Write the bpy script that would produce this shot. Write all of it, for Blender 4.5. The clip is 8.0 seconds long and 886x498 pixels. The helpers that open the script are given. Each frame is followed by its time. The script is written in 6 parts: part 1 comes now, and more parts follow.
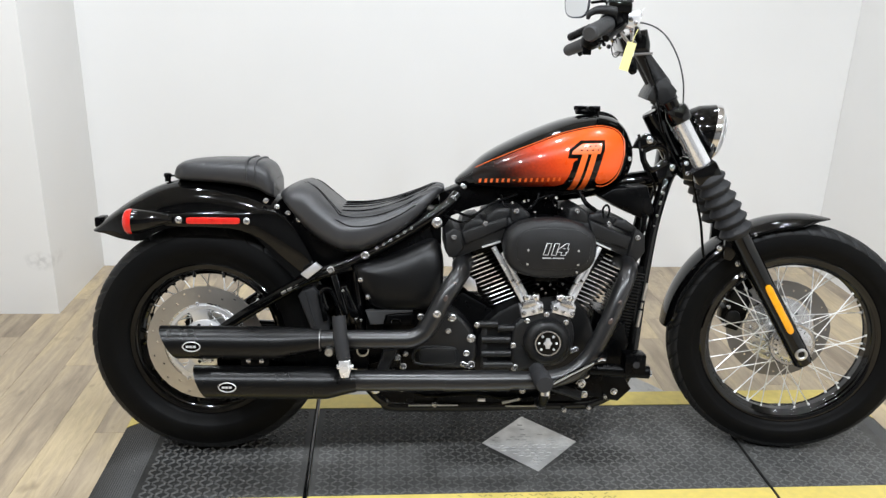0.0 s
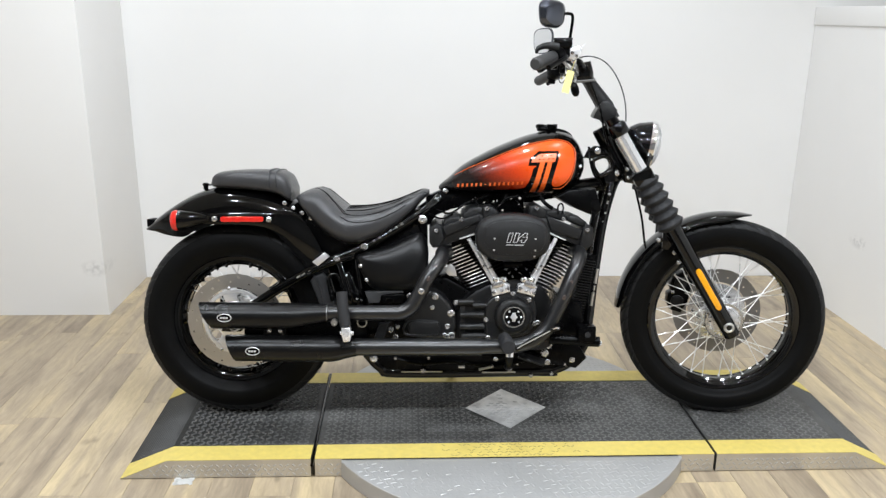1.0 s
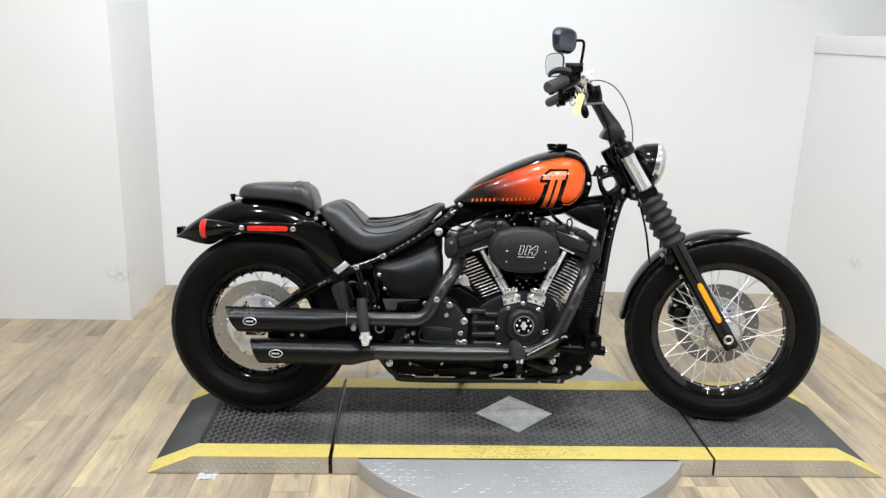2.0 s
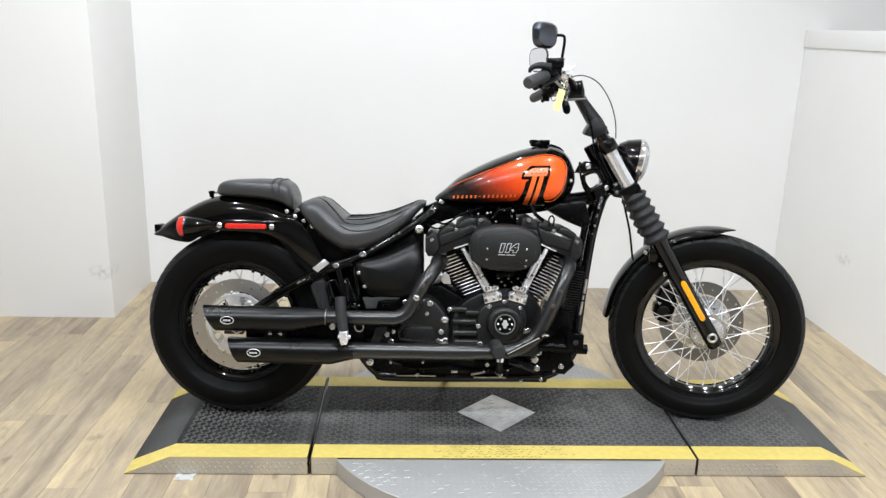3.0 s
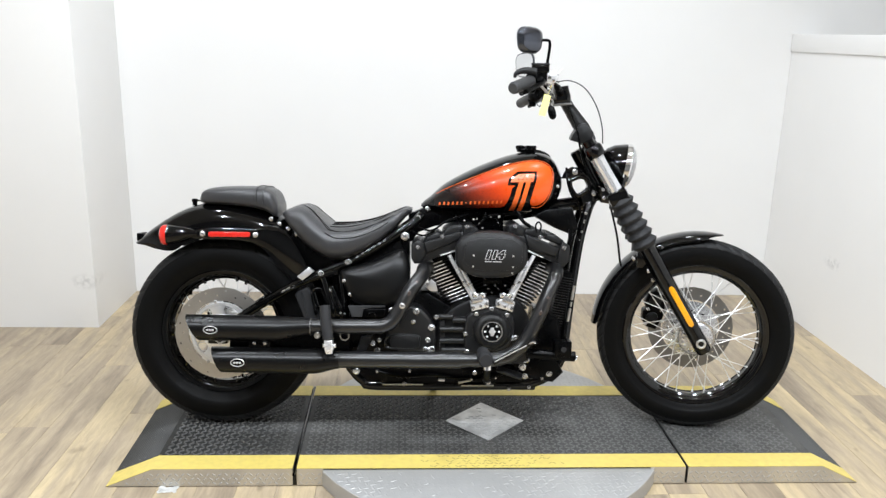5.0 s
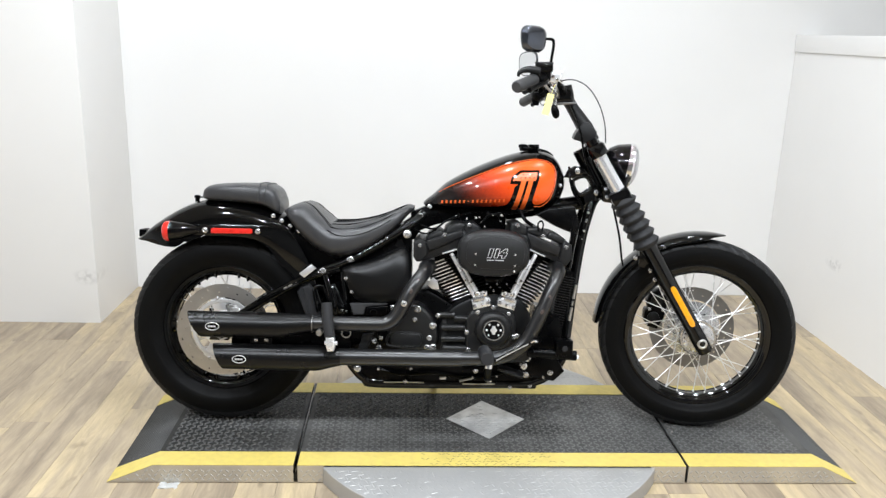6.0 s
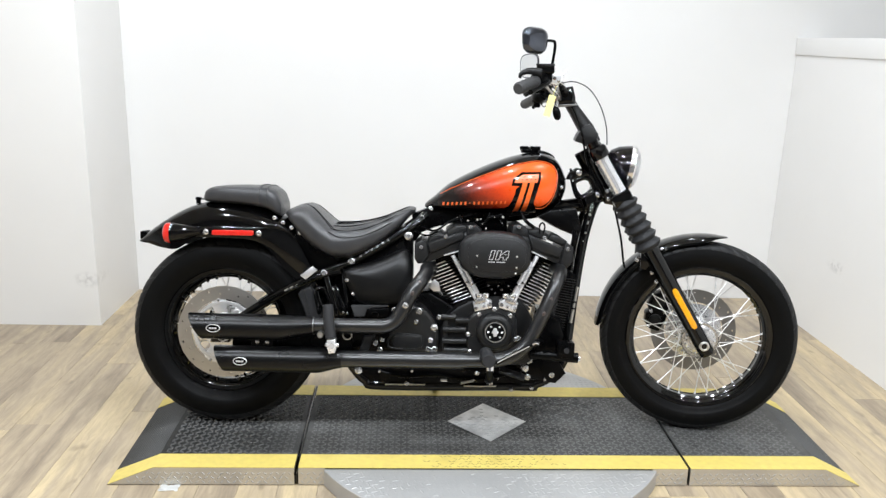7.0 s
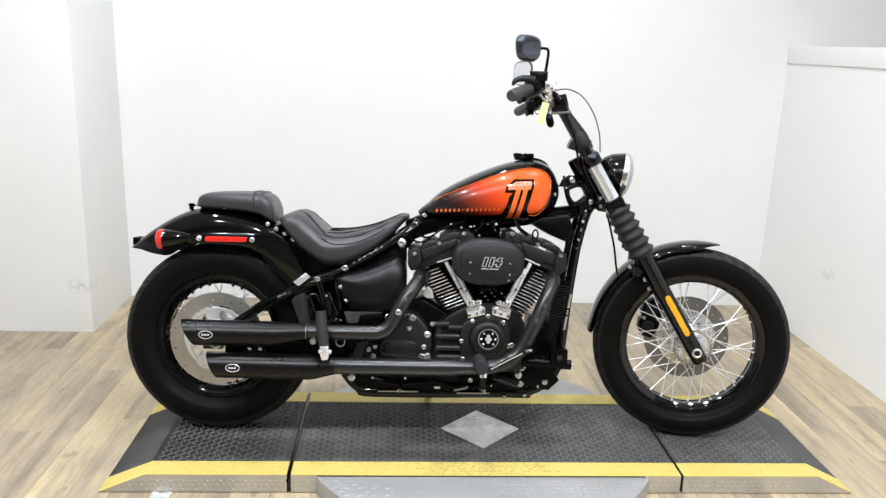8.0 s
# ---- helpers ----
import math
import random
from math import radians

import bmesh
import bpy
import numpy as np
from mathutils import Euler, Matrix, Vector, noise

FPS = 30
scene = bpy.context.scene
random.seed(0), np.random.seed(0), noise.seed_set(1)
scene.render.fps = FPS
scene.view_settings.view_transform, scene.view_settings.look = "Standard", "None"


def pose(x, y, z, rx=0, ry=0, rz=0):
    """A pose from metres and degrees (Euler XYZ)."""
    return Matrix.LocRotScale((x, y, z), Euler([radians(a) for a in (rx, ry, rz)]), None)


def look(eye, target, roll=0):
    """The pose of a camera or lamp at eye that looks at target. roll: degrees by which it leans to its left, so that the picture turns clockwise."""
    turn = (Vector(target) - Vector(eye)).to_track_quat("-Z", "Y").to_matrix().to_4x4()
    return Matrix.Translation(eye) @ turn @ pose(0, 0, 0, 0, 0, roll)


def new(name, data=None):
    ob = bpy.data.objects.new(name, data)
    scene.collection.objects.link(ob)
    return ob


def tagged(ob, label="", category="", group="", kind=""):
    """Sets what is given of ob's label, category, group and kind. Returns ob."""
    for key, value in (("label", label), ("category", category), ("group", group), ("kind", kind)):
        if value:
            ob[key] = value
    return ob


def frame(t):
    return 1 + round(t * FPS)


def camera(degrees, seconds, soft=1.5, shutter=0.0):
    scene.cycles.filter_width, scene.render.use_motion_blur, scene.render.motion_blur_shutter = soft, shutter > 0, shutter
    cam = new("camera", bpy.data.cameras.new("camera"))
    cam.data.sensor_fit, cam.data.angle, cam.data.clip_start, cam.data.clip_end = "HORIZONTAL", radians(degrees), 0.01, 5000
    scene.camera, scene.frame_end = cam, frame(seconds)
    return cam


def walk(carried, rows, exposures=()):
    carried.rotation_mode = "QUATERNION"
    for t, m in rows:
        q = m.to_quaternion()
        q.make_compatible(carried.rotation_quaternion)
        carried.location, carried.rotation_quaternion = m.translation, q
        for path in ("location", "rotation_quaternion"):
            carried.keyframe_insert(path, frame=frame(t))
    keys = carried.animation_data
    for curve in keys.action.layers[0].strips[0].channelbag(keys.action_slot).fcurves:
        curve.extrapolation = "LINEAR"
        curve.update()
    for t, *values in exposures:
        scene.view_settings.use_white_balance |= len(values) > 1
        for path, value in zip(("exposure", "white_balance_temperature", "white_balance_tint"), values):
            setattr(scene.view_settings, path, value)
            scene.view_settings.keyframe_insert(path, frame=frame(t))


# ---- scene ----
cam = camera(58.0, 8.0, soft=1.4)
PATH = [
    (0, (-0.371, -2.023, 1.371), (-0.215, -0.142, 0.709), 1.8),
    (0.1, (-0.3495, -2.0782, 1.3762), (-0.2192, -0.1888, 0.7332), 2.04),
    (0.2, (-0.3348, -2.1409, 1.3737), (-0.2226, -0.2409, 0.7591), 1.85),
    (0.3, (-0.3069, -2.1957, 1.3756), (-0.223, -0.2951, 0.7588), 1.04),
    (0.4, (-0.2848, -2.2471, 1.3717), (-0.2146, -0.3501, 0.7423), 1.89),
    (0.5, (-0.272, -2.3, 1.376), (-0.206, -0.404, 0.742), 2.3),
    (0.6, (-0.2646, -2.3437, 1.3809), (-0.2073, -0.4394, 0.7724), 2.38),
    (0.7, (-0.2629, -2.3944, 1.3855), (-0.2026, -0.4792, 0.8125), 1.57),
    (0.8, (-0.257, -2.4341, 1.388), (-0.1895, -0.5176, 0.8201), 1),
    (0.9, (-0.2625, -2.4806, 1.3849), (-0.1773, -0.5652, 0.8156), 0.89),
    (1, (-0.273, -2.522, 1.381), (-0.184, -0.606, 0.814), 0.7),
    (1.1, (-0.2834, -2.5607, 1.3818), (-0.1795, -0.6453, 0.8158), 0.95),
    (1.2, (-0.2956, -2.5957, 1.3849), (-0.1838, -0.6764, 0.8336), 1.45),
    (1.3, (-0.3103, -2.6193, 1.3929), (-0.1841, -0.6969, 0.856), 1.36),
    (1.4, (-0.316, -2.6447, 1.401), (-0.1945, -0.7186, 0.8762), 1.53),
    (1.5, (-0.329, -2.655, 1.406), (-0.209, -0.727, 0.887), 2),
    (1.6, (-0.3244, -2.6716, 1.4018), (-0.2161, -0.742, 0.8875), 1.85),
    (1.7, (-0.329, -2.67, 1.396), (-0.234, -0.74, 0.878), 1.7),
    (2.8, (-0.2601, -2.6329, 1.3976), (-0.1878, -0.7057, 0.8679), 1.58),
    (3, (-0.258, -2.629, 1.4), (-0.172, -0.704, 0.863), 1.6),
    (3.2, (-0.2524, -2.6261, 1.3982), (-0.1677, -0.6994, 0.8682), 1.88),
    (3.5, (-0.25, -2.622, 1.4), (-0.167, -0.693, 0.878), 1.6),
    (3.7, (-0.2485, -2.6173, 1.4006), (-0.1602, -0.6893, 0.8763), 1.69),
    (4, (-0.24, -2.611, 1.403), (-0.134, -0.683, 0.88), 1.5),
    (4.5, (-0.239, -2.605, 1.397), (-0.13, -0.677, 0.875), 1.3),
    (5.8, (-0.238, -2.6029, 1.3978), (-0.1346, -0.6761, 0.8718), 1.73),
    (6, (-0.242, -2.604, 1.399), (-0.138, -0.677, 0.871), 1.8),
    (6.5, (-0.239, -2.602, 1.394), (-0.14, -0.673, 0.875), 1.7),
    (7, (-0.245, -2.602, 1.391), (-0.142, -0.673, 0.873), 1.8),
    (7.5, (-0.242, -2.6, 1.394), (-0.129, -0.67, 0.879), 1.9),
    (8, (-0.242, -2.603, 1.391), (-0.125, -0.67, 0.89), 2),
]
EXPOSURES = [(0.0, 0.05), (1.0, 0.02), (1.7, 0.06), (3.0, 0.1), (4.5, 0.17), (8.0, 0.19)]
walk(cam, [(t, look(eye, target, roll)) for t, eye, target, roll in PATH], EXPOSURES)

# ---- light ----
world = bpy.data.worlds.new("world")
scene.world = world
world.use_nodes = True
world.node_tree.nodes["Background"].inputs[0].default_value = (1, 1, 1, 1)
world.node_tree.nodes["Background"].inputs[1].default_value = 0.05


def ceiling_lamp(x, y, z, size, watts, colour=(0.9, 0.965, 1.04)):
    data = bpy.data.lights.new("ceiling_lamp", "AREA")
    data.shape, data.size, data.energy, data.color = "DISK", size, watts, colour
    ob = new("ceiling_lamp", data)
    ob.matrix_world = pose(x, y, z)
    return ob


for lx in (-1.7, -0.9, 0.0, 0.8, 1.6):
    ceiling_lamp(lx, -2.2, 2.95, 0.14, 36)
for lx in (-1.5, -0.3, 0.9):
    ceiling_lamp(lx, -0.4, 2.95, 0.14, 21)
    ceiling_lamp(lx, 0.9, 2.95, 0.14, 6)



# ---- materials ----
def material(name, colour, rough=0.5, metal=0.0, coat=0.0, vary=0.12, scale=18.0, bump=0.0, bump_scale=300.0, second=None, rough_vary=0.1, stretch=(1, 1, 1), spec=0.5):
    """A surface with colour and gloss that vary at two scales, and a fine relief."""
    m = bpy.data.materials.new(name)
    m.use_nodes = True
    n, links = m.node_tree.nodes, m.node_tree.links
    b = n["Principled BSDF"]
    b.inputs["Metallic"].default_value = metal
    b.inputs["Coat Weight"].default_value = coat
    b.inputs["Coat Roughness"].default_value = 0.04
    b.inputs["Specular IOR Level"].default_value = spec
    tex = n.new("ShaderNodeTexCoord")
    mapping = n.new("ShaderNodeMapping")
    mapping.inputs["Scale"].default_value = stretch
    links.new(tex.outputs["Object"], mapping.inputs["Vector"])
    coarse = n.new("ShaderNodeTexNoise")
    coarse.inputs["Scale"].default_value = scale
    coarse.inputs["Detail"].default_value = 6
    links.new(mapping.outputs[0], coarse.inputs["Vector"])
    ramp = n.new("ShaderNodeMix")
    ramp.data_type = "RGBA"
    other = second or tuple(c * (1 - vary * 2) for c in colour)
    ramp.inputs["A"].default_value = (*colour, 1)
    ramp.inputs["B"].default_value = (*other, 1)
    links.new(coarse.outputs[0], ramp.inputs["Factor"])
    links.new(ramp.outputs["Result"], b.inputs["Base Color"])
    span = n.new("ShaderNodeMapRange")
    span.inputs["To Min"].default_value = max(rough - rough_vary, 0.02)
    span.inputs["To Max"].default_value = min(rough + rough_vary, 1)
    links.new(coarse.outputs[0], span.inputs["Value"])
    links.new(span.outputs[0], b.inputs["Roughness"])
    if bump:
        fine = n.new("ShaderNodeTexNoise")
        fine.inputs["Scale"].default_value = bump_scale
        fine.inputs["Detail"].default_value = 3
        links.new(mapping.outputs[0], fine.inputs["Vector"])
        relief = n.new("ShaderNodeBump")
        relief.inputs["Strength"].default_value = bump
        relief.inputs["Distance"].default_value = 0.002
        links.new(fine.outputs[0], relief.inputs["Height"])
        links.new(relief.outputs[0], b.inputs["Normal"])
    return m


def plank_wood(joined=False):
    """Oak laminate: tones that change along and across each board, fine grain and knots."""
    m = material("laminate_oak_far" if joined else "laminate_oak", (0.40, 0.29, 0.17), 0.42, vary=0.2, bump=0.12, bump_scale=60, stretch=(9, 0.9, 1))
    n, links = m.node_tree.nodes, m.node_tree.links
    b = n["Principled BSDF"]
    info = n.new("ShaderNodeObjectInfo")
    tex = n.new("ShaderNodeTexCoord")
    spread = n.new("ShaderNodeVectorMath")
    spread.operation = "MULTIPLY_ADD"
    spread.inputs[1].default_value = (1.37, 1.91, 0.0)
    links.new(info.outputs["Location"], spread.inputs[0])
    links.new(tex.outputs["Object"], spread.inputs[2])
    island = n.new("ShaderNodeNewGeometry")
    chance = island.outputs["Random Per Island"] if joined else info.outputs["Random"]

    def noise(scale_x, scale_y, detail, rough=0.55, distort=0.0):
        mapping = n.new("ShaderNodeMapping")
        mapping.inputs["Scale"].default_value = (scale_x, scale_y, 1)
        links.new(spread.outputs[0], mapping.inputs["Vector"])
        t = n.new("ShaderNodeTexNoise")
        t.inputs["Scale"].default_value = 1
        t.inputs["Detail"].default_value = detail
        t.inputs["Roughness"].default_value = rough
        t.inputs["Distortion"].default_value = distort
        links.new(mapping.outputs[0], t.inputs["Vector"])
        return t.outputs[0]

    def combine(a, k, c):
        node = n.new("ShaderNodeMath")
        node.operation = "MULTIPLY_ADD"
        node.inputs[1].default_value = k
        links.new(a, node.inputs[0])
        if isinstance(c, float):
            node.inputs[2].default_value = c
        else:
            links.new(c, node.inputs[2])
        return node.outputs[0]

    tone = combine(noise(11.0, 0.95, 5, 0.62, 0.5), 1.7, combine(noise(26.0, 1.7, 3), 0.6, combine(noise(3.5, 1.6, 3), 0.9, combine(chance, 0.42, -1.27))))
    tones = n.new("ShaderNodeValToRGB")
    stops = [(0.0, (0.185, 0.143, 0.1)), (0.25, (0.27, 0.215, 0.152)), (0.5, (0.365, 0.292, 0.2)), (0.75, (0.445, 0.352, 0.222)), (1.0, (0.52, 0.415, 0.25))]
    while len(tones.color_ramp.elements) < len(stops):
        tones.color_ramp.elements.new(0.5)
    for e, (p, c) in zip(tones.color_ramp.elements, stops):
        e.position, e.color = p, (*c, 1)
    links.new(tone, tones.inputs[0])
    dark = n.new("ShaderNodeMapRange")
    dark.inputs["From Min"].default_value = 0.3
    dark.inputs["From Max"].default_value = 0.7
    dark.inputs["To Min"].default_value = 0.8
    dark.inputs["To Max"].default_value = 1.12
    links.new(noise(48.0, 8.0, 6, 0.66, 1.2), dark.inputs["Value"])
    knot = n.new("ShaderNodeMapRange")
    knot.inputs["From Min"].default_value = 0.66
    knot.inputs["From Max"].default_value = 0.78
    knot.inputs["To Min"].default_value = 1.0
    knot.inputs["To Max"].default_value = 0.62
    links.new(noise(15.0, 7.5, 2), knot.inputs["Value"])
    both_dark = n.new("ShaderNodeMath")
    both_dark.operation = "MULTIPLY"
    links.new(dark.outputs[0], both_dark.inputs[0])
    links.new(knot.outputs[0], both_dark.inputs[1])
    mix = n.new("ShaderNodeMix")
    mix.data_type, mix.blend_type = "RGBA", "MULTIPLY"
    mix.inputs["Factor"].default_value = 1
    links.new(tones.outputs[0], mix.inputs["A"])
    links.new(both_dark.outputs[0], mix.inputs["B"])
    links.new(mix.outputs["Result"], b.inputs["Base Color"])
    sheen = n.new("ShaderNodeMapRange")
    sheen.inputs["To Min"].default_value = 0.28
    sheen.inputs["To Max"].default_value = 0.44
    links.new(noise(6.0, 2.5, 4), sheen.inputs["Value"])
    links.new(sheen.outputs[0], b.inputs["Roughness"])
    relief = n.new("ShaderNodeBump")
    relief.inputs["Strength"].default_value = 0.12
    relief.inputs["Distance"].default_value = 0.001
    links.new(both_dark.outputs[0], relief.inputs["Height"])
    links.new(relief.outputs[0], b.inputs["Normal"])
    return m


def fade_paint():
    """Orange tank paint that fades through dark red to black towards the rear."""
    m = material("orange_fade_paint", (0.8, 0.13, 0.01), 0.3, coat=0.5, vary=0.05, spec=0.2)
    n, links = m.node_tree.nodes, m.node_tree.links
    tex = n.new("ShaderNodeTexCoord")
    split = n.new("ShaderNodeSeparateXYZ")
    links.new(tex.outputs["Object"], split.inputs[0])
    noise_tex = n.new("ShaderNodeTexNoise")
    noise_tex.inputs["Scale"].default_value = 160
    links.new(tex.outputs["Object"], noise_tex.inputs["Vector"])
    lower = n.new("ShaderNodeMath")
    lower.operation = "MULTIPLY_ADD"
    lower.inputs[1].default_value = 0.9
    links.new(split.outputs["Z"], lower.inputs[0])
    links.new(split.outputs["X"], lower.inputs[2])
    jitter = n.new("ShaderNodeMath")
    jitter.operation = "MULTIPLY_ADD"
    jitter.inputs[1].default_value = 0.05
    links.new(noise_tex.outputs[0], jitter.inputs[0])
    links.new(lower.outputs[0], jitter.inputs[2])
    span = n.new("ShaderNodeMapRange")
    span.inputs["From Min"].default_value = 0.69
    span.inputs["From Max"].default_value = 0.95
    links.new(jitter.outputs[0], span.inputs["Value"])
    tones = n.new("ShaderNodeValToRGB")
    stops = [(0.0, (0.004, 0.0012, 0.001)), (0.14, (0.035, 0.005, 0.002)), (0.36, (0.2, 0.02, 0.006)), (0.62, (0.5, 0.04, 0.005)), (1.0, (0.76, 0.085, 0.007))]
    while len(tones.color_ramp.elements) < len(stops):
        tones.color_ramp.elements.new(0.5)
    for e, (p, c) in zip(tones.color_ramp.elements, stops):
        e.position, e.color = p, (*c, 1)
    links.new(span.outputs[0], tones.inputs[0])
    links.new(tones.outputs[0], n["Principled BSDF"].inputs["Base Color"])
    return m


def lens_plastic(name, colour):
    """Tinted lens with moulded prisms that vary its tone."""
    return material(name, colour, 0.15, coat=0.6, vary=0.22, scale=70, bump=0.3, bump_scale=220)


def clear_glass():
    m = bpy.data.materials.new("clear_glass")
    m.use_nodes = True
    b = m.node_tree.nodes["Principled BSDF"]
    b.inputs["Base Color"].default_value = (0.97, 0.98, 1, 1)
    b.inputs["Roughness"].default_value = 0.02
    b.inputs["Transmission Weight"].default_value = 1
    b.inputs["IOR"].default_value = 1.45
    return m


GLOSS = material("black_gloss_paint", (0.0015, 0.0015, 0.0016), 0.08, coat=0.2, spec=0.25, vary=0.1, rough_vary=0.03)
RIM = material("black_rim_coating", (0.001, 0.001, 0.001), 0.07, spec=0.3, coat=0.4, vary=0.1, rough_vary=0.02)
SATIN = material("black_satin_coating", (0.0013, 0.0013, 0.0015), 0.28, spec=0.09, vary=0.2, bump=0.08, bump_scale=500)
WRINKLE = material("black_wrinkle_coating", (0.013, 0.013, 0.0136), 0.36, spec=0.3, vary=0.35, scale=16, bump=0.4, bump_scale=900)
CASE = material("black_case_coating", (0.0115, 0.0115, 0.012), 0.32, spec=0.36, vary=0.3, scale=30, bump=0.35, bump_scale=900)
MATTE = material("black_ceramic_coating", (0.009, 0.009, 0.0095), 0.29, spec=0.6, vary=0.15, rough_vary=0.03, bump=0.04, bump_scale=700)
MUFFLER = material("black_muffler_coating", (0.0035, 0.0035, 0.0037), 0.3, spec=0.26, vary=0.25, bump=0.08, bump_scale=700)
COVER = material("black_satin_plastic", (0.003, 0.003, 0.0032), 0.36, spec=0.28, vary=0.2, bump=0.05, bump_scale=300)
TYRETOP = material("grey_black_tread_rubber", (0.011, 0.011, 0.0113), 0.55, spec=0.28, vary=0.3, bump=0.3, bump_scale=300)
RUBBER = material("black_rubber", (0.0026, 0.0026, 0.0027), 0.5, spec=0.11, vary=0.3, scale=9, bump=0.2, bump_scale=400)
GAITER = material("grey_black_rubber", (0.027, 0.027, 0.0285), 0.55, spec=0.2, vary=0.2, bump=0.2, bump_scale=300)
LEATHER = material("black_vinyl", (0.03, 0.03, 0.032), 0.34, spec=0.55, vary=0.2, scale=20, bump=0.22, bump_scale=900, rough_vary=0.06)
CHROME = material("chrome", (0.85, 0.85, 0.86), 0.08, metal=1.0, vary=0.03, rough_vary=0.04)
FORK = material("hard_chromed_fork_tube", (0.86, 0.86, 0.87), 0.16, metal=0.75, vary=0.03)
HUB = material("polished_hub_alloy", (0.74, 0.74, 0.75), 0.26, metal=0.95, vary=0.3, scale=45, bump=0.5, bump_scale=90)
BOLT = material("bright_zinc_bolt", (0.9, 0.9, 0.91), 0.22, metal=0.97, vary=0.25, scale=160, bump=0.25, bump_scale=240)
SPOKE = material("stainless_spoke", (0.84, 0.84, 0.84), 0.3, metal=0.5, vary=0.03)
BRONZED = material("heat_tinted_steel", (0.2, 0.16, 0.15), 0.3, metal=0.9, vary=0.2, scale=90)
STEEL = material("brushed_steel", (0.62, 0.61, 0.59), 0.32, metal=1.0, vary=0.1, bump=0.1, bump_scale=300)
DISC_DARK = material("blued_brake_disc", (0.26, 0.255, 0.25), 0.4, metal=0.9, vary=0.15, bump=0.1, bump_scale=200)
DISC = material("brake_disc_steel", (0.66, 0.63, 0.59), 0.33, metal=1.0, vary=0.12, bump=0.1, bump_scale=200)
ALLOY = material("cast_alloy", (0.85, 0.85, 0.86), 0.33, metal=0.8, vary=0.08, bump=0.2, bump_scale=260)
FIN = material("black_fin_paint", (0.0012, 0.0012, 0.0012), 0.4, spec=0.05, vary=0.2)
FINEDGE = material("machined_fin_edge", (0.9, 0.9, 0.91), 0.28, metal=0.7, vary=0.05)
ORANGE = fade_paint()
LINE = material("orange_pinstripe", (0.8, 0.125, 0.016), 0.3, coat=0.5, vary=0.05)
RED = lens_plastic("red_reflector_plastic", (0.75, 0.02, 0.012))
AMBER = lens_plastic("amber_reflector_plastic", (1.0, 0.42, 0.008))
GLASS = clear_glass()
LENS_GLARE = material("lens_glare_white", (0.9, 0.9, 0.91), 0.25, metal=0.4, vary=0.04)
MIRROR = material("mirror_glass", (0.9, 0.92, 0.95), 0.03, metal=1.0, vary=0.01, rough_vary=0.01)
SMOKED = material("smoked_chrome", (0.1, 0.108, 0.13), 0.12, metal=0.9, vary=0.1, rough_vary=0.03)
GRIP = material("grey_grip_rubber", (0.05, 0.05, 0.051), 0.5, spec=0.3, vary=0.2, bump=0.3, bump_scale=300)
WHITE_INK = material("silver_lettering", (0.75, 0.75, 0.76), 0.35, metal=0.5, vary=0.1)
TAG = material("yellow_card", (0.9, 0.83, 0.33), 0.6, vary=0.08)
UNSEEN_WALL = material("unseen_wall_grey", (0.2, 0.2, 0.2), 0.6, vary=0.1, scale=2.5, bump=0.1, bump_scale=140)
WALL = material("white_wall_paint", (0.80, 0.79, 0.775), 0.6, vary=0.02, scale=2.5, bump=0.12, bump_scale=140, second=(0.76, 0.75, 0.735))


def scuffed_wall(name, centre, reach):
    """Wall paint with one patch of rubbed grey smears."""
    m = material(name, (0.80, 0.79, 0.775), 0.6, vary=0.02, scale=2.5, bump=0.12, bump_scale=140, second=(0.76, 0.75, 0.735))
    n, links = m.node_tree.nodes, m.node_tree.links
    b = n["Principled BSDF"]
    plain = b.inputs["Base Color"].links[0].from_socket
    tex = n.new("ShaderNodeTexCoord")
    place = n.new("ShaderNodeMapping")
    place.vector_type = "TEXTURE"
    place.inputs["Location"].default_value = centre
    place.inputs["Scale"].default_value = reach
    links.new(tex.outputs["Object"], place.inputs["Vector"])
    ball = n.new("ShaderNodeTexGradient")
    ball.gradient_type = "SPHERICAL"
    links.new(place.outputs[0], ball.inputs["Vector"])
    smear = n.new("ShaderNodeTexNoise")
    smear.inputs["Scale"].default_value = 38
    smear.inputs["Detail"].default_value = 5
    links.new(tex.outputs["Object"], smear.inputs["Vector"])
    patchy = n.new("ShaderNodeMapRange")
    patchy.inputs["From Min"].default_value = 0.42
    patchy.inputs["From Max"].default_value = 0.6
    links.new(smear.outputs[0], patchy.inputs["Value"])
    amount = n.new("ShaderNodeMath")
    amount.operation = "MULTIPLY"
    links.new(ball.outputs[1], amount.inputs[0])
    links.new(patchy.outputs[0], amount.inputs[1])
    mix = n.new("ShaderNodeMix")
    mix.data_type = "RGBA"
    mix.inputs["B"].default_value = (0.56, 0.55, 0.54, 1)
    links.new(amount.outputs[0], mix.inputs["Factor"])
    links.new(plain, mix.inputs["A"])
    links.new(mix.outputs["Result"], b.inputs["Base Color"])
    return m


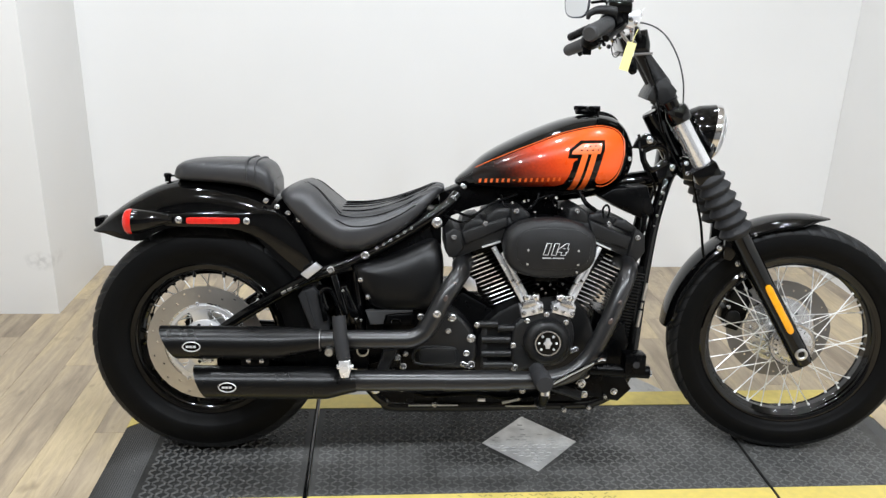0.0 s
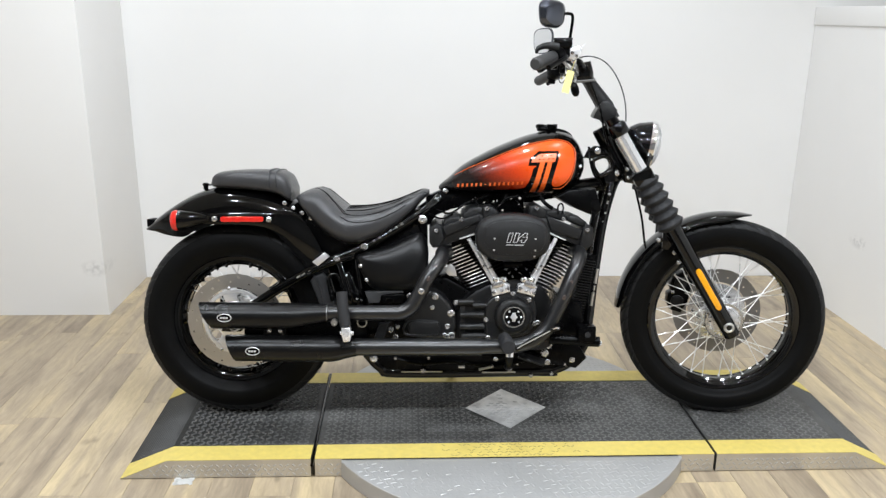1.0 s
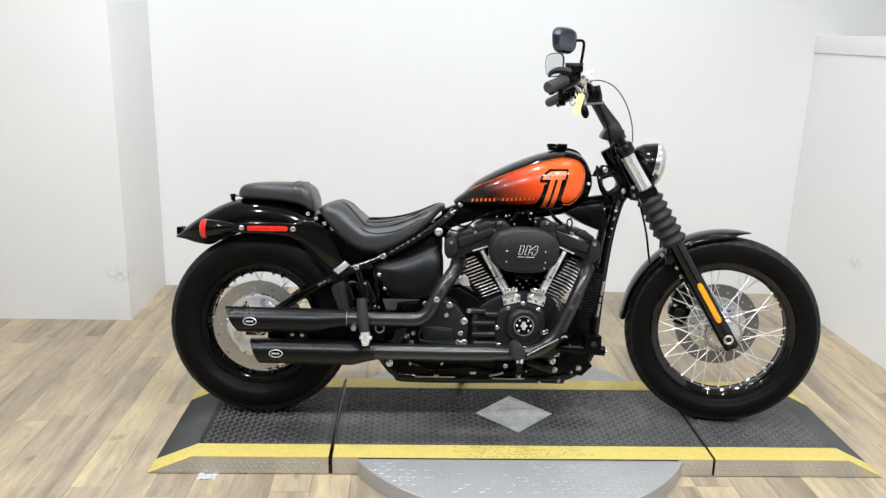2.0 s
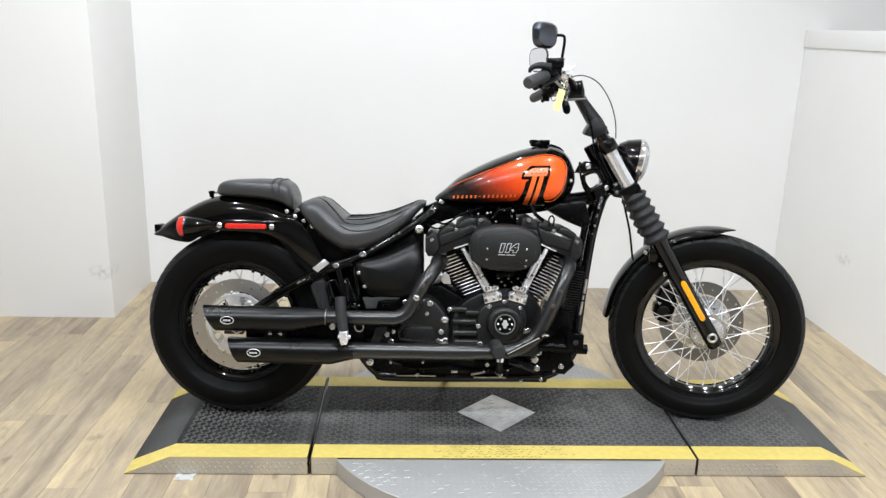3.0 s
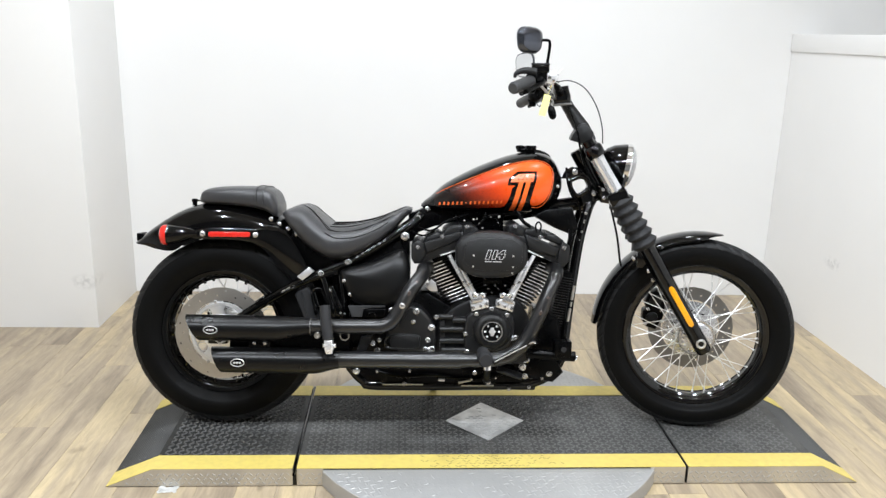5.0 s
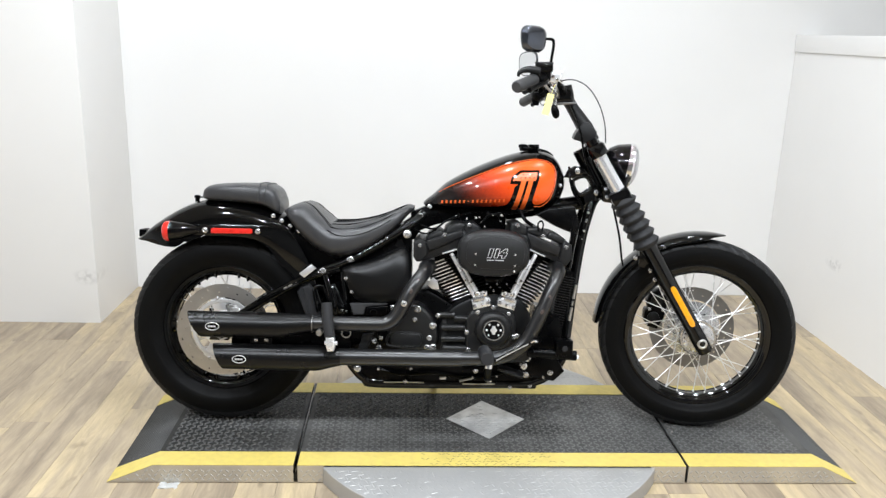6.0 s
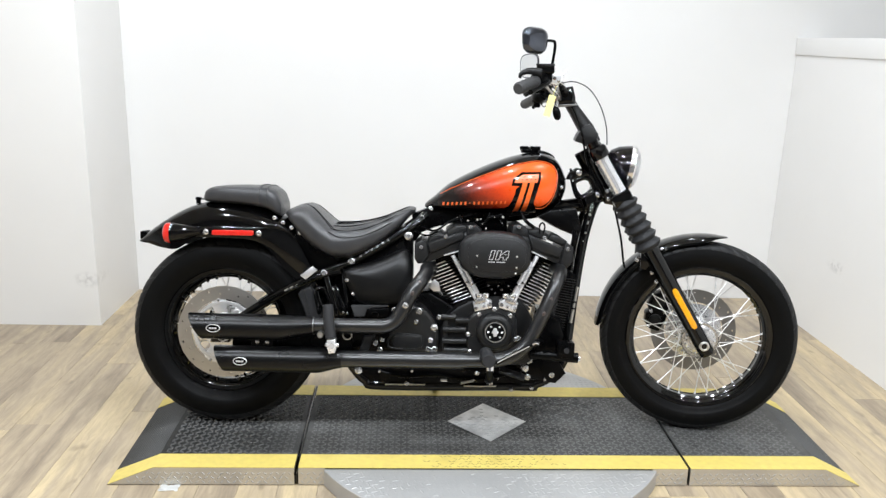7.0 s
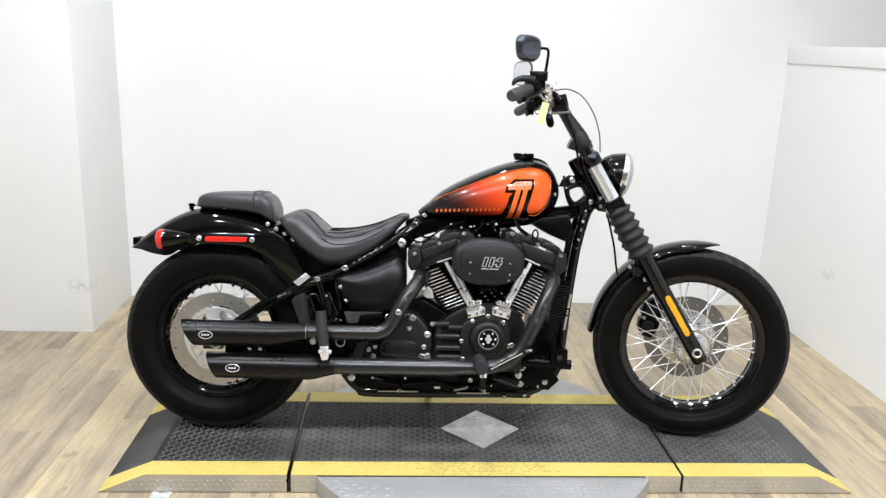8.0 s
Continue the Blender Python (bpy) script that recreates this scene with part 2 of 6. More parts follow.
WALL_LEFT = scuffed_wall("scuffed_wall_paint", (-1.715, 1.06, 0.228), (0.075, 0.2, 0.045))
WALL_RIGHT = scuffed_wall("scuffed_partition_paint", (1.803, 0.934, 0.388), (0.2, 0.09, 0.035))
CEILING = material("ceiling_paint", (0.75, 0.74, 0.72), 0.8, vary=0.04, scale=3)
WOOD = plank_wood()
SUBFLOOR = material("dark_floor_joint", (0.17, 0.13, 0.085), 0.8, vary=0.2)
WORN = material("rubbed_grey_rubber", (0.05, 0.05, 0.05), 0.55, spec=0.3, vary=0.25, scale=9, bump=0.4, bump_scale=130, second=(0.085, 0.085, 0.083))
HATCH = material("scratched_grey_alloy", (0.8, 0.79, 0.77), 0.42, metal=0.5, vary=0.2, scale=24, bump=0.4, bump_scale=90, second=(0.27, 0.265, 0.255))
YELLOW = material("yellow_safety_tape", (0.68, 0.53, 0.12), 0.5, vary=0.1, scale=48, bump=0.25, bump_scale=160, second=(0.47, 0.38, 0.12))
SCUFF = material("dirty_yellow_tape", (0.46, 0.37, 0.11), 0.6, vary=0.3, scale=60)
PLATE = material("diamond_plate_alloy", (0.52, 0.515, 0.505), 0.46, metal=0.5, vary=0.14, scale=5, bump=0.15, bump_scale=120)
FASCIA = material("dull_plate_alloy", (0.64, 0.60, 0.53), 0.36, metal=0.7, vary=0.15, scale=7, bump=0.2, bump_scale=90)


def deck_rubber(name, fresh, rubbed, rough, spec):
    """Deck rubber: black where the tread is fresh, rubbed grey along the front and towards the front wheel, with two dark stains."""
    m = material(name, fresh, rough, spec=spec, vary=0.3, scale=7, bump=0.3, bump_scale=160)
    n, links = m.node_tree.nodes, m.node_tree.links
    b = n["Principled BSDF"]
    tex = n.new("ShaderNodeTexCoord")
    split = n.new("ShaderNodeSeparateXYZ")
    links.new(tex.outputs["Object"], split.inputs[0])

    def cloud(scale, detail=4):
        t = n.new("ShaderNodeTexNoise")
        t.inputs["Scale"].default_value = scale
        t.inputs["Detail"].default_value = detail
        links.new(tex.outputs["Object"], t.inputs["Vector"])
        return t.outputs[0]

    def calc(kind, a, c, d=None):
        node = n.new("ShaderNodeMath")
        node.operation = kind
        for socket, value in zip(node.inputs, (a, c, d)):
            if isinstance(value, (int, float)):
                socket.default_value = value
            elif value is not None:
                links.new(value, socket)
        return node.outputs[0]

    def span(value, lo, hi, to_lo=0.0, to_hi=1.0):
        r = n.new("ShaderNodeMapRange")
        for key, v in (("From Min", lo), ("From Max", hi), ("To Min", to_lo), ("To Max", to_hi)):
            r.inputs[key].default_value = v
        links.new(value, r.inputs["Value"])
        return r.outputs[0]

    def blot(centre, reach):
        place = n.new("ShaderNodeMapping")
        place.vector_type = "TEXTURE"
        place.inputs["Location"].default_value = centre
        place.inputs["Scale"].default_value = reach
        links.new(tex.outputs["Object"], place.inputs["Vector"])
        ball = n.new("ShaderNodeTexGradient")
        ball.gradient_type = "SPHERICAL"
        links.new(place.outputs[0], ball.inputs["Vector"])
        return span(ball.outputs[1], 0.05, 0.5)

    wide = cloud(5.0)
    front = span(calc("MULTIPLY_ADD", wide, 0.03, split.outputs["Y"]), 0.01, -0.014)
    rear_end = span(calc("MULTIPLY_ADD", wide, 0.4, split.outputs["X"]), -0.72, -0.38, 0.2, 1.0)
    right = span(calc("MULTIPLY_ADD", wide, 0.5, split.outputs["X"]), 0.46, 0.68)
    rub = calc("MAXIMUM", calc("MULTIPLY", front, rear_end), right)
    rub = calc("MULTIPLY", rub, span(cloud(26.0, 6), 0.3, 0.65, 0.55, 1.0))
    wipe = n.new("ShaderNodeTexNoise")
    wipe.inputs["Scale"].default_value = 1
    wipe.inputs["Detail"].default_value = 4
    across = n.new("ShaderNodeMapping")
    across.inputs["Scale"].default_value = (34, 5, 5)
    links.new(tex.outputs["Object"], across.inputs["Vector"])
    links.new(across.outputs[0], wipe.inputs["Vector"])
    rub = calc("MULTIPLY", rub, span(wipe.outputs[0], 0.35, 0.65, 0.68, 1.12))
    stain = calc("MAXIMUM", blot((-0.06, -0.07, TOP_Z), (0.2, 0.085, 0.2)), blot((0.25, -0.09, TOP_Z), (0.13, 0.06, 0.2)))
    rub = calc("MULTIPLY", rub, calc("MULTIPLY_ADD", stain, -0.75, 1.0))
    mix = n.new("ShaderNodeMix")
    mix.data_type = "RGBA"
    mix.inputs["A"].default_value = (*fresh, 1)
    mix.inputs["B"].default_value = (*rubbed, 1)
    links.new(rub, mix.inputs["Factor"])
    fleck = calc("MULTIPLY", span(cloud(210.0, 2), 0.69, 0.74), span(cloud(11.0), 0.48, 0.6))
    dirt = n.new("ShaderNodeMix")
    dirt.data_type = "RGBA"
    dirt.inputs["B"].default_value = (0.42, 0.41, 0.39, 1)
    links.new(fleck, dirt.inputs["Factor"])
    links.new(mix.outputs["Result"], dirt.inputs["A"])
    links.new(dirt.outputs["Result"], b.inputs["Base Color"])
    return m


TOP_Z = 0.0627
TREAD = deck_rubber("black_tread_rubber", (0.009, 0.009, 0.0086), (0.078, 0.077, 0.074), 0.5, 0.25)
# Paler copy for the bars: the highlights on their ridges are in the colour.
TREADTOP = deck_rubber("highlit_tread_rubber", (0.075, 0.074, 0.071), (0.096, 0.095, 0.092), 0.36, 0.5)
PAPER = material("white_paper", (0.8, 0.8, 0.78), 0.8, vary=0.05)


# ---- shape helpers ----
def part(name, bm, mat, parent, label="", sharp=35):
    """Links a bmesh as one mesh object under a thing or a part."""
    bmesh.ops.recalc_face_normals(bm, faces=bm.faces)
    me = bpy.data.meshes.new(name)
    bm.to_mesh(me)
    bm.free()
    for p in me.polygons:
        p.use_smooth = True
    me.set_sharp_from_angle(angle=radians(sharp))
    for one in (mat if isinstance(mat, (list, tuple)) else [mat]):
        me.materials.append(one)
    ob = new(name, me)
    ob.parent = parent
    if label:
        ob["label"] = label
    return ob


def mesh_from(verts, faces):
    bm = bmesh.new()
    vs = [bm.verts.new(v) for v in verts]
    for f in faces:
        bm.faces.new([vs[i] for i in f])
    return bm


def box(x0, x1, y0, y1, z0, z1, bevel=0.0):
    bm = bmesh.new()
    bmesh.ops.create_cube(bm, size=1)
    for v in bm.verts:
        v.co = ((x0 + x1) / 2 + v.co.x * (x1 - x0), (y0 + y1) / 2 + v.co.y * (y1 - y0), (z0 + z1) / 2 + v.co.z * (z1 - z0))
    if bevel:
        bmesh.ops.bevel(bm, geom=bm.edges, offset=bevel, segments=2, profile=0.6, affect="EDGES")
    return bm


def join(*bms):
    out = bmesh.new()
    for b in bms:
        me = bpy.data.meshes.new("scratch")
        b.to_mesh(me)
        out.from_mesh(me)
        b.free()
        bpy.data.meshes.remove(me)
    return out


def moved(bm, m):
    bm.transform(m)
    return bm


def spline(points, steps=8):
    """Points of a smooth line through the given ones."""
    p = [Vector(q) for q in points]
    p = [p[0] * 2 - p[1]] + p + [p[-1] * 2 - p[-2]]
    out = []
    for i in range(1, len(p) - 2):
        for k in range(steps):
            t = k / steps
            a, b, c, d = p[i - 1], p[i], p[i + 1], p[i + 2]
            out.append(0.5 * (2 * b + (c - a) * t + (2 * a - 5 * b + 4 * c - d) * t * t + (3 * b - a - 3 * c + d) * t ** 3))
    return out + [p[-2]]


def tube(points, r, n=14, smooth=0, caps=True):
    """A round bar along points; r is one radius or one for each given point."""
    if smooth:
        if isinstance(r, (list, tuple)):
            r = [v.x for v in spline([(q, 0, 0) for q in r], smooth)]
        points = spline(points, smooth)
    pts = [Vector(p) for p in points]
    rs = list(r) if isinstance(r, (list, tuple)) else [r] * len(pts)
    bm = bmesh.new()
    rings = []
    side = None
    for i, p in enumerate(pts):
        way = (pts[min(i + 1, len(pts) - 1)] - pts[max(i - 1, 0)]).normalized()
        if side is None:
            side = way.orthogonal().normalized()
        side = (side - way * side.dot(way)).normalized()
        up = way.cross(side)
        rings.append([bm.verts.new(p + (side * math.cos(a) + up * math.sin(a)) * rs[i]) for a in (2 * math.pi * k / n for k in range(n))])
    for a, b in zip(rings, rings[1:]):
        for k in range(n):
            bm.faces.new((a[k], a[(k + 1) % n], b[(k + 1) % n], b[k]))
    if caps:
        bm.faces.new(rings[0][::-1])
        bm.faces.new(rings[-1])
    return bm


def lathe(profile, centre, axis=(0, -1, 0), n=48, closed=False):
    """Turns (radius, height along the axis) round the axis."""
    axis = Vector(axis).normalized()
    side = axis.orthogonal().normalized()
    if abs(axis.y) > 0.9:
        side = Vector((1, 0, 0))
        side = (side - axis * side.dot(axis)).normalized()
    up = axis.cross(side)
    c = Vector(centre)
    bm = bmesh.new()
    rings = []
    for k in range(n):
        a = 2 * math.pi * k / n
        d = side * math.cos(a) + up * math.sin(a)
        rings.append([bm.verts.new(c + d * r + axis * h) for r, h in profile])
    m = len(profile)
    for k in range(n):
        a, b = rings[k], rings[(k + 1) % n]
        for i in range(m if closed else m - 1):
            bm.faces.new((a[i], a[(i + 1) % m], b[(i + 1) % m], b[i]))
    bmesh.ops.remove_doubles(bm, verts=bm.verts, dist=1e-6)
    return bm


def disc_stack(profile, centre, axis=(0, -1, 0), n=40):
    """A solid of turned steps, closed at both ends."""
    full = [(1e-7, profile[0][1])] + list(profile) + [(1e-7, profile[-1][1])]
    return lathe(full, centre, axis, n)


def slab(outline, y0, y1, bevel=0.0, smooth=0, segments=2):
    """A plate with an outline in x and z, from y0 to y1, its edges rounded."""
    pts = outline
    if smooth:
        ring = [Vector((x, 0, z)) for x, z in outline]
        ring = ring[-1:] + ring + ring[:2]
        line = spline(ring, smooth)
        pts = [(v.x, v.z) for v in line[smooth:-smooth - 1]]
    bm = bmesh.new()
    a = [bm.verts.new((x, y0, z)) for x, z in pts]
    b = [bm.verts.new((x, y1, z)) for x, z in pts]
    n = len(pts)
    bm.faces.new(a)
    bm.faces.new(b[::-1])
    for i in range(n):
        bm.faces.new((a[i], b[i], b[(i + 1) % n], a[(i + 1) % n]))
    bmesh.ops.recalc_face_normals(bm, faces=bm.faces)
    if bevel:
        edges = [e for e in bm.edges if (e.verts[0].co.y == e.verts[1].co.y)]
        bmesh.ops.bevel(bm, geom=edges, offset=bevel, segments=segments, profile=0.5, affect="EDGES")
    return bm


def loft(rings, cap=True):
    bm = bmesh.new()
    made = [[bm.verts.new(p) for p in ring] for ring in rings]
    n = len(made[0])
    for a, b in zip(made, made[1:]):
        for k in range(n):
            bm.faces.new((a[k], a[(k + 1) % n], b[(k + 1) % n], b[k]))
    if cap:
        bm.faces.new(made[0][::-1])
        bm.faces.new(made[-1])
    return bm


def between(stops, x):
    """Smooth interpolation in rows of (x, value, ...)."""
    if x <= stops[0][0]:
        return list(stops[0][1:])
    for i in range(len(stops) - 1):
        if x <= stops[i + 1][0]:
            a, b = stops[i], stops[i + 1]
            p, q = stops[max(i - 1, 0)], stops[min(i + 2, len(stops) - 1)]
            h = b[0] - a[0]
            t = (x - a[0]) / h
            out = []
            for j in range(1, len(a)):
                ma = (b[j] - p[j]) / max(b[0] - p[0], 1e-6) * h
                mb = (q[j] - a[j]) / max(q[0] - a[0], 1e-6) * h
                out.append((2 * t ** 3 - 3 * t * t + 1) * a[j] + (t ** 3 - 2 * t * t + t) * ma + (3 * t * t - 2 * t ** 3) * b[j] + (t ** 3 - t * t) * mb)
            return out
    return list(stops[-1][1:])


def power(v, e):
    return math.copysign(abs(v) ** e, v)


def bolt(parent, x, y, z, r=0.008, h=0.006, axis=(0, -1, 0), mat=None, label=""):
    """A domed chrome bolt head."""
    return part("bolt", disc_stack([(r, -0.004), (r, h * 0.25), (r * 0.82, h * 0.35), (r * 0.8, h * 0.8), (r * 0.66, h), (r * 0.42, h), (r * 0.36, h * 0.45)], (x, y, z), axis, 14), mat or BOLT, parent, label, 50)


# ---- the room ----
def structure(name, bm, mat, label, category):
    return tagged(part(name, bm, mat, None), label, category, kind="structure")


floor = structure("floor", box(-4.0, 3.2, -5.2, 1.75, -0.12, -0.0065), SUBFLOOR, "worn light oak laminate plank floor", "floor")
structure("wall_back", box(-1.672, 3.2, 1.622, 1.75, -0.0065, 3.0), WALL, "plain white painted back wall behind the motorcycle", "wall")
structure("wall_left", box(-4.0, -1.672, 1.06, 1.75, -0.0065, 3.0, 0.004), WALL_LEFT, "white painted wall block that juts forward with a sharp corner", "wall")
structure("wall_side", box(-4.12, -4.0, -5.2, 1.75, -0.0065, 3.0), WALL, "white painted side wall", "wall")
# Unseen closing wall; its grey is chosen to darken reflections in the bike.
structure("wall_front", box(-4.0, 3.2, -5.3, -5.2, -0.0065, 3.0), UNSEEN_WALL, "unseen wall closing the open side of the bay, grey to darken reflections", "wall")
structure("wall_far_right", box(3.2, 3.3, -5.2, 1.75, -0.0065, 3.0), WALL, "white painted wall past the low partition", "wall")
structure("wall_right", box(1.803, 1.90, -4.6, 1.62, -0.0065, 1.344), WALL_RIGHT, "white painted low partition wall with a faint scuff", "wall")
structure("trim", box(1.794, 1.91, -4.6, 1.619, 1.3445, 1.432, 0.004), WALL, "white painted cap board along the low partition", "trim")
structure("ceiling", box(-4.0, 3.2, -5.2, 1.75, 3.0, 3.1), CEILING, "plain off-white shop ceiling", "ceiling")


# ---- the platform ----
TOP = TOP_Z
DECK_Y0, DECK_Y1 = -0.337, 0.272
STRIPE = 0.083


def height_at(x):
    """Height of the deck: flat with a short ramp at either end."""
    if x < -1.007:
        return max(0.003, TOP * (x + 1.152) / 0.145)
    if x > 1.145:
        return max(0.003, TOP * (1.268 - x) / 0.123)
    return TOP


def deck_prism(xs, y0, y1, lift0, lift1, base=0.0):
    """A strip of the deck along x between two heights over or under its surface (None: the floor)."""
    low = lambda x: base if lift0 is None else height_at(x) + lift0
    n = len(xs)
    verts, faces = [], []
    for x in xs:
        for y in (y0, y1):
            verts += [(x, y, low(x)), (x, y, height_at(x) + lift1)]
    for i in range(n - 1):
        a, b = 4 * i, 4 * i + 4
        faces += [(a, b, b + 1, a + 1), (a + 2, a + 3, b + 3, b + 2), (a + 1, b + 1, b + 3, a + 3), (a, a + 2, b + 2, b)]
    faces += [(0, 1, 3, 2), (4 * n - 4, 4 * n - 2, 4 * n - 1, 4 * n - 3)]
    return mesh_from(verts, faces)


platform = tagged(new("display_platform"), "low black rubber-topped display platform with yellow edge stripes", "platform")
SECTIONS = [("deck_section", [-1.151, -1.007, -0.571]), ("deck_section", [-0.558, 0.690]), ("deck_section", [0.699, 1.145, 1.267])]
for k, (name, xs) in enumerate(SECTIONS):
    if k == 1:
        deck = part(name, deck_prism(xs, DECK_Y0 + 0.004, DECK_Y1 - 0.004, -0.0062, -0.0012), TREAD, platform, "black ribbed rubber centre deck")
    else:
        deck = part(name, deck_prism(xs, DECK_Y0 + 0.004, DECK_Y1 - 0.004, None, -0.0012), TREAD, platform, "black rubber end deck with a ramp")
    for y0, y1 in ((DECK_Y0, DECK_Y0 + STRIPE), (DECK_Y1 - STRIPE, DECK_Y1)):
        part("edge_stripe", deck_prism(xs, y0, y1, -0.0011, 0.0006), YELLOW, deck, "yellow safety stripe")
    for y0, y1 in ((DECK_Y0, DECK_Y0 + 0.0035), (DECK_Y1 - 0.0035, DECK_Y1)):
        runs = [[-0.558, -0.475], [0.575, 0.690]] if k == 1 else [xs]
        for run in runs:
            part("fascia", deck_prism(run, y0, y1, None, -0.0013, 0.0028), FASCIA, deck, "diamond-plate metal fascia")

part("joint_rod", tube([(-0.5645, DECK_Y0 + 0.004, 0.006), (-0.5645, DECK_Y0 + 0.006, 0.045), (-0.5645, DECK_Y0 + 0.02, TOP - 0.004), (-0.5645, DECK_Y1 - 0.004, TOP - 0.004)], 0.0042, 12, 3), RIM, platform, "glossy black rod in the joint")
part("joint_strip", box(0.691, 0.698, DECK_Y0 + 0.02, DECK_Y1 - 0.004, 0.04, TOP - 0.008), SATIN, platform, "dark strip in the joint")


def bars(places, length, width, height):
    """Many small raised bars in one mesh: rows of (x, y, z, turn, steepness)."""
    verts, faces = [], []
    for x, y, z, turn, slope in places:
        c, s = math.cos(turn), math.sin(turn)
        b = len(verts)
        for l, w, h in ((1, 1, 0), (-1, 1, 0), (-1, -1, 0), (1, -1, 0), (0.62, 0.4, 1), (-0.62, 0.4, 1), (-0.62, -0.4, 1), (0.62, -0.4, 1)):
            u, v = l * length / 2, w * width / 2
            px = c * u - s * v
            verts.append((x + px, y + s * u + c * v, z + slope * px + h * height))
        faces += [(b + 4, b + 5, b + 6, b + 7)] + [(b + i, b + (i + 1) % 4, b + 4 + (i + 1) % 4, b + 4 + i) for i in range(4)]
    return mesh_from_fast(verts, faces)


def mesh_from_fast(verts, faces):
    me = bpy.data.meshes.new("scratch")
    me.from_pydata(verts, [], faces)
    bm = bmesh.new()
    bm.from_mesh(me)
    bpy.data.meshes.remove(me)
    return bm


def in_diamond(x, y, grow=0.0):
    return abs(x - 0.068) / (0.14 + grow) + abs(y + 0.018) / (0.143 + grow) < 1


rng = random.Random(4)
tread, worn_tread = [], []
row = 0
y = DECK_Y0 + STRIPE + 0.012
while y < DECK_Y1 - STRIPE - 0.008:
    x = -0.985
    col = 0
    while x < 1.12:
        edge = rng.uniform(-0.02, 0.02)
        flat = (y < -0.02 + edge and x > -0.72 + 4 * edge) or x > 0.36 + 8 * edge
        if rng.random() < 0.12 and x > 0.7:
            flat = False
        if not in_diamond(x, y, 0.012) and abs(x + 0.564) > 0.016 and abs(x - 0.694) > 0.016:
            (worn_tread if flat else tread).append((x, y, TOP - 0.0012, math.radians(38 if (row + col) % 2 else -38), 0))
        x += 0.0205
        col += 1
    y += 0.0165
    row += 1
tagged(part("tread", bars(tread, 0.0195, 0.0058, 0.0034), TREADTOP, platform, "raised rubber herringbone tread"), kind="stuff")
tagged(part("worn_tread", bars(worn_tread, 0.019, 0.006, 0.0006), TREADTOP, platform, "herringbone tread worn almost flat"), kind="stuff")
scuffs = []
scuff_rng = random.Random(9)
for i in range(34):
    for j in range(5):
        x, y = -0.16 + i * 0.0135 + 0.0067 * (j % 2), DECK_Y0 + 0.01 + j * 0.0155
        if scuff_rng.random() < 0.7 - 2.4 * abs(x - 0.04):
            scuffs.append((x, y, TOP + 0.0006, math.radians(38 if (i + j) % 2 else -38), 0))
tagged(part("stripe_wear", bars(scuffs, 0.0125, 0.0042, 0.0003), SCUFF, platform, "dirty worn ticks on the yellow stripe"), kind="stuff")
ribs = []
for end, slope in ((-1, 0), (1, 0)):
    for k in range(17):
        x = -1.139 + k * 0.0079 if end < 0 else 1.256 - k * 0.0066
        ribs.append(box(x - 0.0025, x + 0.0025, DECK_Y0 + STRIPE + 0.006, DECK_Y1 - STRIPE - 0.006, height_at(x) - 0.003, height_at(x) + 0.0004))
tagged(part("ramp_ribbing", join(*ribs), WORN, platform, "fine rubber ribs across the ramps"), kind="stuff")

fascia_bars = []
for k in range(124):
    x = -1.125 + k * 0.0193
    for r, z in enumerate((0.012, 0.027, 0.042)):
        xx = x + 0.0096 * (r % 2)
        if z + 0.009 < height_at(xx) and not -0.475 < xx < 0.575 and abs(xx + 0.564) > 0.014 and abs(xx - 0.694) > 0.014:
            fascia_bars.append((xx, z, 0, math.radians(40 if (k + r) % 2 else -40), 0))
fb = bars(fascia_bars, 0.0125, 0.0042, 0.0009)
fb.transform(Matrix(((1, 0, 0, 0), (0, 0, -1, DECK_Y0), (0, 1, 0, 0), (0, 0, 0, 1))))
tagged(part("fascia_pattern", fb, PLATE, platform, "raised diamond-plate bars"), kind="stuff")

hatch = part("diamond_hatch", moved(slab([(-0.072, -0.018), (0.068, -0.161), (0.208, -0.018), (0.068, 0.125)], -0.0015, 0.0015, 0.0006), Matrix(((1, 0, 0, 0), (0, 0, 1, 0), (0, 1, 0, TOP), (0, 0, 0, 1)))), HATCH, platform, "worn diamond-shaped metal plate let into the deck")
places = []
for i in range(-9, 10):
    for j in range(-12, 13):
        x, y = 0.068 + i * 0.024 + 0.012 * (j % 2), -0.018 + j * 0.0135
        if in_diamond(x, y, -0.016) and rng.random() < (0.9 if y < -0.02 else 0.3):
            places.append((x + rng.uniform(-0.003, 0.003), y + rng.uniform(-0.002, 0.002), TOP + 0.0015, math.radians(rng.uniform(-12, 12)), 0))
tagged(part("hatch_pattern", bars(places, 0.0165, 0.0052, 0.0012), PLATE, hatch), kind="stuff")

# turning disc under the deck
table = tagged(new("turntable"), "round diamond-plate metal turntable under the platform", "turntable")
TX, TY, TR, TZ = 0.055, -0.03, 0.615, 0.0555
part("plate", disc_stack([(TR, 0.001), (TR, TZ - 0.002), (TR - 0.002, TZ)], (TX, TY, 0), (0, 0, 1), 128), PLATE, table)
# Bars are kept low where glare hides the pattern, plus a few elsewhere.
places, flat_places = [], []
for i in range(-30, 31):
    for j in range(-30, 31):
        x, y = TX + i * 0.0205, TY + j * 0.0205
        glare_zone = -0.3 < x + rng.uniform(-0.09, 0.09) < 0.12 and y < -0.2
        if math.hypot(x - TX, y - TY) < TR - 0.014 and not DECK_Y0 - 0.01 < y < DECK_Y1 + 0.01:
            (flat_places if rng.random() < (0.85 if glare_zone else 0.1) else places).append((x, y, TZ, math.radians(20 if (i + j) % 2 else -65), 0))
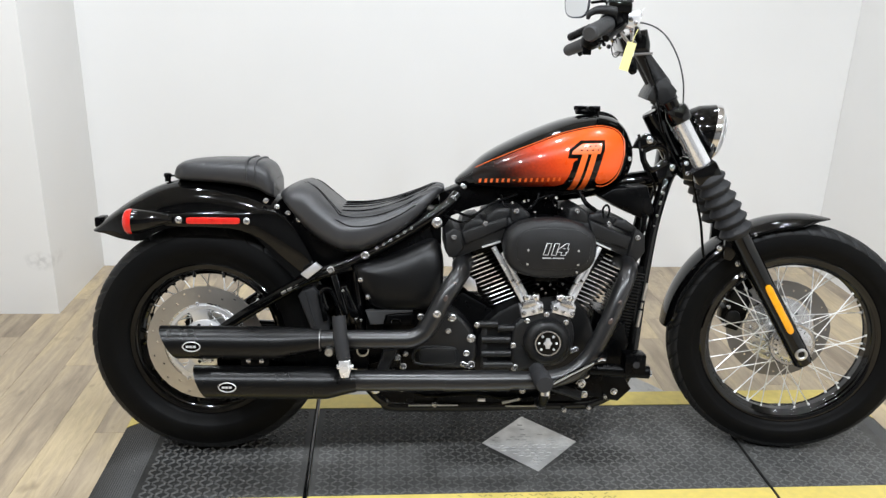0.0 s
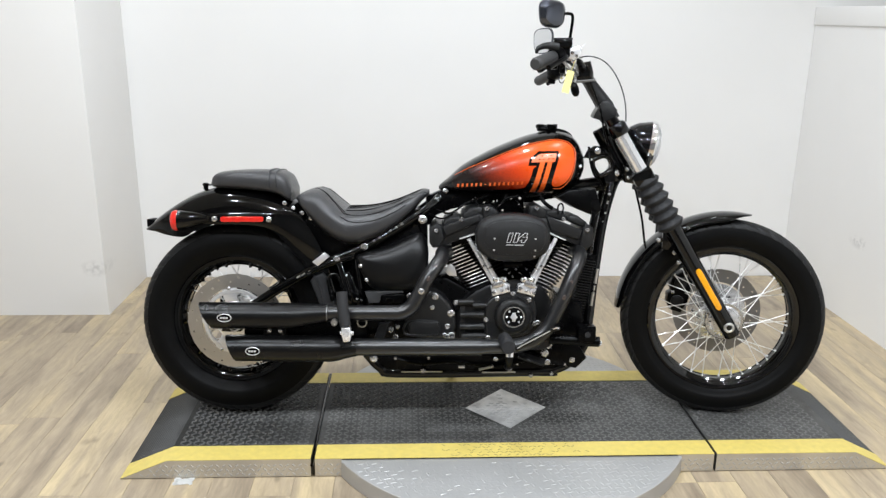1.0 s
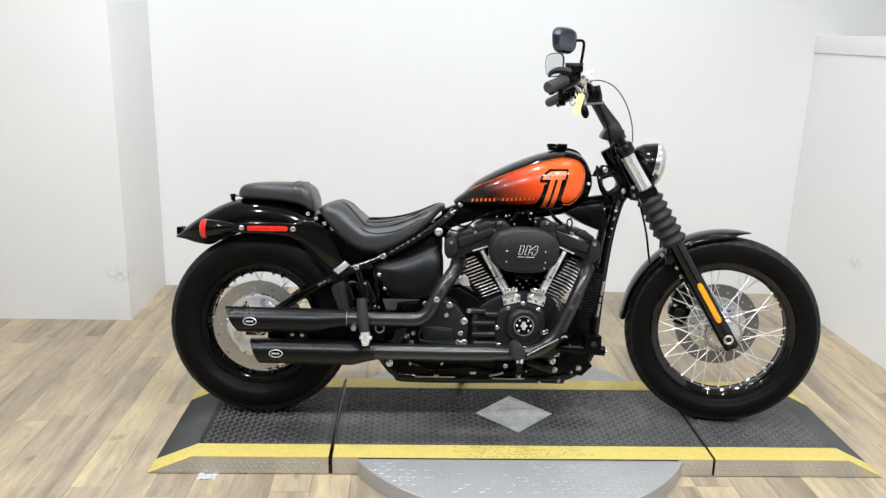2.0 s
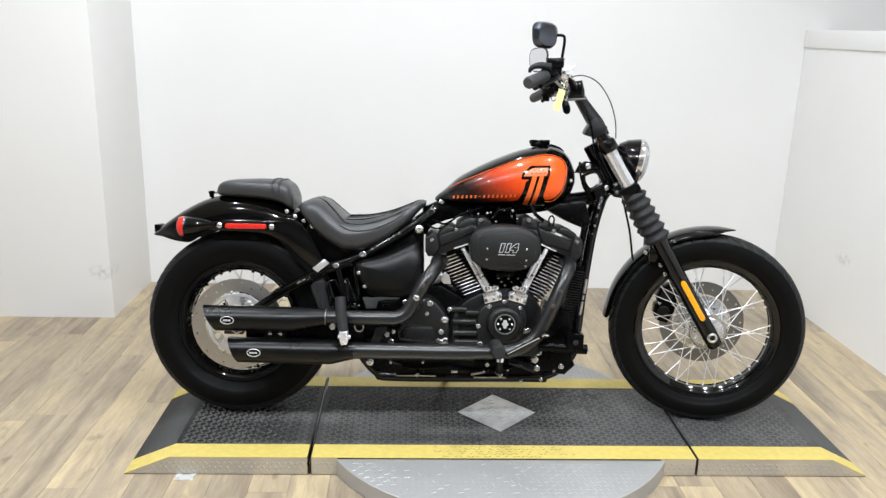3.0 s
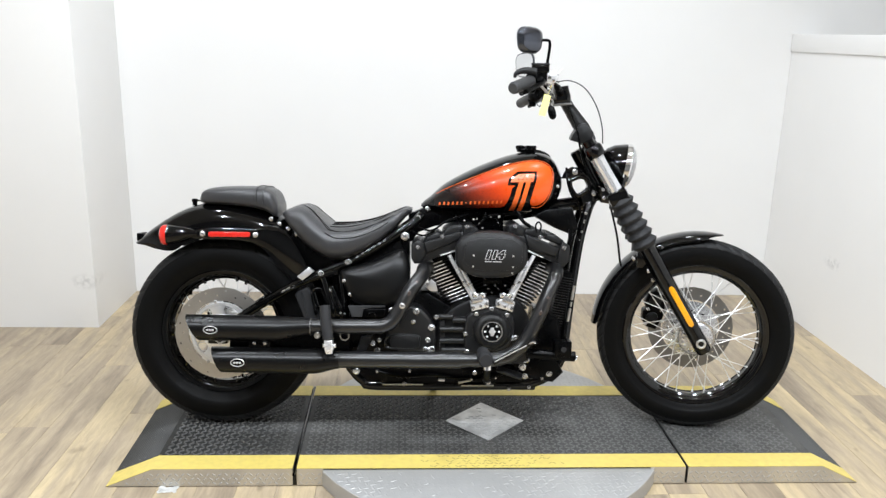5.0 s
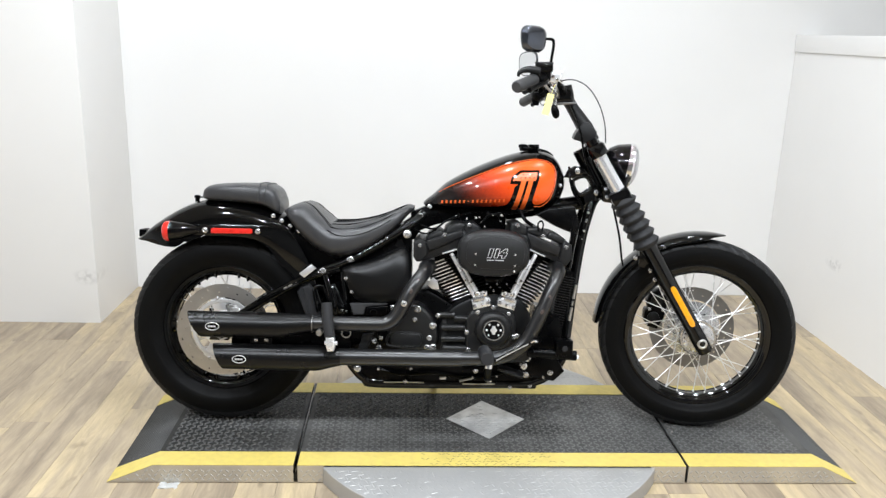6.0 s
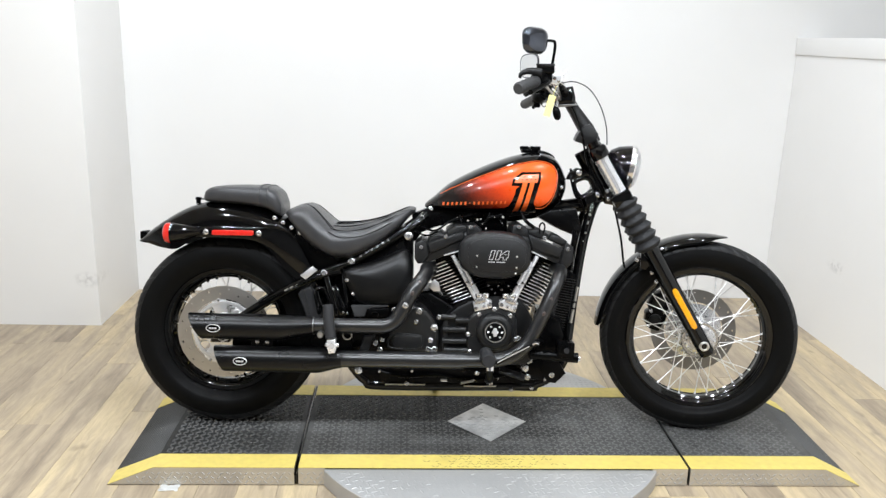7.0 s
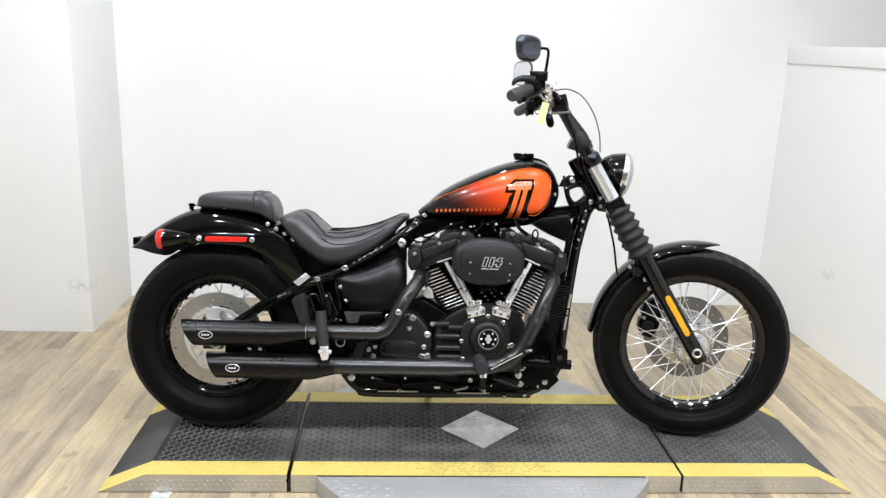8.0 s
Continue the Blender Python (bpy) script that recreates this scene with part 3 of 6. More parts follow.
tagged(part("glare_pattern", bars(flat_places, 0.018, 0.005, 0.0004), PLATE, table, "bars kept low, mostly where glare washes out the pattern"), kind="stuff")
tagged(part("plate_pattern", bars(places, 0.0195, 0.0055, 0.0011), PLATE, table, "raised bars of the diamond plate"), kind="stuff")

# torn scrap lying on the floor against the fascia
rows = []
for i in range(9):
    for j in range(5):
        rows.append((-0.985 + i * 0.0075 + rng.uniform(-0.003, 0.003), -0.372 + j * 0.0085 + rng.uniform(-0.004, 0.004), 0.0006 + abs(rng.gauss(0, 0.0018))))
scrap = mesh_from(rows, [(a, a + 1, a + 6, a + 5) for a in (i * 5 + j for i in range(8) for j in range(4))])
bmesh.ops.solidify(scrap, geom=scrap.faces[:], thickness=0.0004)
tagged(part("paper_scrap", scrap, PAPER, None), "torn scrap of white paper lying on the floor", "paper")


# ---- the motorcycle ----
# Built in its own axes: x ahead, y to its left, z up from the ground; then leaned on its stand.
bike = tagged(new("motorcycle"), "black and orange V-twin cruiser motorcycle leaning on its side stand", "motorcycle")
bike.matrix_world = pose(-0.015, -0.022, 0.0635, 0, 0, -2.0) @ pose(0, 0, 0, -9.5)
RX, RZ, RR = -0.826, 0.322, 0.3225
FX, FZ, FR = 0.812, 0.3355, 0.336
# the steered parts are turned a little to the right about the steering head
HEAD, RAKE = Vector((0.40, 0, 0.93)), Vector((-0.5, 0, 0.866))
STEER = Matrix.Translation(HEAD) @ Matrix.Rotation(radians(-9.0), 4, RAKE) @ Matrix.Translation(-HEAD)


def both(y):
    return (-y, y)


# -- wheels
def tyre_wall(cx, cz, radius, width, bead):
    """The two smooth sidewalls of a tyre, joined under the tread."""
    h = width / 2
    prof = [(bead, -h * 0.62), (bead + 0.010, -h * 0.8), (bead + 0.016, -h * 0.83), (bead + (radius - bead) * 0.3, -h * 0.95), (bead + (radius - bead) * 0.33, -h * 0.985), (bead + (radius - bead) * 0.5, -h), (bead + (radius - bead) * 0.64, -h * 0.975), (bead + (radius - bead) * 0.76, -h * 0.92)]
    under = radius - (radius - bead) * 0.24
    prof += [(under, -h * 0.7), (under, h * 0.7)] + [(r, -y) for r, y in prof[::-1]]
    return lathe(prof, (cx, 0, cz), (0, 1, 0), 120, closed=True)


def tyre_tread(cx, cz, radius, width, bead, pitch):
    """The tread band: a rounded crown with slanting grooves cut over both shoulders."""
    h, deep = width / 2, radius - bead
    across, segments = 26, pitch * 10
    edge = bead + deep * 0.755
    rings = []
    bm = bmesh.new()
    for k in range(segments):
        a = 2 * math.pi * k / segments
        ring = [bm.verts.new((cx + (edge - 0.012) * math.cos(a), -h * 0.88, cz + (edge - 0.012) * math.sin(a)))]
        for i in range(across + 1):
            u = -1 + 2 * i / across
            r = radius - deep * 0.245 * abs(u) ** 2.5
            y = h * 0.922 * math.sin(u * 1.35) / math.sin(1.35)
            phase = (k / 10 + (0.0 if u < 0 else 0.5) + 1.1 * abs(u)) % 1
            if (abs(u) > 0.3 and phase < 0.2 and abs(u) < 0.93) or abs(abs(u) - 0.16) < 0.035:
                r -= 0.006
            ring.append(bm.verts.new((cx + r * math.cos(a), y, cz + r * math.sin(a))))
        ring.append(bm.verts.new((cx + (edge - 0.012) * math.cos(a), h * 0.88, cz + (edge - 0.012) * math.sin(a))))
        rings.append(ring)
    for k in range(segments):
        a, b = rings[k], rings[(k + 1) % segments]
        for i in range(len(a) - 1):
            bm.faces.new((a[i], b[i], b[i + 1], a[i + 1]))
        bm.faces.new((a[-1], b[-1], b[0], a[0]))
    return bm


def rim_mesh(cx, cz, outer, inner, width):
    """A deep rim: the tyre side plain, the open side with three rolled beads on either half."""
    h = width / 2
    prof = [(outer - 0.006, -h), (outer, -h + 0.004), (outer - 0.008, -h + 0.012), (inner + 0.01, -h + 0.02), (inner + 0.006, 0), (inner + 0.01, h - 0.02), (outer - 0.008, h - 0.012), (outer, h - 0.004), (outer - 0.006, h)]
    inside = []
    for k in range(49):
        u = 1 - 2 * k / 48
        w = min(max((abs(u) - 0.3) / 0.62, 0), 1)
        r = inner - 0.001 + (outer - 0.014 - inner) * w * w * (3 - 2 * w)
        for at, wide, tall in ((0.94, 0.07, 0.005), (0.7, 0.07, 0.0042), (0.42, 0.075, 0.0036)):
            d = (abs(u) - at) / wide
            if abs(d) < 1:
                r -= tall * math.sqrt(1 - d * d)
        inside.append((r, u * (h - 0.001)))
    return lathe(prof + inside, (cx, 0, cz), (0, 1, 0), 112, closed=True)


def spokes(wheel, cx, cz, count, hub_r, hub_y, rim_r, rim_y, m, nipple, thick=1.0):
    for k in range(count):
        side = -1 if k % 2 else 1
        lean = 1 if (k // 2) % 2 else -1
        a = 2 * math.pi * (k + 0.35 * lean) / count
        b = a + lean * 0.95
        p = Vector((cx + hub_r * math.cos(b), side * hub_y, cz + hub_r * math.sin(b)))
        q = Vector((cx + rim_r * math.cos(a), side * rim_y, cz + rim_r * math.sin(a)))
        n = q + (p - q).normalized() * (0.01 + 0.002 * thick)
        ob = part("spoke", moved(tube([p, n], 0.0015 + 0.0005 * (thick - 1), 6), m), SPOKE, wheel)
        ob["label"] = "thin bright spoke"
        part("spoke_nipple", moved(tube([q + (q - p).normalized() * 0.004, n], [0.0044 * thick, 0.0032 * thick], 8), m), nipple, wheel)


def ring_holes(cx, cz, y, outer, inner, thick, count):
    """A drilled brake disc."""
    bm = bmesh.new()
    n = count * 10
    rows = [outer, outer - 0.009, outer - 0.0145, outer - 0.024, outer - 0.0295, inner + 0.003, inner]
    for face in (-1, 1):
        grid = []
        for k in range(n):
            a = 2 * math.pi * k / n
            ring = []
            for r in rows:
                if r == outer:
                    r += 0.0004 * math.sin(a * 30)
                ring.append(bm.verts.new((cx + r * math.cos(a), y + face * thick / 2, cz + r * math.sin(a))))
            grid.append(ring)
        for k in range(n):
            for i in range(len(rows) - 1):
                if (i == 1 and k % 20 in (0, 1)) or (i == 3 and k % 20 in (9, 10)):
                    continue
                bm.faces.new((grid[k][i], grid[(k + 1) % n][i], grid[(k + 1) % n][i + 1], grid[k][i + 1]))
        if face < 0:
            first = grid
    for k in range(n):
        for i in (0, len(rows) - 1):
            bm.faces.new((first[k][i], first[(k + 1) % n][i], grid[(k + 1) % n][i], grid[k][i]))
    return bm


ONE = Matrix.Identity(4)
front = part("front_wheel", moved(rim_mesh(FX, FZ, 0.252, 0.222, 0.082), STEER), RIM, bike, "black laced rim of the front wheel")
part("tyre", moved(tyre_wall(FX, FZ, FR, 0.104, 0.244), STEER), RUBBER, front, "black front tyre", 40)
part("tyre_tread", moved(tyre_tread(FX, FZ, FR, 0.104, 0.244, 46), STEER), TYRETOP, front, "grooved tread of the front tyre", 30)
part("hub", moved(disc_stack([(0.018, -0.078), (0.04, -0.075), (0.053, -0.068), (0.054, -0.055), (0.034, -0.045), (0.03, 0.03), (0.044, 0.045), (0.058, 0.05), (0.058, 0.06), (0.02, 0.07)], (FX, 0, FZ), (0, 1, 0), 40), STEER), HUB, front, "cast silver hub")
for k in range(20):
    a = 2 * math.pi * k / 20
    q = STEER @ Vector((FX + 0.0475 * math.cos(a), -0.0705, FZ + 0.0475 * math.sin(a)))
    bolt(front, q.x, q.y, q.z, 0.0036, 0.0035, mat=CHROME)
part("hub_flange", moved(lathe([(0.03, -0.062), (0.061, -0.064), (0.064, -0.061), (0.064, -0.055), (0.03, -0.052)], (FX, 0, FZ), (0, 1, 0), 56, closed=True), STEER), HUB, front, "bright spoke flange of the hub")
spokes(front, FX, FZ, 40, 0.05, 0.047, 0.226, 0.012, STEER, SPOKE)
disc = part("brake_disc", moved(ring_holes(FX, FZ, 0.071, 0.149, 0.103, 0.005, 24), STEER), DISC_DARK, front, "drilled steel brake disc")
part("disc_hub", moved(lathe([(0.03, 0.0), (0.09, 0.004), (0.098, 0.004), (0.098, -0.004), (0.085, -0.006), (0.06, -0.016), (0.03, -0.02)], (FX, 0.066, FZ), (0, 1, 0), 56, closed=True), STEER), HUB, disc, "bright dished hub of the brake disc")
for k in range(20):
    a = 2 * math.pi * k / 20
    rr = 0.066 if k % 2 else 0.082
    q = STEER @ Vector((FX + rr * math.cos(a), 0.0555 if k % 2 == 0 else 0.049, FZ + rr * math.sin(a)))
    bolt(disc, q.x, q.y, q.z, 0.0045, 0.004, mat=SATIN if k % 2 else CHROME)
for k in range(5):
    a = 2 * math.pi * k / 5 + 0.3
    part("disc_carrier", moved(tube([(FX + 0.05 * math.cos(a), 0.066, FZ + 0.05 * math.sin(a)), (FX + 0.108 * math.cos(a + 0.15), 0.069, FZ + 0.108 * math.sin(a + 0.15))], 0.007, 8), STEER), STEEL, disc)

rear = part("rear_wheel", rim_mesh(RX, RZ, 0.216, 0.182, 0.118), RIM, bike, "black laced rim of the rear wheel")
part("tyre", tyre_wall(RX, RZ, RR, 0.152, 0.206), RUBBER, rear, "wide black rear tyre", 40)
part("tyre_tread", tyre_tread(RX, RZ, RR, 0.152, 0.206, 38), TYRETOP, rear, "grooved tread of the rear tyre", 30)
part("hub", disc_stack([(0.02, -0.09), (0.058, -0.085), (0.062, -0.07), (0.04, -0.055), (0.036, 0.05), (0.06, 0.065), (0.06, 0.08), (0.02, 0.09)], (RX, 0, RZ), (0, 1, 0), 40), STEEL, rear, "cast silver hub")
spokes(rear, RX, RZ, 40, 0.055, 0.056, 0.187, 0.03, ONE, RIM, 1.5)
pulley = part("belt_pulley", lathe([(0.05, 0.082), (0.09, 0.078), (0.098, 0.076), (0.098, 0.106), (0.09, 0.104), (0.05, 0.1)], (RX, 0, RZ), (0, 1, 0), 64, closed=True), SATIN, rear, "black toothed drive pulley")
for k in range(48):
    a = 2 * math.pi * k / 48
    part("pulley_tooth", tube([(RX + 0.099 * math.cos(a), 0.077, RZ + 0.099 * math.sin(a)), (RX + 0.099 * math.cos(a), 0.105, RZ + 0.099 * math.sin(a))], 0.0032, 6), SATIN, pulley)
disc = part("brake_disc", ring_holes(RX, RZ, -0.083, 0.156, 0.111, 0.006, 26), DISC, rear, "drilled steel brake disc")
part("disc_hub", lathe([(0.03, -0.012), (0.05, -0.009), (0.064, -0.005), (0.066, 0.0), (0.064, 0.004), (0.03, 0.006)], (RX, -0.082, RZ), (0, 1, 0), 56, closed=True), ALLOY, disc, "bright dished hub of the brake disc")
for k in range(10):
    a = 2 * math.pi * k / 10
    bolt(disc, RX + 0.052 * math.cos(a), -0.092, RZ + 0.052 * math.sin(a), 0.005, 0.004, mat=SATIN if k % 2 else CHROME)
part("carrier_ring", lathe([(0.093, -0.002), (0.095, -0.005), (0.104, -0.005), (0.106, -0.002), (0.106, 0.003), (0.093, 0.003)], (RX, -0.082, RZ), (0, 1, 0), 64, closed=True), ALLOY, disc, "bright ring of the disc carrier")
for k in range(5):
    a = 2 * math.pi * k / 5 + 0.5
    arm = [(r * math.cos(a + d), r * math.sin(a + d)) for r, d in ((0.055, -0.45), (0.08, -0.26), (0.1, -0.3), (0.117, -0.16), (0.119, 0.0), (0.117, 0.16), (0.1, 0.3), (0.08, 0.26), (0.055, 0.45))]
    part("disc_carrier", slab([(RX + x, RZ + z) for x, z in arm], -0.085, -0.078, 0.0015), ALLOY, disc, "bright arm of the brake disc")
    bolt(disc, RX + 0.11 * math.cos(a), -0.086, RZ + 0.11 * math.sin(a), 0.0055, 0.005)


# -- fenders
def shell(stations, curve=0.55, steps=24, thick=0.003, flat=0.8):
    """A curved guard: rows of crown x, z, edge x, z and half width."""
    stops = [(i, *s) for i, s in enumerate(stations)]
    count = (len(stations) - 1) * 5 + 1
    bm = bmesh.new()
    grid = []
    for i in range(count):
        cx, cz, ex, ez, w = between(stops, i * (len(stations) - 1) / (count - 1))
        ring = []
        for k in range(steps + 1):
            a = math.pi * k / steps
            s = math.sin(a) ** curve if 0 < k < steps else 0
            ring.append(bm.verts.new((ex + (cx - ex) * s, -w * power(math.cos(a), flat), ez + (cz - ez) * s)))
        grid.append(ring)
    for a, b in zip(grid, grid[1:]):
        for k in range(steps):
            bm.faces.new((a[k], a[k + 1], b[k + 1], b[k]))
    bmesh.ops.recalc_face_normals(bm, faces=bm.faces)
    bmesh.ops.solidify(bm, geom=bm.faces[:], thickness=thick)
    return bm


rear_fender = part("rear_fender", shell([(-1.13, 0.618, -1.085, 0.611, 0.07), (-1.088, 0.655, -1.035, 0.600, 0.088), (-1.034, 0.695, -0.985, 0.597, 0.094), (-0.975, 0.729, -0.945, 0.62, 0.096), (-0.916, 0.751, -0.892, 0.638, 0.097), (-0.838, 0.763, -0.817, 0.648, 0.098),
    (-0.742, 0.752, -0.741, 0.636, 0.1), (-0.645, 0.722, -0.685, 0.612, 0.103), (-0.57, 0.672, -0.625, 0.55, 0.106), (-0.525, 0.60, -0.58, 0.505, 0.107), (-0.49, 0.52, -0.545, 0.455, 0.107), (-0.47, 0.44, -0.515, 0.40, 0.104)]), GLOSS, bike, "gloss black rear fender")
part("tail_bracket", box(-1.128, -1.112, -0.03, 0.03, 0.622, 0.648, 0.003), SATIN, rear_fender)
part("fender_clip", join(disc_stack([(0.008, -0.006), (0.008, 0.006), (0.011, 0.007), (0.011, 0.014), (0.007, 0.017)], (-0.937, 0, 0.752), (0, 0, 1), 18), moved(box(-0.93, -0.872, -0.008, 0.008, -0.002, 0.002, 0.001), Matrix.Translation((0, 0, 0.762)))), SATIN, rear_fender, "small black stud behind the pillion pad")
arch = []
for k in range(17):
    a = radians(78 + 98 * k / 16)
    r0 = (0.357, 0.349, 0.338)[k] if k < 3 else 0.333 if k < 16 else 0.346
    arch.append((FX + 0.36 * math.cos(a), FZ + 0.36 * math.sin(a), FX + r0 * math.cos(a), FZ + r0 * math.sin(a), (0.012, 0.04, 0.058)[k] if k < 3 else 0.06 if k < 16 else 0.042))
front_fender = part("front_fender", moved(shell(arch, 0.85, 28, flat=0.95), STEER), GLOSS, bike, "gloss black front fender")
for x, z in ((0.668, 0.640), (0.74, 0.662)):
    bolt(front_fender, x, -0.069, z, 0.0055, 0.006)
for side in both(1):
    part("fender_stay", moved(slab([(0.59, 0.645), (0.625, 0.66), (0.655, 0.65), (0.66, 0.63), (0.64, 0.62), (0.61, 0.575), (0.59, 0.58)], side * 0.082 - 0.012, side * 0.082 + 0.012, 0.004), STEER), GLOSS, front_fender, "black fender bracket on the fork leg")

# fender struts with the red side reflectors and turn lamps
for side in both(1):
    y0, y1 = side * 0.1, side * 0.128
    strut = part("fender_strut", slab([(-0.93, 0.667), (-0.915, 0.646), (-0.75, 0.642), (-0.67, 0.617), (-0.612, 0.568), (-0.558, 0.525), (-0.522, 0.535), (-0.556, 0.61), (-0.60, 0.672), (-0.655, 0.696), (-0.70, 0.684), (-0.85, 0.683)], min(y0, y1), max(y0, y1), 0.006, smooth=3), GLOSS, bike, "gloss black fender strut")
    yo = side * 0.1285
    part("side_reflector", slab([(-0.856, 0.656), (-0.85, 0.6535), (-0.725, 0.655), (-0.719, 0.658), (-0.719, 0.669), (-0.725, 0.672), (-0.85, 0.671), (-0.856, 0.668)], min(yo, yo + side * 0.005), max(yo, yo + side * 0.005), 0.0015), RED, strut, "long red side reflector")
    for x in (-0.876, -0.702):
        bolt(strut, x, side * 0.128, 0.663, 0.009, 0.007, (0, side, 0))
    pod_stops = [(-1.012, 0.032, 0.657), (-0.995, 0.033, 0.657), (-0.96, 0.028, 0.659), (-0.925, 0.019, 0.663), (-0.90, 0.011, 0.664)]
    rings = []
    for i in range(13):
        x = -1.0 + i * 0.0083
        r, z = between(pod_stops, x)
        rings.append([(x, side * 0.128 + 0.8 * r * math.cos(2 * math.pi * k / 20), z + r * math.sin(2 * math.pi * k / 20)) for k in range(20)])
    lamp = part("turn_lamp", loft(rings), GLOSS, bike, "black turn lamp pod with a red lens")
    rings = []
    for f, r in ((-0.009, 1.0), (0.002, 1.01), (0.009, 0.9), (0.014, 0.62), (0.017, 0.15)):
        rings.append([(-1.0005 - f, side * 0.128 + 0.8 * 0.033 * r * math.cos(2 * math.pi * k / 20), 0.657 + 0.033 * r * math.sin(2 * math.pi * k / 20)) for k in range(20)])
    part("lens", loft(rings), RED, lamp, "red lamp lens")
    part("lamp_stalk", tube([(-0.92, side * 0.128, 0.663), (-0.895, side * 0.122, 0.662)], 0.011, 12), GLOSS, lamp)


# -- seats
def cushion(stops, count, n=40, flutes=0.0, flute_from=-9, e_top=0.75, e_low=0.5):
    """A padded form: rows of x, top, bottom and half width."""
    rings = []
    x0, x1 = stops[0][0], stops[-1][0]
    for i in range(count):
        x = x0 + (x1 - x0) * (0.5 - 0.5 * math.cos(math.pi * i / (count - 1)))
        top, low, w = between(stops, x)
        mid = low + (top - low) * 0.45
        ring = []
        for k in range(n):
            a = 2 * math.pi * k / n
            c, s = math.cos(a), math.sin(a)
            y = w * power(c, 0.62)
            z = mid + (top - mid) * power(s, e_top) if s >= 0 else mid + (mid - low) * power(s, e_low)
            if s > 0.25 and flutes:
                on = min(max((x - flute_from) / 0.04, 0), 1)
                z += on * flutes * (abs(math.sin(y * 115)) - 0.6)
            ring.append((x, y, z))
        rings.append(ring)
    return loft(rings)


SEAT = [(-0.618, 0.730, 0.714, 0.10), (-0.60, 0.741, 0.69, 0.135), (-0.565, 0.753, 0.645, 0.152), (-0.533, 0.746, 0.613, 0.165), (-0.497, 0.717, 0.59, 0.172), (-0.468, 0.694, 0.577, 0.175), (-0.458, 0.689, 0.573, 0.175), (-0.44, 0.6885, 0.571, 0.173), (-0.41, 0.690, 0.572, 0.17), (-0.36, 0.697, 0.590, 0.158), (-0.30, 0.713, 0.626, 0.138), (-0.25, 0.733, 0.668, 0.112), (-0.21, 0.75, 0.715, 0.083), (-0.188, 0.748, 0.735, 0.05)]
seat = part("seat", cushion(SEAT, 90, 72, 0.0024, -0.47, 0.72, 0.62), LEATHER, bike, "black vinyl solo seat with fluted stitching", 60)
def on_seat(x, f):
    """A place on the seat's upper side, f of the half width out to the right."""
    top, low, w = between(SEAT, x)
    mid = low + (top - low) * 0.45
    c = min(abs(f), 1) ** (1 / 0.62)
    return Vector((x, -w * f, mid + (top - mid) * math.sqrt(max(1 - c * c, 0)) ** 0.72))


for rows in ([(-0.56, 0.42), (-0.53, 0.5), (-0.50, 0.6), (-0.475, 0.72), (-0.462, 0.8)], [(-0.552, 0.37), (-0.525, 0.45), (-0.495, 0.55), (-0.47, 0.67), (-0.458, 0.74)], [(-0.462, 0.8), (-0.42, 0.86), (-0.36, 0.88), (-0.30, 0.86), (-0.25, 0.82)],
             [(-0.47, 0.93), (-0.43, 0.972), (-0.37, 0.985), (-0.31, 0.985), (-0.265, 0.975)], [(-0.458, 0.6), (-0.40, 0.64), (-0.33, 0.62), (-0.26, 0.56), (-0.215, 0.45)], [(-0.458, 0.36), (-0.38, 0.38), (-0.30, 0.36), (-0.22, 0.27)], [(-0.458, 0.12), (-0.36, 0.14), (-0.28, 0.13), (-0.21, 0.1)]):
    for side in (1, -1):
        part("seat_seam", tube([(q.x, q.y * side, q.z - 0.0002) for q in spline([on_seat(x, f) for x, f in rows], 5)], 0.0019, 6), RUBBER, seat, "stitched seam")
part("seat_base", slab([(-0.60, 0.60), (-0.585, 0.68), (-0.50, 0.66), (-0.42, 0.60), (-0.42, 0.53), (-0.52, 0.53)], -0.1, 0.1, 0.01), SATIN, bike, "black pan under the seat")
pad = part("pillion_pad", cushion([(-0.905, 0.775, 0.760, 0.05), (-0.893, 0.797, 0.755, 0.075), (-0.865, 0.808, 0.752, 0.09), (-0.80, 0.814, 0.750, 0.1), (-0.72, 0.815, 0.742, 0.105), (-0.68, 0.813, 0.732, 0.106), (-0.652, 0.797, 0.716, 0.102), (-0.638, 0.766, 0.712, 0.09)], 40, 40, 0, -9, 0.5, 0.4), LEATHER, bike, "black vinyl pillion pad", 60)
for x, dz in ((-0.705, 0.0), (-0.682, -0.002)):
    part("pad_strap", tube([(x, -0.108, 0.758), (x, -0.107, 0.79), (x, -0.09, 0.811 + dz), (x, -0.04, 0.8165 + dz), (x, 0.04, 0.8165 + dz), (x, 0.09, 0.811 + dz), (x, 0.107, 0.79)], 0.0022, 8, 4), LEATHER, pad, "stitched seam")

# -- tank
TANK = [(-0.157, 0.766, 0.757, 0.012), (-0.147, 0.777, 0.751, 0.034), (-0.125, 0.795, 0.746, 0.06), (-0.08, 0.836, 0.744, 0.089), (0.0, 0.882, 0.742, 0.118), (0.08, 0.918, 0.742, 0.134), (0.15, 0.942, 0.742, 0.139), (0.21, 0.952, 0.744, 0.135), (0.26, 0.947, 0.751, 0.123), (0.29, 0.928, 0.768, 0.106), (0.31, 0.898, 0.795, 0.08), (0.322, 0.868, 0.825, 0.045), (0.325, 0.852, 0.842, 0.012)]


def tank_side(x, z):
    """Half width of the tank at a place on its side."""
    top, low, w = between(TANK, x)
    mid = low + (top - low) * 0.4
    if z >= mid:
        s = min((z - mid) / (top - mid), 1)
        return w * (1 - s ** (2 / 0.92)) ** (0.78 / 2)
    s = min((mid - z) / (mid - low), 1)
    return w * (1 - s ** (2 / 0.7)) ** (0.78 / 2)


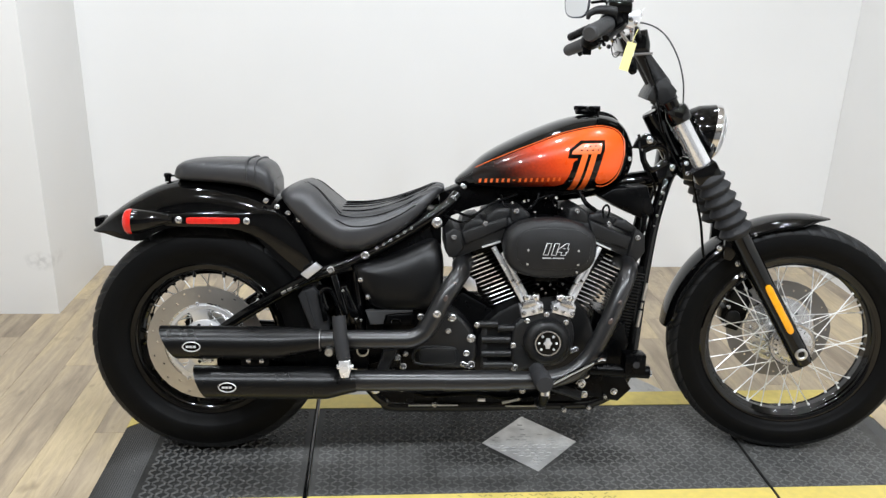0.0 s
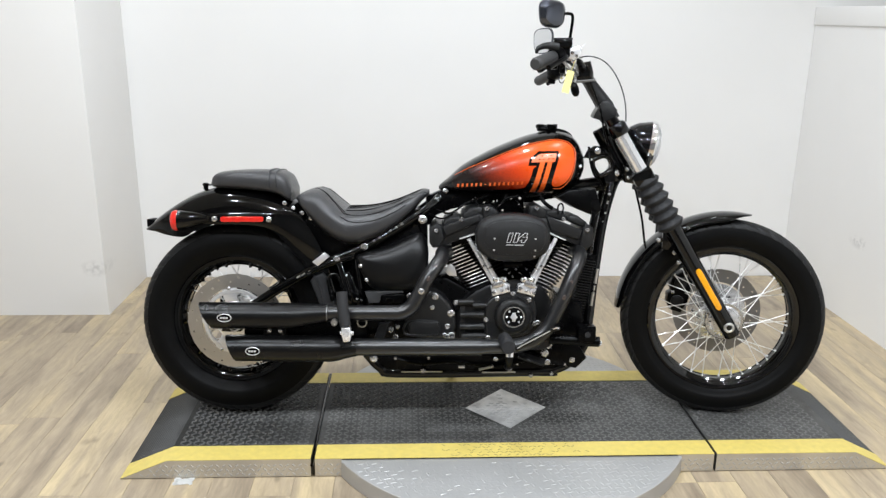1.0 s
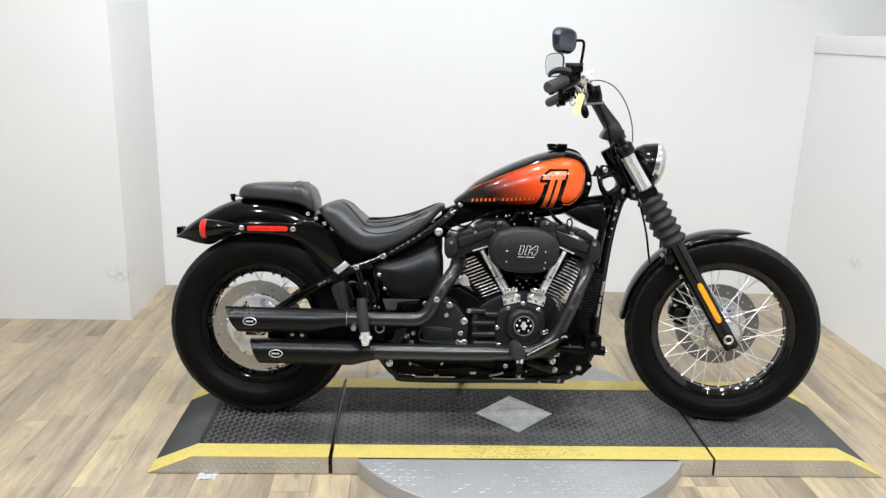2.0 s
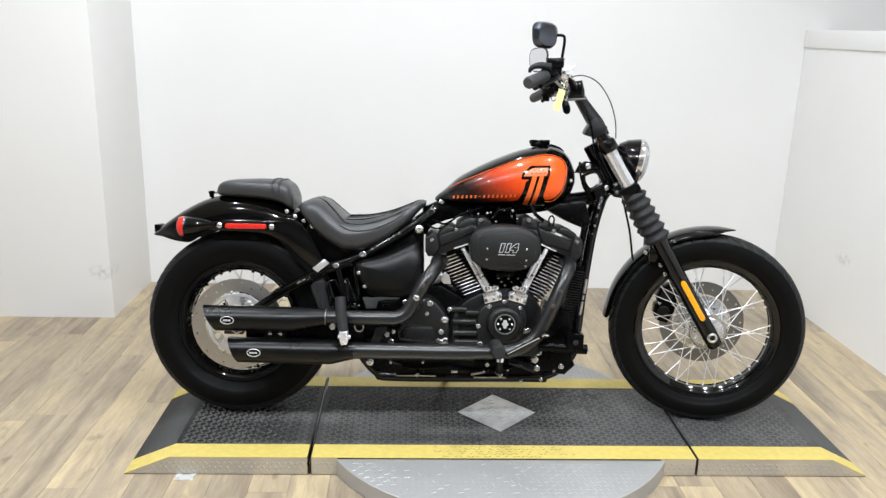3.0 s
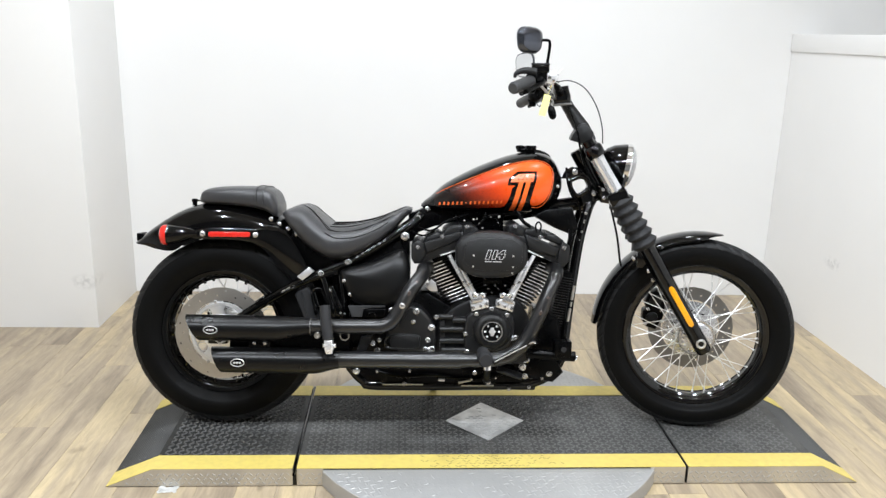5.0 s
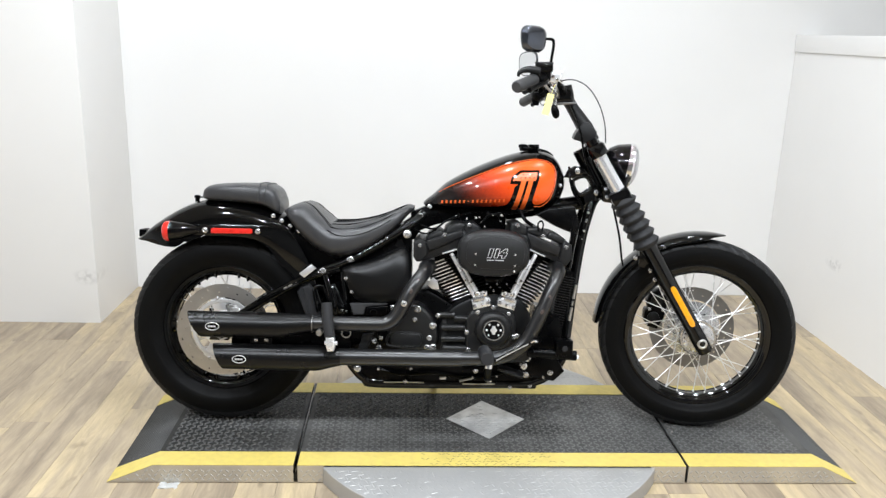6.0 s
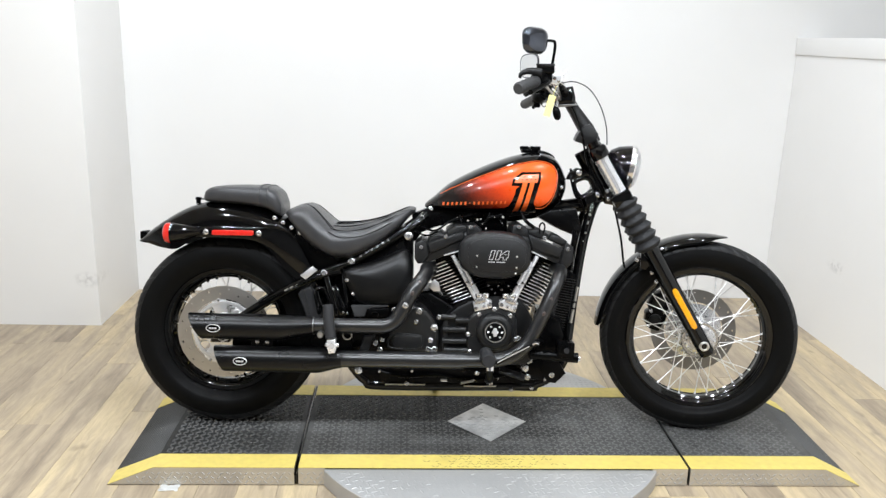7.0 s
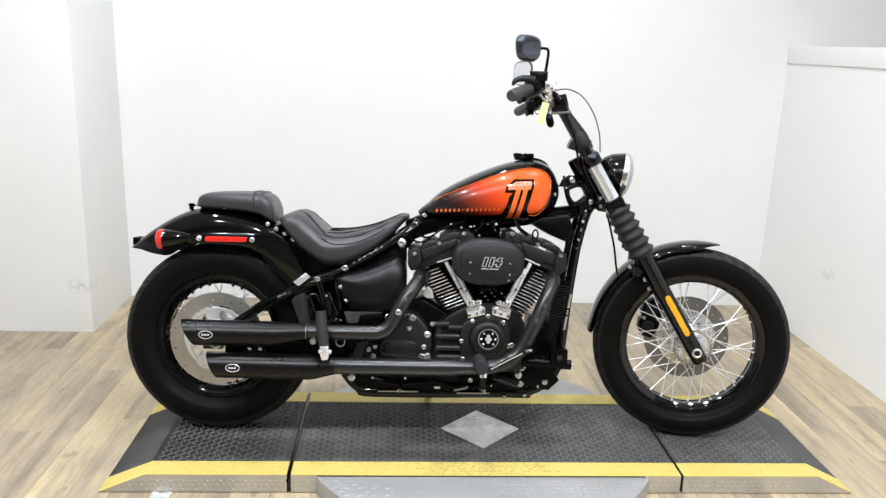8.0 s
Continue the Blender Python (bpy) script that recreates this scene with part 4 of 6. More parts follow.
rings = []
for i in range(70):
    x = -0.157 + 0.482 * (0.5 - 0.5 * math.cos(math.pi * i / 69))
    top, low, w = between(TANK, x)
    mid = low + (top - low) * 0.4
    ring = []
    for k in range(64):
        a = 2 * math.pi * k / 64
        c, s = math.cos(a), math.sin(a)
        ring.append((x, w * power(c, 0.78), mid + (top - mid) * power(s, 0.92) if s >= 0 else mid + (mid - low) * power(s, 0.7)))
    rings.append(ring)
tank = part("fuel_tank", loft(rings), GLOSS, bike, "gloss black teardrop fuel tank with orange side panels", 60)


def decal(outline, lift, side, step=0.008, smooth=0):
    """A thin painted field that follows the tank's side."""
    if smooth:
        ring = [Vector((x, 0, z)) for x, z in outline]
        line = spline(ring[-1:] + ring + ring[:2], smooth)
        outline = [(v.x, v.z) for v in line[smooth:-smooth - 1]]
    bm = bmesh.new()
    bm.faces.new([bm.verts.new((x, 0, z)) for x, z in outline])
    xs, zs = [p[0] for p in outline], [p[1] for p in outline]
    for axis, lo, hi in (((1, 0, 0), min(xs), max(xs)), ((0, 0, 1), min(zs), max(zs))):
        v = lo + step
        while v < hi:
            co = (v, 0, 0) if axis[0] else (0, 0, v)
            bmesh.ops.bisect_plane(bm, geom=bm.verts[:] + bm.edges[:] + bm.faces[:], plane_co=co, plane_no=axis)
            v += step
    bmesh.ops.triangulate(bm, faces=bm.faces)
    for v in bm.verts:
        v.co.y = side * (tank_side(v.co.x, v.co.z) + lift)
    return bm


PANEL = [(-0.112, 0.797), (-0.1, 0.808), (-0.066, 0.822), (0.026, 0.863), (0.118, 0.899), (0.193, 0.917), (0.231, 0.918), (0.26, 0.908), (0.275, 0.888), (0.278, 0.86), (0.271, 0.823), (0.256, 0.792), (0.234, 0.774), (0.214, 0.771), (0.205, 0.778), (0.203, 0.792), (0.19, 0.83), (0.147, 0.833), (0.138, 0.81), (0.125, 0.778), (0.106, 0.764), (0.028, 0.759), (-0.085, 0.757), (-0.112, 0.770)]
for side in both(1):
    panel = part("orange_panel", decal(PANEL, 0.0012, side, 0.006, 3), ORANGE, tank, "orange painted panel fading to black")
    # figure: a numeral with two legs, black outlined, in the panel's orange
    part("figure_outline", decal([(0.127, 0.838), (0.131, 0.860), (0.160, 0.884), (0.224, 0.886), (0.224, 0.862), (0.216, 0.834), (0.193, 0.75), (0.126, 0.75), (0.152, 0.838)], 0.0021, side), GLOSS, panel, "black outline of the tank figure")
    for shape in ([(0.136, 0.848), (0.139, 0.857), (0.164, 0.876), (0.2165, 0.8785), (0.2145, 0.860), (0.211, 0.8505)], [(0.164, 0.8495), (0.180, 0.850), (0.154, 0.752), (0.137, 0.752)], [(0.188, 0.8495), (0.203, 0.850), (0.179, 0.753), (0.163, 0.753)]):
        part("figure_bar", decal(shape, 0.0029, side), LINE, panel, "orange bar of the tank figure")
    for r in range(2):
        for k in range(3 + r):
            x, z = 0.167 + 0.0145 * k - 0.008 * r, 0.8695 - 0.0105 * r + 0.0006 * k
            part("figure_dot", decal([(x, z), (x + 0.003, z - 0.002), (x + 0.006, z), (x + 0.003, z + 0.002)], 0.0036, side), GLOSS, panel, "small black mark in the tank figure")
    # row of small marks in place of the maker's name
    for k in range(15):
        x = -0.098 + k * 0.0145
        z = 0.766 + (x + 0.097) * 0.055
        w, h = (0.006, 0.0105) if k != 6 else (0.005, 0.003)
        z += 0.0045 if k == 6 else 0
        part("letter_bar", decal([(x, z), (x + w, z + 0.0004), (x + w + 0.001, z + h), (x + 0.001, z + h - 0.0004)], 0.0021, side), LINE, panel)
    line_pts = [(-0.105, 0.804), (-0.064, 0.826), (0.026, 0.866), (0.118, 0.902), (0.193, 0.920), (0.231, 0.921), (0.262, 0.911), (0.279, 0.889), (0.281, 0.86), (0.274, 0.822), (0.259, 0.787), (0.236, 0.766), (0.212, 0.765)]
    pts = spline([(x, 0, z) for x, z in line_pts], 5)
    part("pinstripe", tube([(p.x, side * (tank_side(p.x, p.z) + 0.0014), p.z) for p in pts], 0.0012, 6), LINE, panel, "thin orange pinstripe")
cap = part("filler_cap", disc_stack([(0.03, 0.0), (0.033, 0.008), (0.03, 0.014)], (0.20, 0, 0.950), (0.02, 0, 1), 32), SATIN, tank, "black filler cap")
for a in (0.4, 1.5, 2.6, 3.7, 4.8, 5.9):
    part("cap_lug", tube([(0.20 + 0.012 * math.cos(a), 0.012 * math.sin(a), 0.967), (0.20 + 0.036 * math.cos(a), 0.036 * math.sin(a), 0.967)], 0.0065, 8), SATIN, cap)
part("tank_console", cushion([(0.215, 0.957, 0.94, 0.01), (0.235, 0.961, 0.94, 0.02), (0.27, 0.951, 0.93, 0.02), (0.285, 0.939, 0.925, 0.01)], 10, 16), SATIN, tank, "low black cover ahead of the cap")
bolt(bike, -0.135, -0.045, 0.757, 0.009, 0.006)
bolt(bike, 0.298, -0.098, 0.842, 0.006, 0.004)

# -- frame
frame_part = part("frame", join(
    tube([(-0.14, 0, 0.735), (0.1, 0, 0.738), (0.30, 0, 0.77), (0.425, 0, 0.79)], 0.025, 12, 4),
    *[tube([(0.432, s * 0.03, 0.80), (0.412, s * 0.052, 0.765), (0.385, s * 0.062, 0.66), (0.359, s * 0.075, 0.48), (0.337, s * 0.095, 0.29), (0.318, s * 0.1, 0.232), (0.285, s * 0.105, 0.197), (0.235, s * 0.108, 0.173), (0.17, s * 0.108, 0.164), (-0.285, s * 0.108, 0.155), (-0.34, s * 0.108, 0.171), (-0.374, s * 0.108, 0.202), (-0.398, s * 0.108, 0.25), (-0.41, s * 0.108, 0.40), (-0.42, s * 0.108, 0.56)], 0.0165, 14, 5) for s in (-1, 1)],
    *[tube([(-0.155, s * 0.075, 0.735), (-0.195, s * 0.105, 0.70), (-0.30, s * 0.115, 0.63), (-0.42, s * 0.118, 0.565), (-0.53, s * 0.118, 0.525)], 0.015, 12, 4) for s in (-1, 1)]), GLOSS, bike, "gloss black tubular frame")
part("steering_head", disc_stack([(0.024, -0.1), (0.028, -0.095), (0.028, 0.085), (0.024, 0.09)], (0.422, 0, 0.89), (-0.5, 0, 0.866), 28), GLOSS, frame_part)
LOOP = spline([(0.347, 0, 0.862), (0.351, 0, 0.836), (0.372, 0, 0.811), (0.398, 0, 0.822), (0.417, 0, 0.836), (0.409, 0, 0.866), (0.382, 0, 0.876), (0.347, 0, 0.862)], 5)
part("neck_loop", tube([(q.x, -0.05, q.z) for q in LOOP], 0.0085, 12), GLOSS, frame_part, "black open loop of the neck bracket")
part("neck_plate", slab([(0.318, 0.868), (0.33, 0.895), (0.352, 0.909), (0.385, 0.906), (0.404, 0.882), (0.378, 0.882), (0.345, 0.868)], -0.055, -0.038, 0.004), GLOSS, frame_part, "black bracket by the steering head")
part("neck_plate", slab([(0.382, 0.818), (0.402, 0.838), (0.447, 0.84), (0.455, 0.81), (0.43, 0.79), (0.395, 0.775)], -0.056, -0.036, 0.004), GLOSS, frame_part, "black lower lug of the neck bracket")
part("ignition_housing", slab([(0.432, 0.80), (0.438, 0.872), (0.475, 0.89), (0.50, 0.86), (0.49, 0.80)], 0.085, 0.125, 0.006), GLOSS, frame_part, "black housing on the far side of the neck")
part("neck_hose", tube([(0.335, -0.045, 0.905), (0.338, -0.06, 0.86), (0.352, -0.065, 0.815), (0.378, -0.06, 0.785), (0.392, -0.05, 0.73)], 0.004, 8, 6), SATIN, frame_part, "black hose that bends round the neck")
bolt(frame_part, 0.363, -0.056, 0.892, 0.01, 0.006)
bolt(frame_part, 0.430, -0.057, 0.820, 0.009, 0.006)
for x, y, z, r in ((-0.208, -0.122, 0.667, 0.0135), (-0.165, -0.09, 0.727, 0.0115), (-0.395, -0.132, 0.578, 0.011), (-0.485, -0.132, 0.538, 0.010)):
    bolt(frame_part, x, y, z, r, 0.01, label="chrome frame bolt")
for k in range(6):
    bolt(frame_part, -0.365 + k * 0.018, -0.131, 0.597 + k * 0.011, 0.0045, 0.005)
for k in range(4):
    bolt(frame_part, -0.655 + 0.028 * k, -0.108, 0.715 - 0.016 * k, 0.007, 0.003)
swing = part("swingarm", join(*[tube([(-0.43, s * 0.118, 0.545), (-0.55, s * 0.12, 0.508), (-0.70, s * 0.118, 0.42), (-0.79, s * 0.112, 0.355), (RX, s * 0.11, RZ)], 0.0155, 12, 4) for s in (-1, 1)], *[tube([(-0.36, s * 0.11, 0.32), (-0.60, s * 0.112, 0.315), (RX, s * 0.11, RZ)], 0.018, 12, 3) for s in (-1, 1)]), GLOSS, bike, "gloss black swingarm")
part("axle_block", box(RX - 0.035, RX + 0.03, -0.132, -0.1, RZ - 0.028, RZ + 0.028, 0.006), GLOSS, swing)
part("rear_axle", tube([(RX, -0.15, RZ), (RX, 0.15, RZ)], 0.012, 16), CHROME, swing, "chrome rear axle")
part("silver_plate", slab([(-0.562, 0.529), (-0.522, 0.561), (-0.505, 0.547), (-0.544, 0.515)], -0.15, -0.137, 0.003), ALLOY, swing, "bright blank plate on the frame joint")
for x, z in ((-0.606, 0.478), (-0.59, 0.486), (-0.574, 0.493)):
    part("line_clip", tube([(x - 0.006, -0.137, z - 0.004), (x + 0.006, -0.137, z + 0.003)], 0.0055, 10), CHROME, swing, "bright brake line clip")
part("brake_line", tube([(-0.70, -0.132, 0.43), (-0.64, -0.137, 0.462), (-0.57, -0.14, 0.496), (-0.50, -0.14, 0.53)], 0.003, 8, 4), SATIN, swing, "black brake line along the swingarm")

# -- covers and battery side
COVER_LINE = spline([(x, 0, z) for x, z in [(-0.19, 0.48), (-0.213, 0.443), (-0.26, 0.436), (-0.345, 0.438), (-0.385, 0.46), (-0.418, 0.535), (-0.405, 0.556), (-0.32, 0.58), (-0.235, 0.618), (-0.207, 0.615), (-0.19, 0.575), (-0.19, 0.48)]], 4)[:-1]
dome = []
for f, y in ((1.0, -0.1), (1.0, -0.146), (0.985, -0.156), (0.955, -0.163), (0.9, -0.169), (0.78, -0.175), (0.6, -0.179), (0.35, -0.181), (0.1, -0.182)):
    ring = [(-0.295 + (q.x + 0.295) * f, 0.522 + (q.z - 0.522) * f) for q in COVER_LINE]
    dome.append([(x, y + (1.3 if z > 0.49 else 1.4) * (z - 0.49) ** 2, z) for x, z in ring])
part("side_cover", loft(dome), COVER, bike, "satin black side cover", 50)
for x, z in ((-0.405, 0.520), (-0.385, 0.475)):
    bolt(bike, x, -0.168, z, 0.006, 0.004)
part("battery_box", slab([(-0.41, 0.45), (-0.40, 0.565), (-0.30, 0.62), (-0.225, 0.655), (-0.205, 0.6), (-0.21, 0.45)], -0.098, 0.098, 0.006), SATIN, bike, "black box behind the side cover")
part("battery_tray", box(-0.39, -0.2, -0.14, 0.12, 0.36, 0.432, 0.006), SATIN, bike, "black tray under the side cover")
part("tray_edge", slab([(-0.392, 0.435), (-0.267, 0.443), (-0.268, 0.433), (-0.318, 0.429), (-0.339, 0.424), (-0.345, 0.40), (-0.379, 0.398)], -0.16, -0.138, 0.003), GRIP, bike, "satin grey tray lip under the side cover")
part("fuse_box", slab([(-0.338, 0.426), (-0.265, 0.431), (-0.266, 0.398), (-0.343, 0.396)], -0.158, -0.13, 0.006, segments=3), SATIN, bike, "small black box under the side cover")
part("box_loop", tube(spline([(-0.325, -0.16, 0.404), (-0.322, -0.163, 0.414), (-0.312, -0.163, 0.417), (-0.302, -0.163, 0.413), (-0.3, -0.16, 0.404)], 4), 0.0028, 8), GLOSS, bike, "black moulded loop")
guard = part("inner_guard", slab([(-0.574, 0.462), (-0.563, 0.478), (-0.532, 0.491), (-0.518, 0.474), (-0.49, 0.37), (-0.535, 0.36)], -0.12, 0.1, 0.008, segments=3), GAITER, bike, "grey-black plastic inner guard")
part("guard_rib", tube([(-0.552, -0.1205, 0.476), (-0.54, -0.1205, 0.435), (-0.527, -0.1205, 0.38)], 0.003, 8, 4), GAITER, guard)
part("guard_loop", tube(spline([(-0.499, -0.13, 0.40), (-0.512, -0.13, 0.465), (-0.508, -0.13, 0.483), (-0.49, -0.13, 0.487), (-0.479, -0.13, 0.476), (-0.459, -0.132, 0.425), (-0.452, -0.132, 0.395)], 5), 0.0065, 10), GLOSS, bike, "gloss black bracket loop")
part("frame_post", slab([(-0.486, 0.524), (-0.468, 0.53), (-0.437, 0.425), (-0.43, 0.39), (-0.448, 0.39)], -0.14, -0.11, 0.006, segments=3), GLOSS, bike, "gloss black post of the frame")
part("frame_post", slab([(-0.459, 0.496), (-0.442, 0.50), (-0.402, 0.408), (-0.41, 0.39), (-0.432, 0.395)], -0.142, -0.11, 0.006, segments=3), GLOSS, bike, "gloss black post of the frame")
for x, z in ((-0.452, 0.485), (-0.418, 0.408), (-0.404, 0.405)):
    bolt(bike, x, -0.142, z, 0.0038, 0.004)
part("wiring_tray", slab([(-0.194, 0.64), (-0.185, 0.644), (-0.165, 0.674), (-0.117, 0.694), (-0.041, 0.714), (0.0, 0.70), (0.0, 0.64), (0.126, 0.64), (0.126, 0.735), (0.2, 0.746), (0.2, 0.757), (-0.15, 0.757), (-0.2, 0.735)], -0.035, 0.04, 0.003), SATIN, bike, "black wiring tray under the tank")
part("center_block", box(-0.48, -0.2, -0.09, 0.09, 0.25, 0.60, 0.02), SATIN, bike, "dark gearbox and frame casting")
part("gearbox", slab([(-0.30, 0.17), (-0.30, 0.42), (-0.24, 0.47), (-0.13, 0.48), (-0.06, 0.44), (0.0, 0.40), (0.0, 0.17)], -0.12, 0.12, 0.012), SATIN, bike, "black gearbox case")
part("oil_tank", slab([(-0.30, 0.44), (-0.30, 0.64), (-0.245, 0.69), (-0.195, 0.69), (-0.192, 0.52), (-0.195, 0.45)], -0.085, 0.12, 0.008), SATIN, bike, "black tank between the seat and the engine")
part("intake_body", box(-0.03, 0.2, -0.06, 0.08, 0.5, 0.68, 0.02), SATIN, bike, "black throttle body between the cylinders")
part("regulator", slab([(0.22, 0.24), (0.30, 0.25), (0.325, 0.34), (0.31, 0.40), (0.24, 0.42)], -0.12, 0.1, 0.01), SATIN, bike, "black voltage regulator")
part("stay_bracket", slab([(-0.343, 0.344), (-0.305, 0.349), (-0.332, 0.284), (-0.363, 0.279)], -0.215, -0.195, 0.005), CASE, bike, "tapered black stay behind the pipes")
part("shock", tube([(-0.36, -0.02, 0.5), (-0.52, -0.02, 0.40)], 0.03, 16), SATIN, bike)

# -- engine
engine = part("crankcase", join(slab([(-0.10, 0.28), (-0.06, 0.255), (0.03, 0.25), (0.16, 0.25), (0.21, 0.265), (0.225, 0.33), (0.205, 0.42), (0.16, 0.475), (0.085, 0.487), (0.0, 0.465), (-0.07, 0.42), (-0.10, 0.36)], -0.165, 0.16, 0.012, smooth=2), box(-0.32, 0.25, -0.085, 0.1, 0.14, 0.24, 0.012)), COVER, bike, "black satin crankcase")
part("oil_pan", slab([(-0.399, 0.215), (-0.376, 0.181), (-0.344, 0.157), (-0.305, 0.146), (-0.079, 0.147), (0.114, 0.15), (0.23, 0.156), (0.261, 0.169), (0.305, 0.193), (0.318, 0.218), (0.315, 0.24), (-0.39, 0.235)], -0.118, 0.1, 0.01, segments=3), SATIN, engine, "black sump and frame cradle under the engine")
cam_cover = part("cam_cover", slab([(-0.006, 0.398), (0.018, 0.43), (0.05, 0.447), (0.082, 0.454), (0.116, 0.446), (0.148, 0.425), (0.158, 0.372), (0.145, 0.325), (0.111, 0.302), (0.055, 0.298), (0.0, 0.289)], -0.188, -0.15, 0.01, smooth=3, segments=3), CASE, engine, "black cam cover")
part("cover_dome", disc_stack([(0.062, -0.002), (0.061, 0.01), (0.055, 0.021), (0.046, 0.026), (0.039, 0.026), (0.036, 0.021)], (0.083, -0.188, 0.371), (0, -1, 0), 56), CASE, cam_cover, "round domed centre of the cam cover")
part("cover_ring", lathe([(0.034, 0.0), (0.034, 0.007), (0.0305, 0.007), (0.0305, 0.0)], (0.083, -0.2085, 0.371), (0, -1, 0), 40, closed=True), BOLT, cam_cover, "thin chrome ring")
part("cover_disc", disc_stack([(0.03, 0), (0.03, 0.004)], (0.083, -0.2085, 0.371), (0, -1, 0), 36), GLOSS, cam_cover, "black centre disc")
part("emblem", slab([(0.071, 0.371), (0.077, 0.378), (0.078, 0.385), (0.088, 0.385), (0.089, 0.378), (0.095, 0.371), (0.089, 0.364), (0.088, 0.357), (0.078, 0.357), (0.077, 0.364)], -0.216, -0.2125, 0.0008), FINEDGE, cam_cover, "plain silver emblem")
for a in (0.0, 0.9, 2.24, 3.14, 3.95, 5.5):
    part("emblem_bar", tube([(0.083 + 0.02 * math.cos(a), -0.2135, 0.371 + 0.02 * math.sin(a)), (0.083 + 0.0255 * math.cos(a), -0.2135, 0.371 + 0.0255 * math.sin(a))], 0.0033, 8), FINEDGE, cam_cover)
for x, z in ((0.031, 0.424), (0.081, 0.441), (0.133, 0.421), (-0.003, 0.357), (0.004, 0.298)):
    bolt(cam_cover, x, -0.188, z, 0.0075, 0.007)

# cylinders with cooling fins, heads and rocker covers
for lean, base in ((-1, (0.050, 0.42)), (1, (0.122, 0.42))):
    tilt = radians(22.5) * lean
    m = Matrix.Translation((base[0], 0, base[1])) @ Matrix.Rotation(tilt, 4, "Y")
    cyl = part("cylinder", moved(tube([(0, 0, 0.0), (0, 0, 0.2)], 0.056, 32), m), FIN, engine, "black engine cylinder with bright-edged fins")
    for k in range(16):
        z = 0.028 + k * 0.0118
        f = (z - 0.047) / 0.173
        inner, outer = (0.027 + 0.047 * f, 0.077 + 0.052 * f) if lean < 0 else (0.024 + 0.042 * f, 0.064 + 0.056 * f)
        out = outer + 0.016
        near, far = (-out, 0.062) if lean < 0 else (-0.062, out)
        fin = box(near, far, -0.112, 0.105, z, z + 0.0034)
        vertical = [e for e in fin.edges if abs(e.verts[0].co.z - e.verts[1].co.z) > 1e-4]
        bmesh.ops.bevel(fin, geom=vertical, offset=0.02, segments=4, profile=0.5, affect="EDGES")
        part("fin", moved(fin, m), FIN, cyl)
        part("fin_edge", moved(tube([(lean * outer, -0.1112, z + 0.0017), (lean * (outer - 0.012), -0.1124, z + 0.0017), (lean * (inner - 0.012), -0.1124, z + 0.0017)], [0.0008, 0.0017, 0.0017], 6), m), FINEDGE, cyl, "machined bright fin edge")
    head = part("cylinder_head", moved(box(-0.088, 0.088, -0.108, 0.09, 0.2, 0.25, 0.008), m), SATIN, engine, "black cylinder head")
    if lean < 0:
        shapes = {"base": [(-0.184, 0.594), (-0.185, 0.645), (-0.163, 0.66), (-0.142, 0.652), (-0.02, 0.69), (0.022, 0.69), (-0.012, 0.65), (-0.044, 0.627), (-0.15, 0.583), (-0.174, 0.581)],
                  "bar": [(-0.145, 0.652), (-0.028, 0.693), (-0.022, 0.668), (-0.135, 0.617)],
                  "block": [(-0.186, 0.60), (-0.187, 0.645), (-0.164, 0.662), (-0.147, 0.653), (-0.137, 0.61), (-0.156, 0.584), (-0.176, 0.583)],
                  "outer": [(-0.147, 0.645), (-0.138, 0.672), (-0.118, 0.683), (-0.097, 0.687), (-0.079, 0.674), (-0.084, 0.662)],
                  "inner": [(-0.086, 0.664), (-0.08, 0.694), (-0.052, 0.713), (-0.017, 0.714), (-0.008, 0.69)],
                  "end": [(-0.019, 0.685), (-0.018, 0.713), (0.012, 0.717), (0.034, 0.70), (0.03, 0.672), (0.0, 0.655)]}
        bolts = [(-0.164, 0.637), (-0.084, 0.674), (-0.004, 0.708)]
        edge = [(-0.089, 0.609), (-0.091, 0.613), (-0.043, 0.629), (-0.041, 0.625)]
    else:
        shapes = {"base": [(0.335, 0.648), (0.337, 0.607), (0.317, 0.579), (0.265, 0.601), (0.202, 0.634), (0.15, 0.655), (0.128, 0.685), (0.184, 0.687), (0.30, 0.64), (0.311, 0.665)],
                  "bar": [(0.184, 0.69), (0.302, 0.643), (0.291, 0.612), (0.2, 0.64)],
                  "block": [(0.303, 0.643), (0.312, 0.668), (0.337, 0.65), (0.34, 0.605), (0.319, 0.577), (0.293, 0.591)],
                  "outer": [(0.25, 0.672), (0.262, 0.692), (0.288, 0.688), (0.319, 0.667), (0.31, 0.648)],
                  "inner": [(0.184, 0.686), (0.19, 0.704), (0.225, 0.708), (0.253, 0.69), (0.247, 0.668)],
                  "end": [(0.128, 0.683), (0.132, 0.717), (0.161, 0.724), (0.186, 0.707), (0.189, 0.678)]}
        bolts = [(0.317, 0.644), (0.239, 0.678), (0.154, 0.711)]
        edge = [(0.2, 0.629), (0.202, 0.633), (0.251, 0.612), (0.249, 0.608)]
    rock = part("rocker_cover", slab(shapes["base"], -0.148, 0.07, 0.005), WRINKLE, head, "black angular rocker cover")
    part("rocker_bar", slab(shapes["bar"], -0.158, -0.14, 0.006, segments=3), WRINKLE, rock, "raised black bar along the rocker cover")
    part("rocker_block", slab(shapes["block"], -0.156, 0.06, 0.006, segments=3), WRINKLE, rock, "square black end of the rocker cover")
    for key, y in (("outer", -0.142), ("inner", -0.142), ("end", -0.152)):
        part("rocker_hump", slab(shapes[key], y, 0.05, 0.009, segments=4), WRINKLE, rock, "rounded black hump of the rocker lid")
    for x, z in bolts:
        bolt(rock, x, -0.158, z, 0.0068, 0.009)
